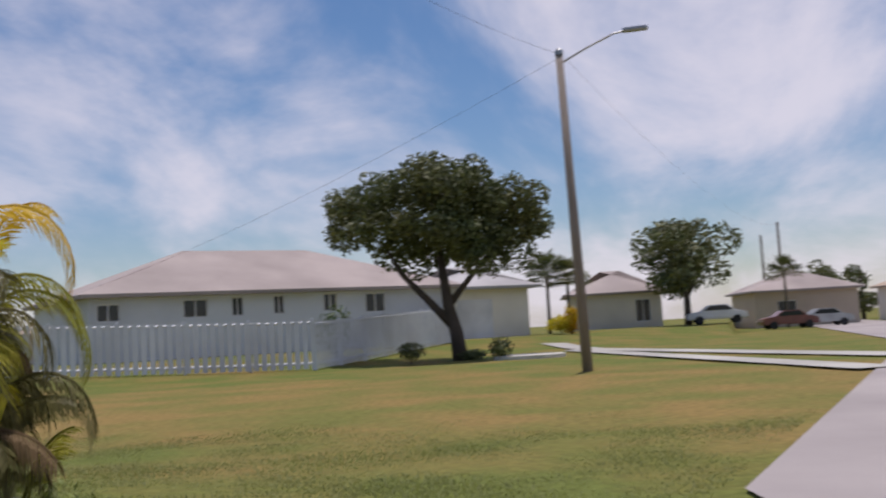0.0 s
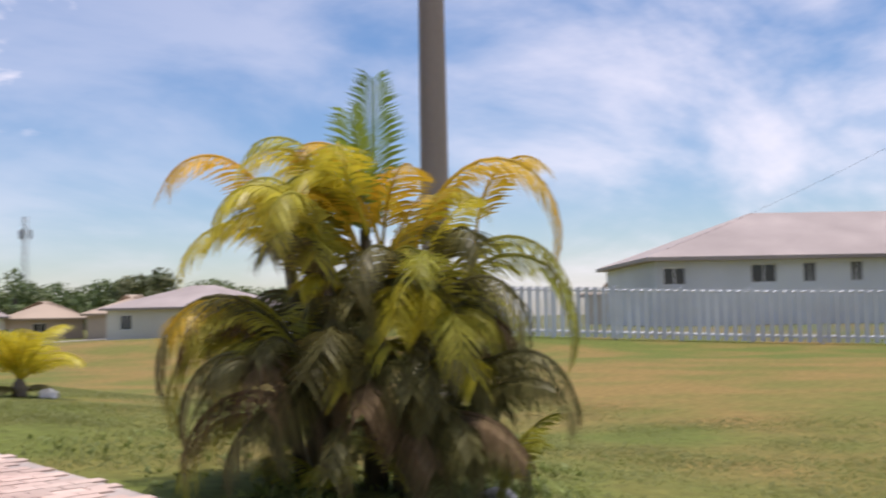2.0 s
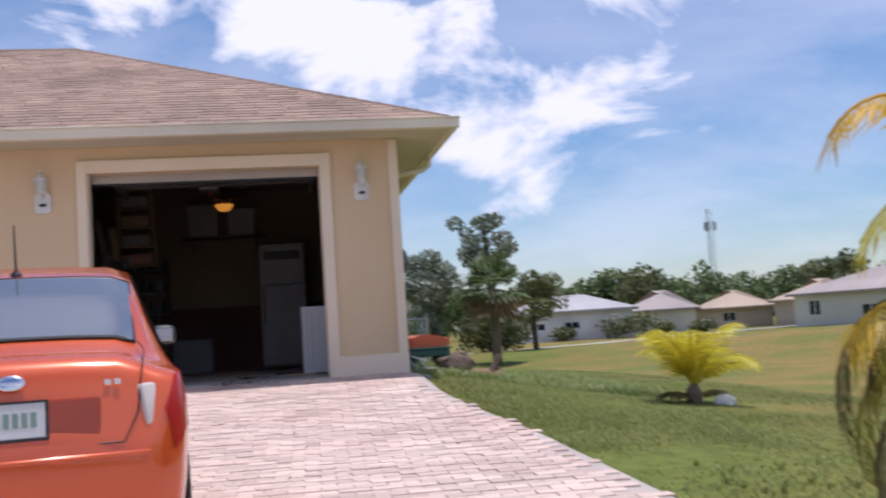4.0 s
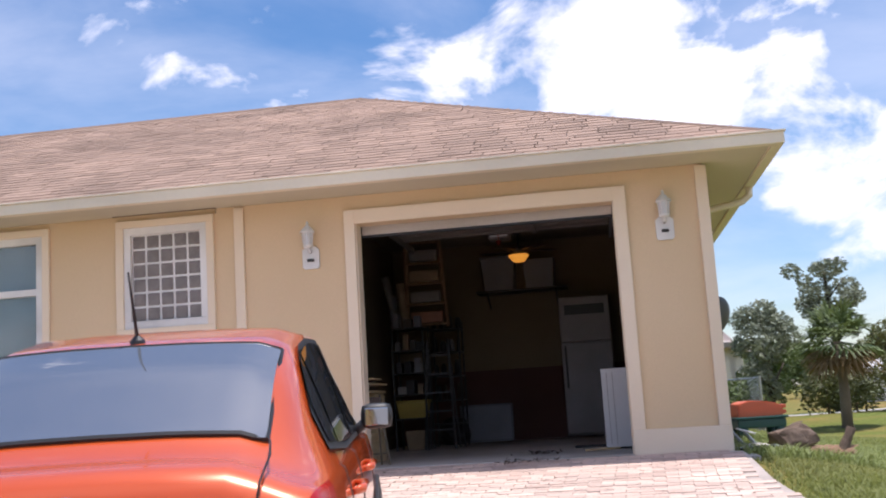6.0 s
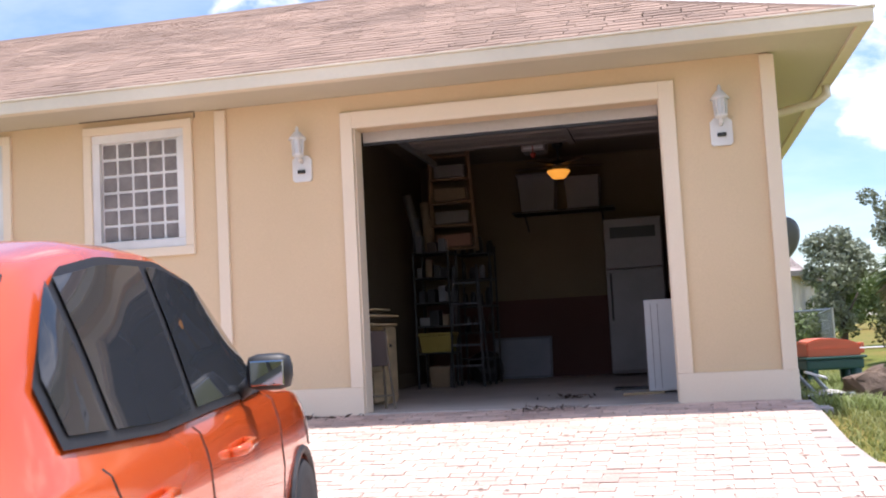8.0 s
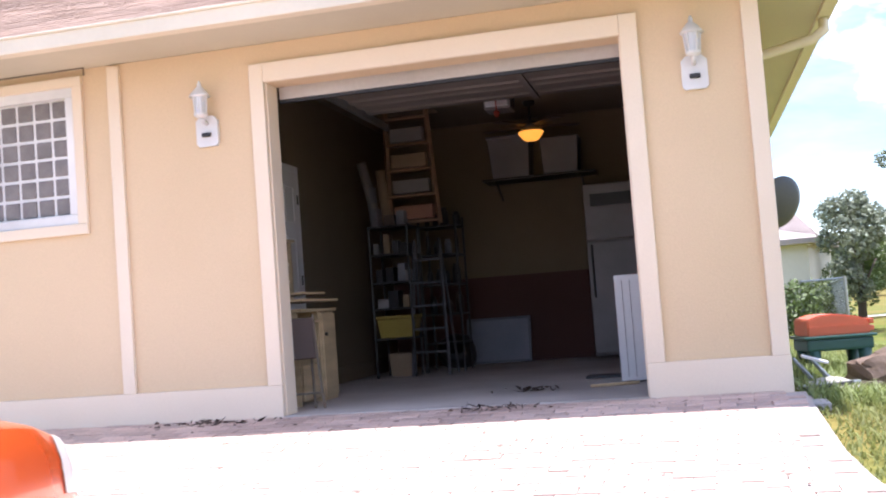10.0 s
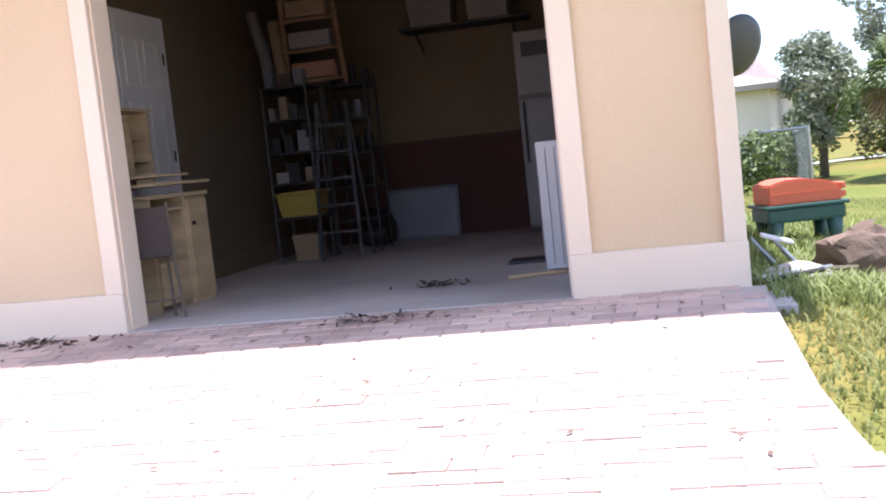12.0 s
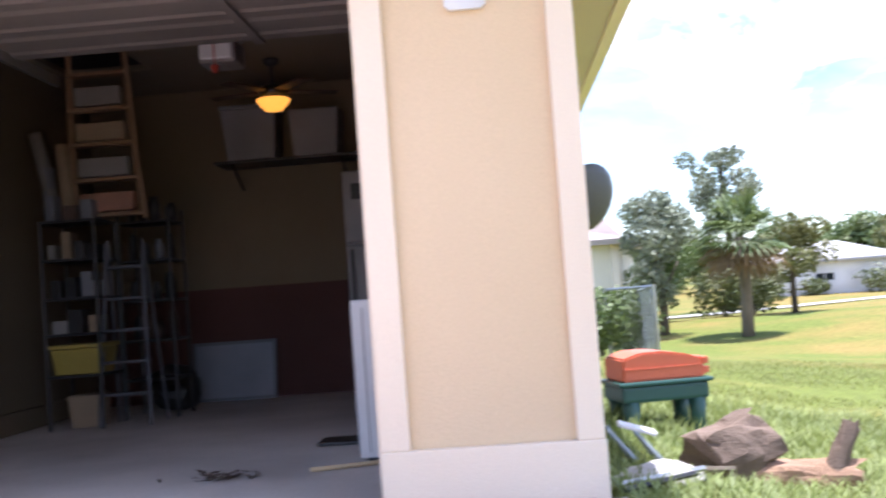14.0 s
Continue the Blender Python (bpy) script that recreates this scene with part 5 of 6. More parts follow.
# sash window with blinds
x0, x1, z0, z1 = WIN[1]
# black sheet behind the blinds stands in for the dark room
win = tagged(part("window_2", boxbm(x0, 0.13, z0, x1, 0.15, z1), BLACK), "white sash window with pale vertical blinds", "window", kind="structure")
bm = bmesh.new()
zm = (z0 + z1) / 2 + 0.1
for q in ((x0, z0, x1, z0 + f), (x0, z1 - f, x1, z1), (x0, z0 + f, x0 + f, z1 - f), (x1 - f, z0 + f, x1, z1 - f), (x0 + f, zm - 0.035, x1 - f, zm + 0.035)):
    box(bm, q[0], -0.012, q[1], q[2], 0.07, q[3], bevel=0.005)
part("window_frame", bm, LAMPWHITE, win)
for a, b in ((z0 + f, zm - 0.035), (zm + 0.035, z1 - f)):
    pane = part("pane", boxbm(x0 + f, 0.03, a, x1 - f, 0.036, b), glass_material("window_glass", (0.9, 0.95, 0.95), 0.0, False), win, "clear glass")
    pane.visible_shadow = False
BLIND = material("blind_blue_grey", (0.42, 0.50, 0.54), 0.7, vary=0.05, bump=0)
for k in range(14):
    xx = x0 + f + 0.03 + k * (x1 - x0 - 2 * f) / 14
    part("blind_slat", boxbm(-0.032, -0.002, z0 + f, 0.032, 0.002, z1 - f, m=Matrix.Translation((xx, 0.085, 0)) @ Matrix.Rotation(radians(28), 4, "Z")), BLIND, win)

# satellite dish on the east wall, downpipe
DISHM = material("dish_dark", (0.085, 0.09, 0.085), 0.6, vary=0.1, scale=3, fine=40, bump=0.1)
dish = root("satellite_dish", pose(3.76, 3.22, 1.45), "dark grey satellite dish seen from behind on the side wall", "satellite dish")
bm = lathe(bmesh.new(), [(0.02, 0.0), (0.12, 0.012), (0.20, 0.04), (0.25, 0.07), (0.255, 0.065), (0.20, 0.03), (0.12, 0.0), (0.02, -0.012)], 28, Matrix.Rotation(radians(38), 4, "Z") @ Matrix.Rotation(radians(-70), 4, "X"))
part("reflector", bm, DISHM, dish, smooth=True)
part("bracket", tube(bmesh.new(), [(-0.35, 0.1, -0.1), (-0.15, 0.1, -0.08), (0, 0.04, 0)], 0.022, 8), GREYMETAL, dish)
part("mount_arm", tube(bmesh.new(), [(0, 0.03, -0.05), (0.0, 0.12, -0.1), (0.0, 0.25, -0.1)], 0.012, 6), GREYMETAL, dish)
pipe = root("downpipe", pose(3.445, 1.45, -0.05), "cream rainwater downpipe from the gutter to the side wall", "downpipe")
part("elbow", tube(bmesh.new(), [(0.56, -0.13, 2.75), (0.56, -0.13, 2.66), (0.48, -0.11, 2.60), (0.06, 0, 2.54), (0, 0, 2.46)], 0.04, 8), FASCIA, pipe, smooth=True)
part("pipe", tube(bmesh.new(), [(0, 0, 2.46), (0, 0, 0)], 0.04, 8), FASCIA, pipe, smooth=True)
for z in (0.5, 1.9):
    part("strap", tube(bmesh.new(), [(0, 0, z), (0, 0, z + 0.04)], 0.045, 8), FASCIA, pipe)

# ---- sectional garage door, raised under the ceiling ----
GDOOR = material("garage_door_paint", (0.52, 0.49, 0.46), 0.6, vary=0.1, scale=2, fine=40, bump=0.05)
# darker copy of the door paint: ceiling shade put into the raised panels' colour
GDOOR_SHADE = material("garage_door_shade", (0.24, 0.215, 0.195), 0.6, vary=0.12, scale=2, fine=40, bump=0.05)
gd = root("garage_door", pose(0, 0, 0), "white sectional garage door rolled up under the ceiling", "garage door")
def door_panel(name, x0, x1, prof):
    """A long panel with ribs: prof are (y, z) points of its underside."""
    bm = bmesh.new()
    top = [(y + dy, z + dz) for (y, z), (dy, dz) in zip(prof, [(0.0, 0.045)] * len(prof))]
    ring = prof + top[::-1]
    a = [bm.verts.new((x0, y, z)) for y, z in ring]
    b = [bm.verts.new((x1, y, z)) for y, z in ring]
    n = len(ring)
    for k in range(n):
        bm.faces.new((a[k], a[(k + 1) % n], b[(k + 1) % n], b[k]))
    bm.faces.new(a[::-1])
    bm.faces.new(b)
    bmesh.ops.recalc_face_normals(bm, faces=bm.faces)
    return part(name, bm, GDOOR_SHADE, gd)
bm = bmesh.new()
box(bm, OPEN_L + 0.015, TH + 0.03, 2.345, OPEN_R - 0.015, TH + 0.075, 2.63, bevel=0.006)
part("bottom_panel", bm, GDOOR, gd, "white ribbed bottom panel")
part("bottom_seal", boxbm(OPEN_L + 0.015, TH + 0.035, 2.32, OPEN_R - 0.015, TH + 0.07, 2.343), BLACK, gd, "black rubber seal")
for k in range(2):
    part("rib", boxbm(OPEN_L + 0.02, TH + 0.022, 2.43 + 0.075 * k, OPEN_R - 0.02, TH + 0.031, 2.445 + 0.075 * k), GDOOR, gd)
for k in range(4):
    ya = 0.32 + 0.53 * k
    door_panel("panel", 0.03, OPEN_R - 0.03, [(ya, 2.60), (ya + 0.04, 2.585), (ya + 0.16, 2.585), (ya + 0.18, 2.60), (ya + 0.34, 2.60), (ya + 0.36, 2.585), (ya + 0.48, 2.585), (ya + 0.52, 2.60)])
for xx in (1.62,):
    part("stile", boxbm(xx - 0.03, 0.3, 2.565, xx + 0.03, 2.42, 2.584), GDOOR_SHADE, gd)
for xx in (0.0, OPEN_R - 0.02):
    part("track", boxbm(xx, 0.2, 2.53, xx + 0.03, 3.0, 2.60), GREYMETAL, gd)
    out = -0.12 if xx < 1 else 0.12
    part("track_upright", boxbm(xx + out, 0.22, 0.02, xx + out + 0.03, 0.28, 2.53), GREYMETAL, gd)
# pale fridge and opener set grey: the garage's dimness is in this colour
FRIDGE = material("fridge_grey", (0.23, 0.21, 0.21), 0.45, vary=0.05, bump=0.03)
opener = root("door_opener", pose(1.10, 3.45, CEIL), "pale garage door opener motor hanging from the ceiling", "door opener")
part("housing", boxbm(-0.14, -0.16, -0.27, 0.14, 0.16, -0.09, bevel=0.03), FRIDGE, opener)
part("lamp_cover", boxbm(-0.12, -0.2, -0.25, 0.12, -0.16, -0.12, bevel=0.015), LAMPGLASS, opener)
part("hanger", boxbm(-0.16, -0.02, -0.1, -0.13, 0.02, 0.0), GREYMETAL, opener)
part("hanger", boxbm(0.13, -0.02, -0.1, 0.16, 0.02, 0.0), GREYMETAL, opener)
part("rail", boxbm(-0.02, -3.0, -0.145, 0.02, -0.16, -0.115), GREYMETAL, opener)
REDCORD = material("red_cord", (0.42, 0.05, 0.03), 0.6, vary=0.05, bump=0)
cord = part("release_cord", tube(bmesh.new(), [(0, -0.24, -0.14), (0.005, -0.245, -0.30)], 0.006, 6), REDCORD, opener)
part("cord_handle", lathe(bmesh.new(), [(0.01, -0.30), (0.035, -0.315), (0.02, -0.36), (0.008, -0.37)], 10, Matrix.Translation((0.005, -0.245, 0))), REDCORD, cord, "red plastic handle", smooth=True)

# ---- inside the garage ----
OAK = material("pale_oak_laminate", (0.55, 0.42, 0.25), 0.5, vary=0.12, scale=6, fine=30, bump=0.05, stretch=(1, 1, 8))
BROWNCH = material("brown_vinyl", (0.06, 0.034, 0.024), 0.6, vary=0.1, bump=0.1)
# bins, cartons, paper and panel are darkened; garage dimness put into their colours
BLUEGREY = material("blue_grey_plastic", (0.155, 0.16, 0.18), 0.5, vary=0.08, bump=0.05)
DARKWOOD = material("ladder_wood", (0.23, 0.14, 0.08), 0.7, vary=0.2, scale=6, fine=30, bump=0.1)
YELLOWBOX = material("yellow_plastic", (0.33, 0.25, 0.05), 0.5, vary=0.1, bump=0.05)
PAPER = material("paper_white_dimmed", (0.21, 0.20, 0.19), 0.8, vary=0.08, bump=0.05)
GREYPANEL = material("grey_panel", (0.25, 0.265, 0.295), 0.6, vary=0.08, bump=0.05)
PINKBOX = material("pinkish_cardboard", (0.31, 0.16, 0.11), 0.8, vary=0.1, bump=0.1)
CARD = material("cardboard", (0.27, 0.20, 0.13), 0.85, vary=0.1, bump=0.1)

# six panel door on the west wall
d = tagged(part("door_1", boxbm(-0.898, 1.50, 0.03, -0.865, 2.16, 2.05, bevel=0.004), DOORWHITE), "white six-panel door in the garage wall", "door", kind="structure")
for (ya, yb) in ((1.58, 1.79), (1.87, 2.08)):
    for za, zb in ((0.15, 0.75), (0.88, 1.45), (1.58, 1.92)):
        bm = bmesh.new()
        box(bm, -0.866, ya, za, -0.858, yb, za + 0.02)
        box(bm, -0.866, ya, zb - 0.02, -0.858, yb, zb)
        box(bm, -0.866, ya, za + 0.02, -0.858, ya + 0.02, zb - 0.02)
        box(bm, -0.866, yb - 0.02, za + 0.02, -0.858, yb, zb - 0.02)
        part("panel_moulding", bm, DOORWHITE, d)
bm = bmesh.new()
for q in ((1.43, 0.03, 1.498, 2.12), (2.162, 0.03, 2.23, 2.12), (1.498, 2.052, 2.162, 2.12)):
    box(bm, -0.899, q[0], q[1], -0.872, q[2], q[3], bevel=0.004)
part("door_frame", bm, WHITE, d)
for z in (0.3, 1.05, 1.8):
    part("hinge", tube(bmesh.new(), [(-0.862, 2.155, z - 0.045), (-0.862, 2.155, z + 0.045)], 0.01, 6), BLACK, d)
d.matrix_basis = Matrix.Translation((IN_W + 0.9, 1.55 - 1.5 * 1.09, 0)) @ Matrix.Diagonal((1, 1.09, 1.02, 1))
trim([(IN_W + 0.001, 2.44, 0.02, IN_W + 0.03, 5.48, 0.19)], "painted kerb along the foot of the garage wall", "baseboard", INWALL)

# computer desk with a hutch
dk = root("computer_desk", pose(-0.45, 1.115, 0.02) @ Matrix.Diagonal((0.8, 1.15, 1.05, 1)), "pale oak computer desk with an open hutch beside the door", "desk")
part("top", boxbm(-0.36, -0.42, 0.70, 0.42, 0.30, 0.725, bevel=0.005), OAK, dk)
part("raised_edge", boxbm(-0.36, -0.42, 0.78, 0.44, 0.32, 0.80, bevel=0.005), OAK, dk)
part("side_panel", boxbm(-0.34, -0.40, 0.0, 0.36, -0.38, 0.70), OAK, dk)
part("side_panel", boxbm(-0.34, 0.0, 0.0, 0.36, 0.02, 0.70), OAK, dk)
part("cupboard", boxbm(-0.30, 0.022, 0.0, 0.38, 0.30, 0.695, bevel=0.004), OAK, dk)
cd = part("cupboard_door", boxbm(0.382, 0.03, 0.03, 0.40, 0.29, 0.68, bevel=0.003), OAK, dk)
part("knob", tube(bmesh.new(), [(0.40, 0.07, 0.52), (0.425, 0.07, 0.52)], 0.014, 8), BLACK, cd, "black knob")
part("drawer_front", boxbm(0.362, -0.37, 0.04, 0.378, -0.01, 0.30, bevel=0.003), OAK, dk)
part("hutch_side", boxbm(-0.36, -0.40, 0.80, 0.0, -0.38, 1.28), OAK, dk)
part("hutch_side", boxbm(-0.36, 0.20, 0.80, 0.0, 0.22, 1.28), OAK, dk)
part("hutch_divider", boxbm(-0.36, -0.02, 0.80, -0.02, 0.0, 1.26), OAK, dk)
part("hutch_back", boxbm(-0.365, -0.40, 0.80, -0.355, 0.22, 1.28), OAK, dk)
part("hutch_top", boxbm(-0.36, -0.42, 1.281, 0.03, 0.24, 1.30, bevel=0.003), OAK, dk)
for z in (0.95, 1.1):
    part("hutch_shelf", boxbm(-0.355, 0.0, z, -0.02, 0.20, z + 0.015), OAK, dk)
part("keyboard_tray", boxbm(-0.2, -0.36, 0.62, 0.42, -0.02, 0.635, bevel=0.003), OAK, dk)
part("plank", boxbm(-0.30, -0.40, 0.836, 0.46, 0.0, 0.85), OAK, dk)
for dy, mat_, h in ((1.02, WHITE, 0.1), (1.13, LEAF2, 0.13)):
    b = part("bottle", lathe(bmesh.new(), [(0.025, 0), (0.03, 0.02), (0.03, h * 0.6), (0.012, h * 0.8), (0.012, h)], 10), mat_, smooth=True)
    b.location = (-0.58, dy, 1.387)
    tagged(b, "small green and white bottle on the desk hutch" if mat_ is LEAF2 else "small white bottle on the desk hutch", "bottle")

fc = root("folding_chair", pose(-0.10, 0.33, 0.02, 0, 0, 30), "folded brown folding chair leaning against the desk", "folding chair")
lean = Matrix.Rotation(radians(-10), 4, "X")
part("backrest", boxbm(-0.2, -0.012, 0.38, 0.2, 0.012, 0.70, bevel=0.01, m=lean), BROWNCH, fc)
for s in (-1, 1):
    part("leg", tube(bmesh.new(), [lean @ Vector((s * 0.2, 0, 0.72)), lean @ Vector((s * 0.21, 0.0, 0.4)), Vector((s * 0.23, -0.02, 0.0))], 0.011, 6), PALMBARK, fc)
    part("leg", tube(bmesh.new(), [lean @ Vector((s * 0.17, 0.03, 0.45)), Vector((s * 0.18, 0.10, 0.0))], 0.011, 6), PALMBARK, fc)
part("crossbar", tube(bmesh.new(), [(-0.22, -0.01, 0.12), (0.22, -0.01, 0.12)], 0.009, 6), PALMBARK, fc)


# wire shelving with clutter
def shelf_unit(x, y, w, dpt, h, levels, label):
    s = root("shelf_unit", pose(x, y, 0.02), label, "shelving")
    for sx in (0, w):
        for sy in (0, dpt):
            part("post", tube(bmesh.new(), [(sx, sy, 0), (sx, sy, h)], 0.014, 8), BLACK, s)
    for z in levels:
        part("shelf", boxbm(-0.01, -0.01, z, w + 0.01, dpt + 0.01, z + 0.02, bevel=0.004), BLACK, s)
    return s


LEVELS = (0.40, 0.72, 1.0, 1.3, 1.6)
shelf_unit(-0.46, 3.65, 0.42, 0.45, 1.62, LEVELS, "black metal shelving crowded with garage odds and ends")
shelf_unit(-0.05, 4.2, 0.42, 0.4, 1.72, (0.30, 0.62, 0.95, 1.28, 1.6), "black metal shelving crowded with jars and tools")


def storage_box(x, y, z, w, dpt, h, mat_, label, name="storage_box", lid=True):
    b = root(name, pose(x, y, z), label, "box")
    bm = boxbm(-w / 2, -dpt / 2, 0, w / 2, dpt / 2, h, bevel=0.012)
    for v in bm.verts:
        k = 0.86 + 0.14 * v.co.z / h
        v.co.x *= k
        v.co.y *= k
    part("body", bm, mat_, b)
    if lid:
        part("lid", boxbm(-w / 2 - 0.012, -dpt / 2 - 0.012, h + 0.001, w / 2 + 0.012, dpt / 2 + 0.012, h + 0.035, bevel=0.01), mat_, b)
    return b


storage_box(-0.24, 3.84, 0.442, 0.40, 0.36, 0.20, YELLOWBOX, "yellow plastic tool box on the shelving")
storage_box(-0.22, 3.84, 0.025, 0.26, 0.26, 0.25, CARD, "pale cardboard box under the shelving", lid=False)
rng5 = random.Random(15)
# mostly black and brown, so the shelves' dimness sits in the clutter's colour
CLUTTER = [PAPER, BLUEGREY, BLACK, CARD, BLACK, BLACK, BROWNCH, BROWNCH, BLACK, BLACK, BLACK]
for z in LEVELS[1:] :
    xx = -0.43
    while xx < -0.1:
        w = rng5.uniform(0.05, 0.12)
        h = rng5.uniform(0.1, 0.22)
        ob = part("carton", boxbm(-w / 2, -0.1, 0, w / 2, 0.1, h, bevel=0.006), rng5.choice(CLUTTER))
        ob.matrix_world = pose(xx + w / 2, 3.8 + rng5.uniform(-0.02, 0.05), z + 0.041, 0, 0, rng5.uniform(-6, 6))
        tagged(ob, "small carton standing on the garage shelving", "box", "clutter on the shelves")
        xx += w + rng5.uniform(0.01, 0.05)
for z in (0.62, 0.95, 1.28, 1.6):
    xx = -0.01
    while xx < 0.32:
        r = rng5.uniform(0.025, 0.05)
        h = rng5.uniform(0.1, 0.24)
        ob = part("jar", lathe(bmesh.new(), [(r, 0), (r, h * 0.75), (r * 0.7, h * 0.85), (r * 0.7, h)], 10), rng5.choice(CLUTTER), smooth=True)
        ob.location = (xx + r, 4.33 + rng5.uniform(-0.03, 0.05), z + 0.041)
        tagged(ob, "jar or can standing on the garage shelving", "jar", "clutter on the shelves")
        xx += 2 * r + rng5.uniform(0.01, 0.04)
for dx, dz, tilt_, mat_, L in ((-0.80, 1.66, 12, PAPER, 0.72), (-0.70, 1.66, 4, CARD, 0.6), (-0.84, 1.66, 3, BLUEGREY, 0.42)):
    ob = part("poster_roll", tube(bmesh.new(), [(0, 0, 0), (0, 0, L)], 0.055, 12), mat_, smooth=True)
    ob.matrix_world = pose(dx + 0.40, 3.85, dz, 0, -tilt_, 0)
    tagged(ob, "rolled sheet standing on top of the shelving", "roll")

# attic ladder
lad = root("attic_ladder", pose(0.02, 3.80, 0), "wooden attic ladder folded down from the ceiling hatch", "ladder")
def ladder_pt(s, f):
    return Vector((-0.02 + s * (0.275 - 0.05 * f), 0.12 - 0.22 * f + 0.1 * f * f, 1.64 + 1.32 * f))
for s in (-1, 1):
    part("stile", tube(bmesh.new(), [ladder_pt(s, f) for f in np.linspace(0, 1, 6)], 0.028, 4), DARKWOOD, lad)
for k in range(5):
    p = ladder_pt(1, 0.03 + 0.21 * k)
    q = ladder_pt(-1, 0.03 + 0.21 * k)
    part("tread", boxbm(q.x, p.y - 0.06, p.z - 0.012, p.x, p.y + 0.05, p.z + 0.012), DARKWOOD, lad)
for k in range(4):
    p, q = ladder_pt(1, 0.06 + 0.21 * k), ladder_pt(-1, 0.06 + 0.21 * k)
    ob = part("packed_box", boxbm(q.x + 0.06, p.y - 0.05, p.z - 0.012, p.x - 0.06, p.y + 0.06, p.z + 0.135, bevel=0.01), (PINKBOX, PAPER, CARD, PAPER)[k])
    ob.location = (0.02, 3.80, 0)
    tagged(ob, ("pinkish", "pale", "brown", "white")[k] + " carton stowed on a ladder tread", "box")
hd = part("hatch_door", boxbm(HX0, HY0 - 0.04, CEIL - 0.02, HX1, HY0, CEIL - 0.002), OAK)
tagged(hd, "pale wooden edge of the attic hatch", "hatch")
# step ladder standing in front of the shelving
DARKMETAL = material("dull_steel", (0.10, 0.10, 0.11), 0.5, metal=0.5, vary=0.1, bump=0.05)
sl = root("step_ladder", pose(0.12, 3.85, 0.02), "dull dark metal step ladder standing before the shelving", "step ladder")
for s in (-1, 1):
    part("rail", tube(bmesh.new(), [(s * 0.2, -0.18, 0), (s * 0.14, 0.0, 1.45)], 0.018, 6), DARKMETAL, sl)
    part("rear_leg", tube(bmesh.new(), [(s * 0.2, 0.24, 0), (s * 0.14, 0.04, 1.42)], 0.014, 6), DARKMETAL, sl)
for k in range(5):
    f_ = 0.17 + 0.17 * k
    part("tread", boxbm(-0.2 + 0.05 * f_, -0.2 + 0.18 * f_, 1.45 * f_ - 0.01, 0.2 - 0.05 * f_, -0.11 + 0.18 * f_, 1.45 * f_ + 0.01), DARKMETAL, sl)

# wall shelf with two storage bins
ws = root("wall_shelf", pose(1.22, 5.24, 2.17), "dark shelf hung high on the back wall", "shelf")
part("board", boxbm(-0.66, -0.22, 0, 0.66, 0.24, 0.025, bevel=0.005), BLACK, ws)
for s in (-0.5, 0.5):
    part("bracket", tube(bmesh.new(), [(s, -0.18, 0.0), (s, 0.2, -0.2)], 0.012, 6), BLACK, ws)
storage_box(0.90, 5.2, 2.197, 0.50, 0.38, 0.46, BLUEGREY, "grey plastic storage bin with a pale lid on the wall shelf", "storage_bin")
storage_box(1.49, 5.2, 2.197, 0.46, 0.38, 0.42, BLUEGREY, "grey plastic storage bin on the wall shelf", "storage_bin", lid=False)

# ceiling fan with an amber lamp
fan = root("ceiling_fan", pose(1.26, 4.45, CEIL), "dark ceiling fan with an amber glass lamp", "ceiling fan")
part("canopy", lathe(bmesh.new(), [(0.07, 0.0), (0.065, -0.04), (0.025, -0.06)], 14), BLACK, fan, smooth=True)
part("rod", tube(bmesh.new(), [(0, 0, -0.05), (0, 0, -0.23)], 0.014, 8), BLACK, fan)
part("motor", lathe(bmesh.new(), [(0.05, -0.22), (0.11, -0.24), (0.12, -0.29), (0.09, -0.33), (0.05, -0.34)], 18), BLACK, fan, smooth=True)
for k in range(5):
    bm = boxbm(0.14, -0.065, -0.285, 0.56, 0.065, -0.275, bevel=0.003)
    box(bm, 0.09, -0.02, -0.288, 0.16, 0.02, -0.276)
    bmesh.ops.rotate(bm, verts=bm.verts, matrix=Matrix.Rotation(2 * math.pi * k / 5 + 0.4, 3, "Z"))
    part("blade", bm, BROWNCH, fan)
part("lamp_bowl", lathe(bmesh.new(), [(0.135, -0.34), (0.145, -0.352), (0.112, -0.40), (0.075, -0.44), (0.012, -0.45)], 18), lamp_material("amber_glass", (1.0, 0.40, 0.05), 0.5), fan, "glowing amber glass bowl", smooth=True)

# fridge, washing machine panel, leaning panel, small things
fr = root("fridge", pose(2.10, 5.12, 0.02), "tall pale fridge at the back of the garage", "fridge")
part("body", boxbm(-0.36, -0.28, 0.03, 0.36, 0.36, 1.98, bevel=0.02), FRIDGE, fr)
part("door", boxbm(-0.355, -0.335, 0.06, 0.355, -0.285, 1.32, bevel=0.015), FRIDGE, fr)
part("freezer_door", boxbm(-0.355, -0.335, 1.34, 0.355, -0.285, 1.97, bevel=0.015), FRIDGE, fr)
part("handle", tube(bmesh.new(), [(-0.3, -0.345, 0.7), (-0.3, -0.375, 0.72), (-0.3, -0.375, 1.26), (-0.3, -0.345, 1.28)], 0.012, 6), BLACK, fr)
part("vent", boxbm(-0.28, -0.342, 1.72, 0.28, -0.336, 1.86), BLACK, fr, "dark vent grille")
cb = root("cabinet", pose(2.51, 1.47, 0.02), "low white metal cabinet just inside the garage opening", "cabinet")
part("body", boxbm(-0.24, -0.3, 0.02, 0.22, 0.3, 0.84, bevel=0.012), WHITE, cb)
for k in range(3):
    part("seam", boxbm(-0.243 + 0.06 * k, -0.304, 0.05, -0.238 + 0.06 * k, -0.3, 0.8), FRIDGE, cb)
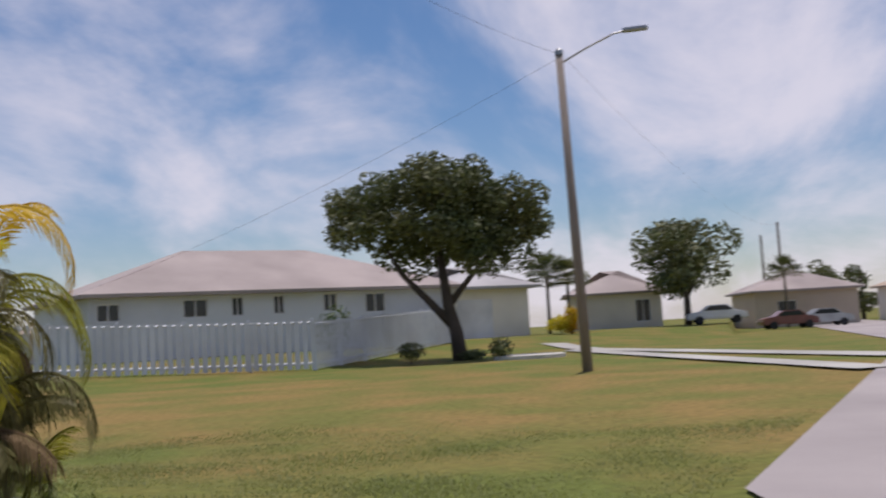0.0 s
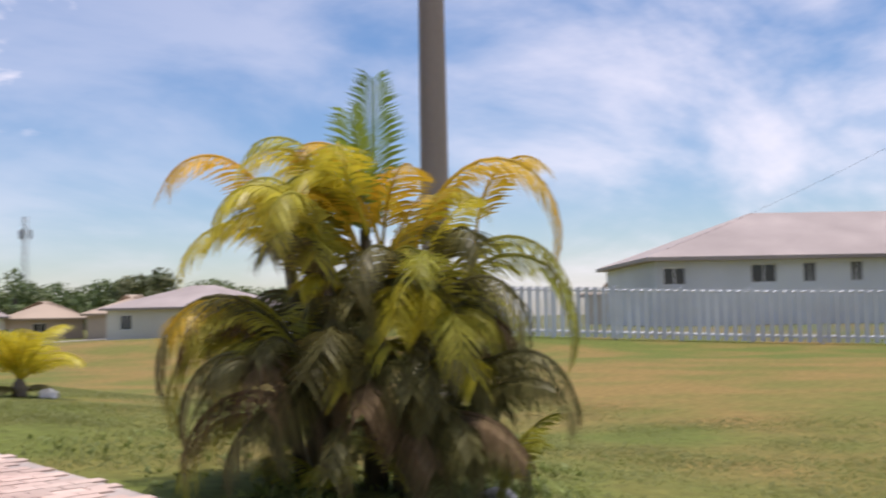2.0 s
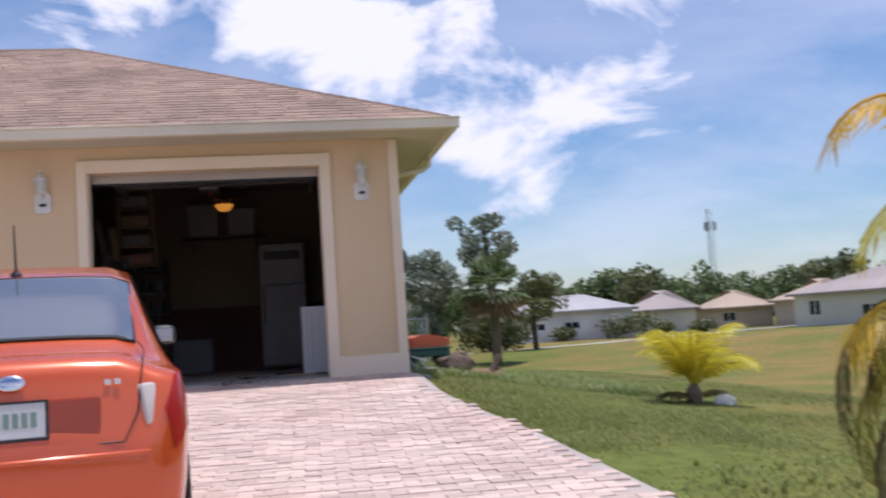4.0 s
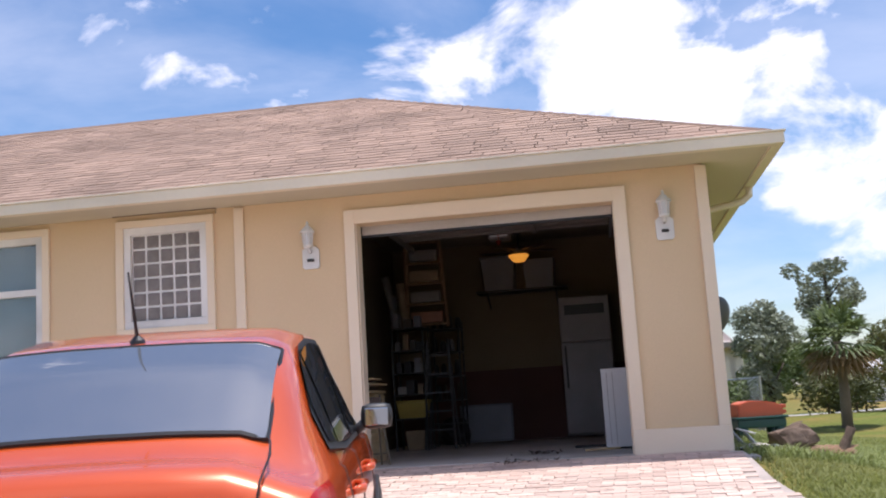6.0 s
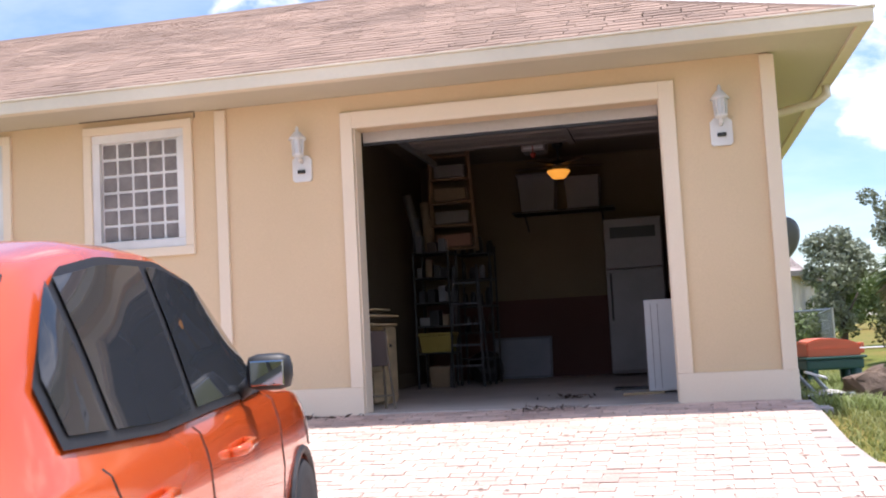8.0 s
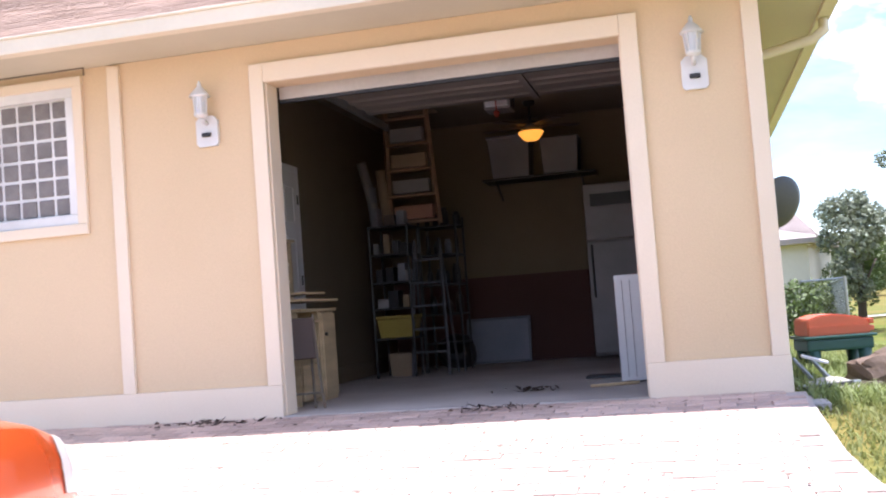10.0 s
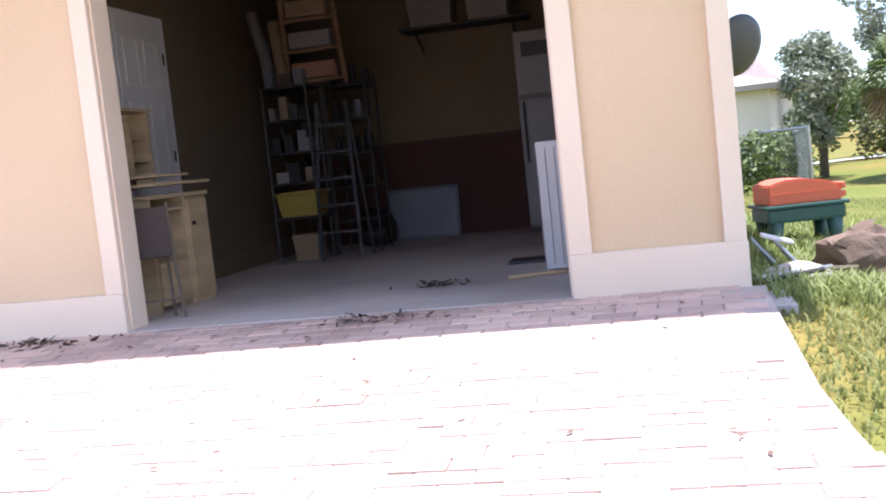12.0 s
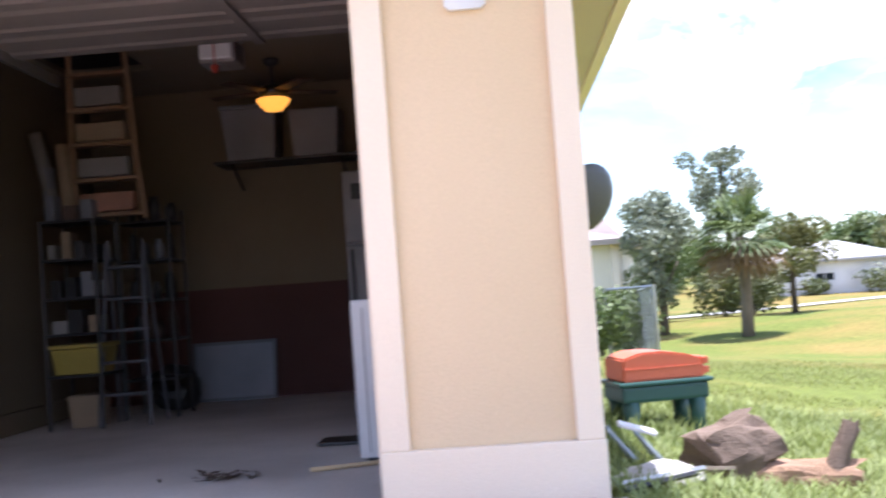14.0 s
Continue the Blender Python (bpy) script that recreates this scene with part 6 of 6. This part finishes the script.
part("foot", boxbm(-0.2, -0.28, 0.0, -0.14, -0.22, 0.02), BLACK, cb)
part("foot", boxbm(0.12, -0.28, 0.0, 0.18, -0.22, 0.02), BLACK, cb)
lp = root("leaning_panel", pose(0.55, 5.32, 0.02, -10, 0, 0), "grey framed panel leaning against the back wall", "panel")
part("sheet", boxbm(-0.37, 0, 0.02, 0.37, 0.015, 0.53), GREYPANEL, lp)
bm = bmesh.new()
for q in ((-0.39, 0.0, 0.39, 0.03), (-0.39, 0.52, 0.39, 0.55), (-0.39, 0.03, -0.36, 0.52), (0.36, 0.03, 0.39, 0.52)):
    box(bm, q[0], -0.01, q[1], q[2], 0.022, q[3], bevel=0.003)
part("frame", bm, BLUEGREY, lp)
bag = part("bin_bag", bmesh.new(), BLACK)
bm = bmesh.new()
bmesh.ops.create_icosphere(bm, subdivisions=3, radius=0.24)
for v in bm.verts:
    v.co *= 1 + 0.25 * noise.noise(v.co * 6)
    v.co.z = max(-0.17, v.co.z * 0.9)
bm.to_mesh(bag.data)
bm.free()
bag.location = (0.16, 4.85, 0.195)
tagged(bag, "black sack standing on the garage floor", "bag")
LEAFDRY = material("dry_leaves", (0.09, 0.06, 0.045), 0.9, vary=0.3, bump=0)
def litter(name, x, y, z, r, n, label, mat_, seed, size=0.03):
    rng = random.Random(seed)
    vs, fs = [], []
    for k in range(n):
        p = Vector((rng.gauss(0, r), rng.gauss(0, r * 0.45), rng.uniform(0.004, 0.03)))
        a = Vector((rng.gauss(0, 1), rng.gauss(0, 1), rng.gauss(0, 0.3))).normalized() * size * rng.uniform(0.5, 1.4)
        b = Vector((-a.y, a.x, rng.gauss(0, 0.01))) * 0.4
        i = len(vs)
        vs += [p - a, p + b, p + a, p - b]
        fs.append((i, i + 1, i + 2, i + 3))
    me = bpy.data.meshes.new(name)
    me.from_pydata([tuple(v) for v in vs], [], fs)
    me.materials.append(mat_)
    ob = new(name, me)
    ob.location = (x, y, z)
    return tagged(ob, label, "litter", kind="stuff")
litter("dry_leaves", 1.58, 0.92, 0.021, 0.10, 60, "small heap of dry leaves on the garage floor", LEAFDRY, 1)
litter("dry_leaves", 1.55, -0.35, 0.02, 0.16, 70, "dry leaves blown along the paving", LEAFDRY, 2)
litter("dry_leaves", -0.55, -0.22, 0.0, 0.22, 110, "dry leaves and twigs at the foot of the wall", LEAFDRY, 3, 0.04)
mat_ob = part("rubber_mat", boxbm(-0.2, -0.14, 0, 0.2, 0.14, 0.02, bevel=0.008), BLACK)
mat_ob.location = (2.12, 2.0, 0.021)
tagged(mat_ob, "flat black rubber mat on the garage floor", "mat")
stick = part("wooden_stick", tube(bmesh.new(), [(0, 0, 0.014), (0.36, 0.12, 0.014)], 0.013, 6), OAK)
stick.location = (2.05, 0.95, 0.021)
tagged(stick, "short wooden stick lying on the garage floor", "stick")

settle(before_fittings)

# ---- beside the house ----
REDPL = material("orange_red_plastic", (0.60, 0.135, 0.065), 0.45, vary=0.06, scale=3, fine=40, bump=0.05)
GREENPL = material("dark_green_plastic", (0.025, 0.085, 0.075), 0.45, vary=0.08, scale=3, fine=40, bump=0.05)
BX, BY = 3.80, 2.62
tb = root("play_table", pose(BX, BY, ground_z(BX, BY) - 0.01, 0, 0, 14) @ Matrix.Diagonal((0.75, 0.75, 0.73, 1)), "green plastic sandbox table with an orange-red lid", "sand table")
part("tray", boxbm(-0.37, -0.27, 0.29, 0.37, 0.27, 0.43, bevel=0.03), GREENPL, tb)
part("rim", boxbm(-0.40, -0.30, 0.43, 0.40, 0.30, 0.465, bevel=0.015), GREENPL, tb)
for sx in (-0.28, 0.28):
    for sy in (-0.19, 0.19):
        part("leg", lathe(bmesh.new(), [(0.075, 0.0), (0.065, 0.15), (0.08, 0.3)], 10, Matrix.Translation((sx, sy, 0))), GREENPL, tb, smooth=True)
bm = bmesh.new()
prof = [(-0.35, 0.467), (-0.345, 0.66), (-0.2, 0.705), (0.0, 0.705), (0.2, 0.67), (0.33, 0.62), (0.35, 0.467)]
a = [bm.verts.new((x, -0.25, z)) for x, z in prof]
b = [bm.verts.new((x, 0.25, z)) for x, z in prof]
for k in range(len(prof)):
    k2 = (k + 1) % len(prof)
    bm.faces.new((a[k], a[k2], b[k2], b[k]))
bm.faces.new(a[::-1])
bm.faces.new(b)
bmesh.ops.recalc_face_normals(bm, faces=bm.faces)
bmesh.ops.bevel(bm, geom=list(bm.edges), offset=0.015, segments=2, affect="EDGES")
lid = part("lid", bm, REDPL, tb, "orange-red moulded lid")
part("groove", boxbm(-0.345, -0.257, 0.565, 0.343, -0.25, 0.575), REDPL, lid)
for z in (0.52, 0.60):
    part("latch", boxbm(0.345, -0.22, z - 0.03, 0.40, 0.1, z + 0.03, bevel=0.012), REDPL, lid)

STUMP = material("split_wood", (0.17, 0.12, 0.09), 0.95, vary=0.4, scale=8, fine=40, bump=0.8, stretch=(1, 1, 5))
CHIPS = material("red_brown_wood", (0.34, 0.205, 0.13), 0.95, vary=0.35, scale=8, fine=40, bump=0.8, stretch=(1, 4, 1))


def log(x, y, z, r, L, yaw, pitch, mat_, seed, label):
    rng = random.Random(seed)
    bm = bmesh.new()
    n, sides = 14, 26
    rings = []
    for i in range(n):
        f_ = i / (n - 1)
        rings.append([bm.verts.new((-L / 2 + L * f_ + 0.03 * rng.uniform(-1, 1) * (i in (0, n - 1)),
                                    r * (1 + 0.22 * noise.noise((math.cos(q) * 1.4 + seed, math.sin(q) * 1.4, f_ * 1.5)) - 0.1 * f_) * math.cos(q),
                                    r * (1 + 0.22 * noise.noise((math.cos(q) * 1.4 + seed, math.sin(q) * 1.4, f_ * 1.5)) - 0.1 * f_) * math.sin(q)))
                      for q in (2 * math.pi * k / sides for k in range(sides))])
    for a_, b_ in zip(rings, rings[1:]):
        for k in range(sides):
            bm.faces.new((a_[k], a_[(k + 1) % sides], b_[(k + 1) % sides], b_[k]))
    bm.faces.new(rings[0][::-1])
    bm.faces.new(rings[-1])
    for v in bm.verts:
        v.co *= 1 + 0.16 * noise.noise(v.co * Vector((9, 22, 22)) + Vector((seed, 0, 0)))
        v.co.x += 0.05 * noise.noise(v.co * 14 + Vector((0, seed, 0)))
    ob = part("log", bm, mat_)
    ob.matrix_world = pose(x, y, z, 0, pitch, yaw)
    return tagged(ob, label, "log")


log(3.98, 1.03, 0.0, 0.175, 0.34, 25, -14, STUMP, 3, "short split grey-brown log lying in the grass")
log(4.28, 1.02, -0.12, 0.09, 0.52, 4, 3, CHIPS, 7, "rotten red-brown log lying in the grass")
log(4.48, 1.02, 0.0, 0.05, 0.24, 20, -62, STUMP, 9, "short branch stub standing up from the log")
stone(3.60, 0.72, 0.19, "flat grey stone in the grass at the house corner", 12, ROCK, 0.32)
HOSE = material("grey_blue_metal", (0.32, 0.36, 0.38), 0.45, metal=0.4, vary=0.1, bump=0.05)
st = root("folding_stool", pose(3.50, 1.15, ground_z(3.50, 1.15)) @ Matrix.Diagonal((0.72, 0.72, 0.72, 1)), "broken white and grey folding stool against the wall", "stool")
part("seat", boxbm(-0.14, -0.12, 0.24, 0.12, 0.1, 0.265, bevel=0.008, m=Matrix.Rotation(radians(18), 4, "Y")), WHITE, st)
for dx in (-0.08, 0.08):
    part("leg", tube(bmesh.new(), [(dx - 0.05, -0.1, 0.26), (dx + 0.16, -0.16, 0.0)], 0.016, 6), HOSE, st)
    part("leg", tube(bmesh.new(), [(dx - 0.05, 0.08, 0.26), (dx + 0.12, 0.1, 0.0)], 0.016, 6), HOSE, st)
for k, (xa, ya, xb, yb) in enumerate(((3.40, 0.40, 3.80, 0.72), (3.42, 0.30, 3.74, 0.55), (3.55, 0.85, 3.95, 0.80))):
    ob = part("metal_bar", tube(bmesh.new(), [(xa, ya, ground_z(xa, ya) + 0.03), (xb, yb, ground_z(xb, yb) + 0.09)], 0.014, 6), (GREYMETAL, BLACK, PALMBARK)[k])
    tagged(ob, ("bright metal bar", "black pipe", "brown dry branch")[k] + " lying in the grass by the wall", "bar")
slab = part("concrete_slab", boxbm(-0.10, -0.24, -0.05, 0.10, 0.24, 0.0, bevel=0.008), ROCK)
slab.matrix_world = pose(3.42, -0.16, -0.012, 0, 2, 2)
tagged(slab, "small grey concrete slab at the corner of the drive", "slab")

# chain-link fence with a hedge beyond the house
cl = root("chain_link_fence", pose(0, 0, 0), "grey chain-link garden fence behind the house", "fence")
PT = [(4.15, 12.9), (4.82, 12.1), (4.6, 15.9)]
for x, y in PT:
    part("post", tube(bmesh.new(), [(x, y, ground_z(x, y) - 0.1), (x, y, ground_z(x, y) + 1.2)], 0.03, 8), GREYMETAL, cl)
for (xa, ya), (xb, yb) in zip(PT, PT[1:]):
    za, zb = ground_z(xa, ya), ground_z(xb, yb)
    part("top_rail", tube(bmesh.new(), [(xa, ya, za + 1.17), (xb, yb, zb + 1.17)], 0.022, 6), GREYMETAL, cl)
    bm = bmesh.new()
    L = math.hypot(xb - xa, yb - ya)
    n = int(L / 0.09)
    for k in range(-13, n + 1):
        for s in (1, -1):
            pts = []
            for j in range(14):
                u = (k + (j if s == 1 else 13 - j)) / n
                if 0 <= u <= 1:
                    pts.append((xa + (xb - xa) * u, ya + (yb - ya) * u, za + (zb - za) * u + 0.05 + 0.085 * j))
            if len(pts) > 1:
                tube(bm, [pts[0], pts[-1]], 0.004, 3, cap=False)
    part("mesh", bm, GREYMETAL, cl)
bush(4.55, 13.8, 0.55, 1.35, "light green shrub growing through the fence", LEAF2, 33, 1500, 0.06)
bush(4.0, 12.6, 0.45, 1.2, "light green shrub growing through the fence", LEAF2, 34, 1200, 0.06)

# parked cars down the street
def far_car(x, y, yaw, mat_, label):
    c = root("parked_car", pose(x, y, ground_z(x, y) + 0.02, 0, 0, yaw), label, "car")
    bm = bmesh.new()
    prof = [(-2.2, 0.35), (-2.2, 0.75), (-1.7, 0.92), (-1.2, 0.95), (-0.6, 1.4), (0.7, 1.42), (1.3, 0.98), (2.1, 0.82), (2.2, 0.35)]
    a_ = [bm.verts.new((u, -0.85, z)) for u, z in prof]
    b_ = [bm.verts.new((u, 0.85, z)) for u, z in prof]
    for k in range(len(prof)):
        k2 = (k + 1) % len(prof)
        bm.faces.new((a_[k], a_[k2], b_[k2], b_[k]))
    bm.faces.new(a_[::-1])
    bm.faces.new(b_)
    bmesh.ops.recalc_face_normals(bm, faces=bm.faces)
    bmesh.ops.bevel(bm, geom=list(bm.edges), offset=0.08, segments=2, affect="EDGES")
    part("body", bm, mat_, c)
    for s in (-1, 1):
        bm = prism(bmesh.new(), [(-1.0, 1.0), (-0.55, 1.33), (0.62, 1.35), (1.1, 1.0)], -0.01, 0.01)
        bmesh.ops.transform(bm, matrix=Matrix.Translation((0, s * 0.855, 0)) @ Matrix.Rotation(radians(90), 4, "X"), verts=bm.verts)
        part("side_window", bm, CARGLASS, c)
        for u in (-1.35, 1.35):
            part("wheel", lathe(bmesh.new(), [(0.2, -0.09), (0.31, -0.08), (0.31, 0.08), (0.2, 0.09)], 14, Matrix.Translation((u, s * 0.8, 0.31)) @ Matrix.Rotation(radians(90), 4, "X")), TYRE, c)
    return c


REDCAR = material("dull_red_paint", (0.20, 0.06, 0.05), 0.35, vary=0.05, bump=0, coat=0.5)
far_car(80.5, -12.0, -82, WHITE, "white saloon car parked before a far house")
far_car(84.6, -17.2, -75, REDCAR, "dark red car parked down the street")
far_car(88.0, -20.0, -75, GREYMETAL, "grey car parked down the street")
bush(66.3, -2.6, 0.9, 1.3, "yellow flowering shrub by the neighbour's drive", FRONDS[1], 44, 700, 0.12)
bush(66.0, -3.4, 0.5, 2.3, "orange and green tall shrub by the neighbour's drive", FRONDS[2], 45, 500, 0.12)
for x, y, h, sd in ((70.3, -1.2, 3.9, 71), (71.5, -2.4, 3.6, 72), (92.0, -17.5, 4.5, 73)):
    fan_palm(x, y, h, "slender palm with drooping dark fronds beside a far house", sd, 2.0, LEAF, False, 0.11)
hip_house("house", facing((96, -15), (98, -24)), 9, 9, 2.2, 2.0, TANWALL, NROOF, "grey-brown bungalow further down the street", [(2, 0.3, 1.6, 1.0)])
hip_house("house", facing((100, -29), (103, -40)), 11, 9, 2.2, 2.0, CREAMWALL, TANROOF, "cream bungalow further down the street", [(2, 0.3, 1.6, 1.0)])
rng7 = random.Random(8)
for i, (x, y) in enumerate(((118, -22), (125, -27), (132, -33), (140, -24), (128, -40), (146, -45))):
    tree(x, y, "dark pine far down the street", ([(0, 0, -0.1), (0, 0, 3), (0, 0, 6)], [0.25, 0.18, 0.08]), [([(0, 0, 2), (1, 0, 3.2)], 0.1)],
         round_crown(rng7, 2.3, 4.6, 1.4, 12, 1.1), 1400, 0.26, LEAF, 200 + i)


# ---- paving stones of the drive ----
def paver_mesh():
    """One bevelled paving stone, 0.2 by 0.1 m, top at z = 0."""
    bm = boxbm(-0.0965, -0.0465, -0.03, 0.0965, 0.0465, 0.0)
    top = [e for e in bm.edges if all(v.co.z > -0.01 for v in e.verts)]
    bmesh.ops.bevel(bm, geom=top, offset=0.006, segments=1, affect="EDGES")
    return finish("paver", bm, PAVER_ONE)


def lay_pavers():
    rng = random.Random(4)
    one = paver_mesh()
    verts, faces = [], []
    singles = 0
    rows = int(14.4 / 0.1)
    for j in range(rows):
        y0 = -0.10 - 0.1 * j
        xr = drive_right(y0) - 0.1 + rng.uniform(-0.05, 0.05)
        x = -4.6 + (0.1 if j % 2 else 0)
        while x < xr:
            y = y0 + 0.05 + 0.04 * x          # courses run along the house front
            if y < -14.55:
                break
            slope = math.atan2(ground_z(x, y + 0.05) - ground_z(x, y - 0.05), 0.1)
            z = ground_z(x, y) + 0.035 + rng.uniform(-0.003, 0.003)
            turn = rng.uniform(-0.012, 0.012)
            m = Matrix.Translation((x, y, z)) @ Matrix.Rotation(turn + 0.04, 4, "Z") @ Matrix.Rotation(slope, 4, "X")
            if y > -1.05 and 0.45 < x < 3.6 and singles < 300:
                o = new("paver", one)
                o.parent = driveway
                o.matrix_world = m
                singles += 1
            else:
                b = len(verts)
                c = [(-0.0955, -0.0455, 0), (0.0955, -0.0455, 0), (0.0955, 0.0455, 0), (-0.0955, 0.0455, 0), (-0.0985, -0.0485, -0.03), (0.0985, -0.0485, -0.03), (0.0985, 0.0485, -0.03), (-0.0985, 0.0485, -0.03)]
                verts += [tuple(m @ Vector(p)) for p in c]
                faces += [(b, b + 1, b + 2, b + 3)] + [(b + 4 + k, b + 4 + (k + 1) % 4, b + (k + 1) % 4, b + k) for k in range(4)]
            x += 0.2
    me = bpy.data.meshes.new("pavers")
    me.from_pydata(verts, [], faces)
    me.materials.append(PAVER)
    ob = new("pavers", me)
    ob.parent = driveway
    ob["kind"] = "stuff"


lay_pavers()


# ---- crumbs of moss and dead leaf on the paving ----
def drive_specks():
    rng = random.Random(31)
    verts, faces = [], []
    while len(faces) < 900:
        x, y = rng.uniform(-4.4, 6.0), -0.3 - 11.5 * rng.random() ** 1.3
        if x > drive_right(y) - 0.15 or noise.noise((x * 1.1, y * 1.1, 5.0)) < rng.uniform(-0.35, 0.35):
            continue
        a = rng.uniform(0, 2 * math.pi)
        r = rng.uniform(0.008, 0.028)
        b = len(verts)
        z = ground_z(x, y) + 0.042
        for k in range(4):
            q = a + k * math.pi / 2
            l_ = r * (1.0 if k % 2 else 0.45)
            verts.append((x + l_ * math.cos(q), y + l_ * math.sin(q), z + rng.uniform(0, 0.01)))
        faces.append((b, b + 1, b + 2, b + 3))
    me = bpy.data.meshes.new("leaf_litter")
    me.from_pydata(verts, [], faces)
    me.materials.append(SPECK)
    tagged(new("leaf_litter", me), "crumbs of dead leaf scattered on the pavers", "litter", kind="stuff")


SPECK = material("dead_leaf_crumbs", (0.20, 0.14, 0.11), 0.95, vary=0.3, bump=0, random_=0.4, island=True)
drive_specks()


# ---- shingles ----
def lay_shingles():
    rng = random.Random(6)
    course, tab = 0.145, 0.31
    run = math.hypot(1, SLOPE)
    n = int((APEX_Y - EAVE_Y) * run / course)
    ang = math.atan(SLOPE)
    up = Vector((0, math.cos(ang), math.sin(ang)))
    nrm = Vector((0, -math.sin(ang), math.cos(ang)))
    verts, faces = [], []
    singles = 0
    c0 = [(-0.5, 0.0, 0.008), (0.5, 0.0, 0.008), (0.5, 1.0, 0.002), (-0.5, 1.0, 0.002), (-0.5, 0.0, 0.0), (0.5, 0.0, 0.0)]
    quads = [(0, 1, 2, 3), (4, 5, 1, 0), (4, 0, 3), (5, 2, 1)]
    for j in range(n):
        y = EAVE_Y - 0.02 + j * course * math.cos(ang)
        z = EAVE_Z + 0.055 + SLOPE * (j * course * math.cos(ang) - 0.02)
        left, right = -7.5, EAVE_X - (y - EAVE_Y) - 0.02
        x = left + rng.uniform(0, tab)
        while x < right:
            w = min(tab, right - x) * 0.97
            if w > 0.06:
                h = course * 1.12
                jit = rng.uniform(-0.006, 0.006)
                pts = [Vector((x + w / 2 + p[0] * w, y, z)) + up * (p[1] * h + jit * (p[1] < 0.5)) + nrm * (p[2] + rng.uniform(0, 0.004)) for p in c0]
                if j < 12 and x > -2.2 and singles < 300:
                    me = bpy.data.meshes.new("shingle")
                    me.from_pydata([tuple(p) for p in pts], [], quads)
                    me.materials.append(SHINGLE_ONE)
                    o = new("shingle", me)
                    o.parent = roof
                    singles += 1
                else:
                    b = len(verts)
                    verts += [tuple(p) for p in pts]
                    faces += [tuple(b + k for k in q) for q in quads]
            x += tab
    me = bpy.data.meshes.new("shingles")
    me.from_pydata(verts, [], faces)
    me.materials.append(SHINGLE)
    ob = new("shingles", me)
    ob.parent = roof
    ob["kind"] = "stuff"


lay_shingles()


# ---- grass ----
def grass(name, area, count, height, label, seed, mat_=BLADE, keep=None, wide=0.006, fade=0.0):
    rng = random.Random(seed)
    verts, faces = [], []
    x0, y0, x1, y1 = area
    k = 0
    while k < count:
        x, y = rng.uniform(x0, x1), rng.uniform(y0, y1)
        k += 1
        hx, hy, _ = HOUSE_BACK @ Vector((x, y, 0))
        if x < drive_right(y) + 0.02 and y < 0.2 or (hx < 3.47 and hy > -0.1):
            continue
        if y < -14.4 + 1.2 * smooth01(4.8, 7.3, x) - 0.177 * max(0, min(x, 40) - 7.5):
            continue
        if keep is not None and not keep(x, y, rng):
            continue
        edge = min(1.0, min(x - x0, x1 - x, y - y0, y1 - y) / fade) if fade else 1.0
        if rng.random() > edge:
            continue
        h = height * (0.4 + 0.6 * edge) * rng.uniform(0.4, 1.2) * (0.7 + 0.6 * noise.noise((x * 0.9, y * 0.9, 3.0)))
        a = rng.uniform(0, 2 * math.pi)
        dx, dy = math.cos(a), math.sin(a)
        bend = rng.uniform(0.3, 1.3) * h
        z = ground_z(x, y) - 0.01
        w = wide * rng.uniform(0.7, 1.5)
        b = len(verts)
        verts += [(x - dy * w, y + dx * w, z), (x + dy * w, y - dx * w, z), (x + dx * bend * 0.35 + dy * w * 0.8, y + dy * bend * 0.35 - dx * w * 0.8, z + h * 0.6),
                  (x + dx * bend * 0.35 - dy * w * 0.8, y + dy * bend * 0.35 + dx * w * 0.8, z + h * 0.6), (x + dx * bend, y + dy * bend, z + h)]
        faces += [(b, b + 1, b + 2, b + 3), (b + 3, b + 2, b + 4)]
    me = bpy.data.meshes.new(name)
    me.from_pydata(verts, [], faces)
    me.materials.append(mat_)
    return tagged(new(name, me), label, "grass", kind="stuff")


TALL = material("tall_grass", (0.21, 0.26, 0.085), 0.6, vary=0.3, scale=3, fine=20, bump=0, color2=(0.26, 0.30, 0.09), random_=0.5, island=True, translucent=0.35)
grass("tall_grass", (3.4, -0.2, 6.2, 4.5), 16000, 0.17, "tall fresh grass beside the house wall", 1, TALL)
grass("grass", (1.5, -3.0, 11.0, 14), 60000, 0.07, "short lawn grass beside the house", 2, fade=2.0)
grass("grass", (1.6, -17.0, 16.0, 2.0), 230000, 0.05, "short lawn grass between the drive and the palms", 3, fade=5.0)
grass("grass", (3.35, -5.0, 6.0, 2.0), 34000, 0.075, "thick lawn grass along the edge of the drive", 7, fade=0.6)
WEED = material("weed_leaves", (0.22, 0.27, 0.06), 0.6, vary=0.3, bump=0, random_=0.4, island=True, translucent=0.25)
grass("weeds", (4.5, -8.6, 7.6, -5.2), 700, 0.08, "broad-leaved weeds in the lawn by the palms", 4, WEED, lambda x, y, r: noise.noise((x * 1.3, y * 1.3, 9.0)) > 0.05, 0.016)
grass("weeds", (4.6, -9.5, 7.0, -7.1), 600, 0.14, "leafy undergrowth round the palm stems", 6, WEED, lambda x, y, r: math.hypot(x - 5.78, y + 8.35) < 1.05, 0.016)
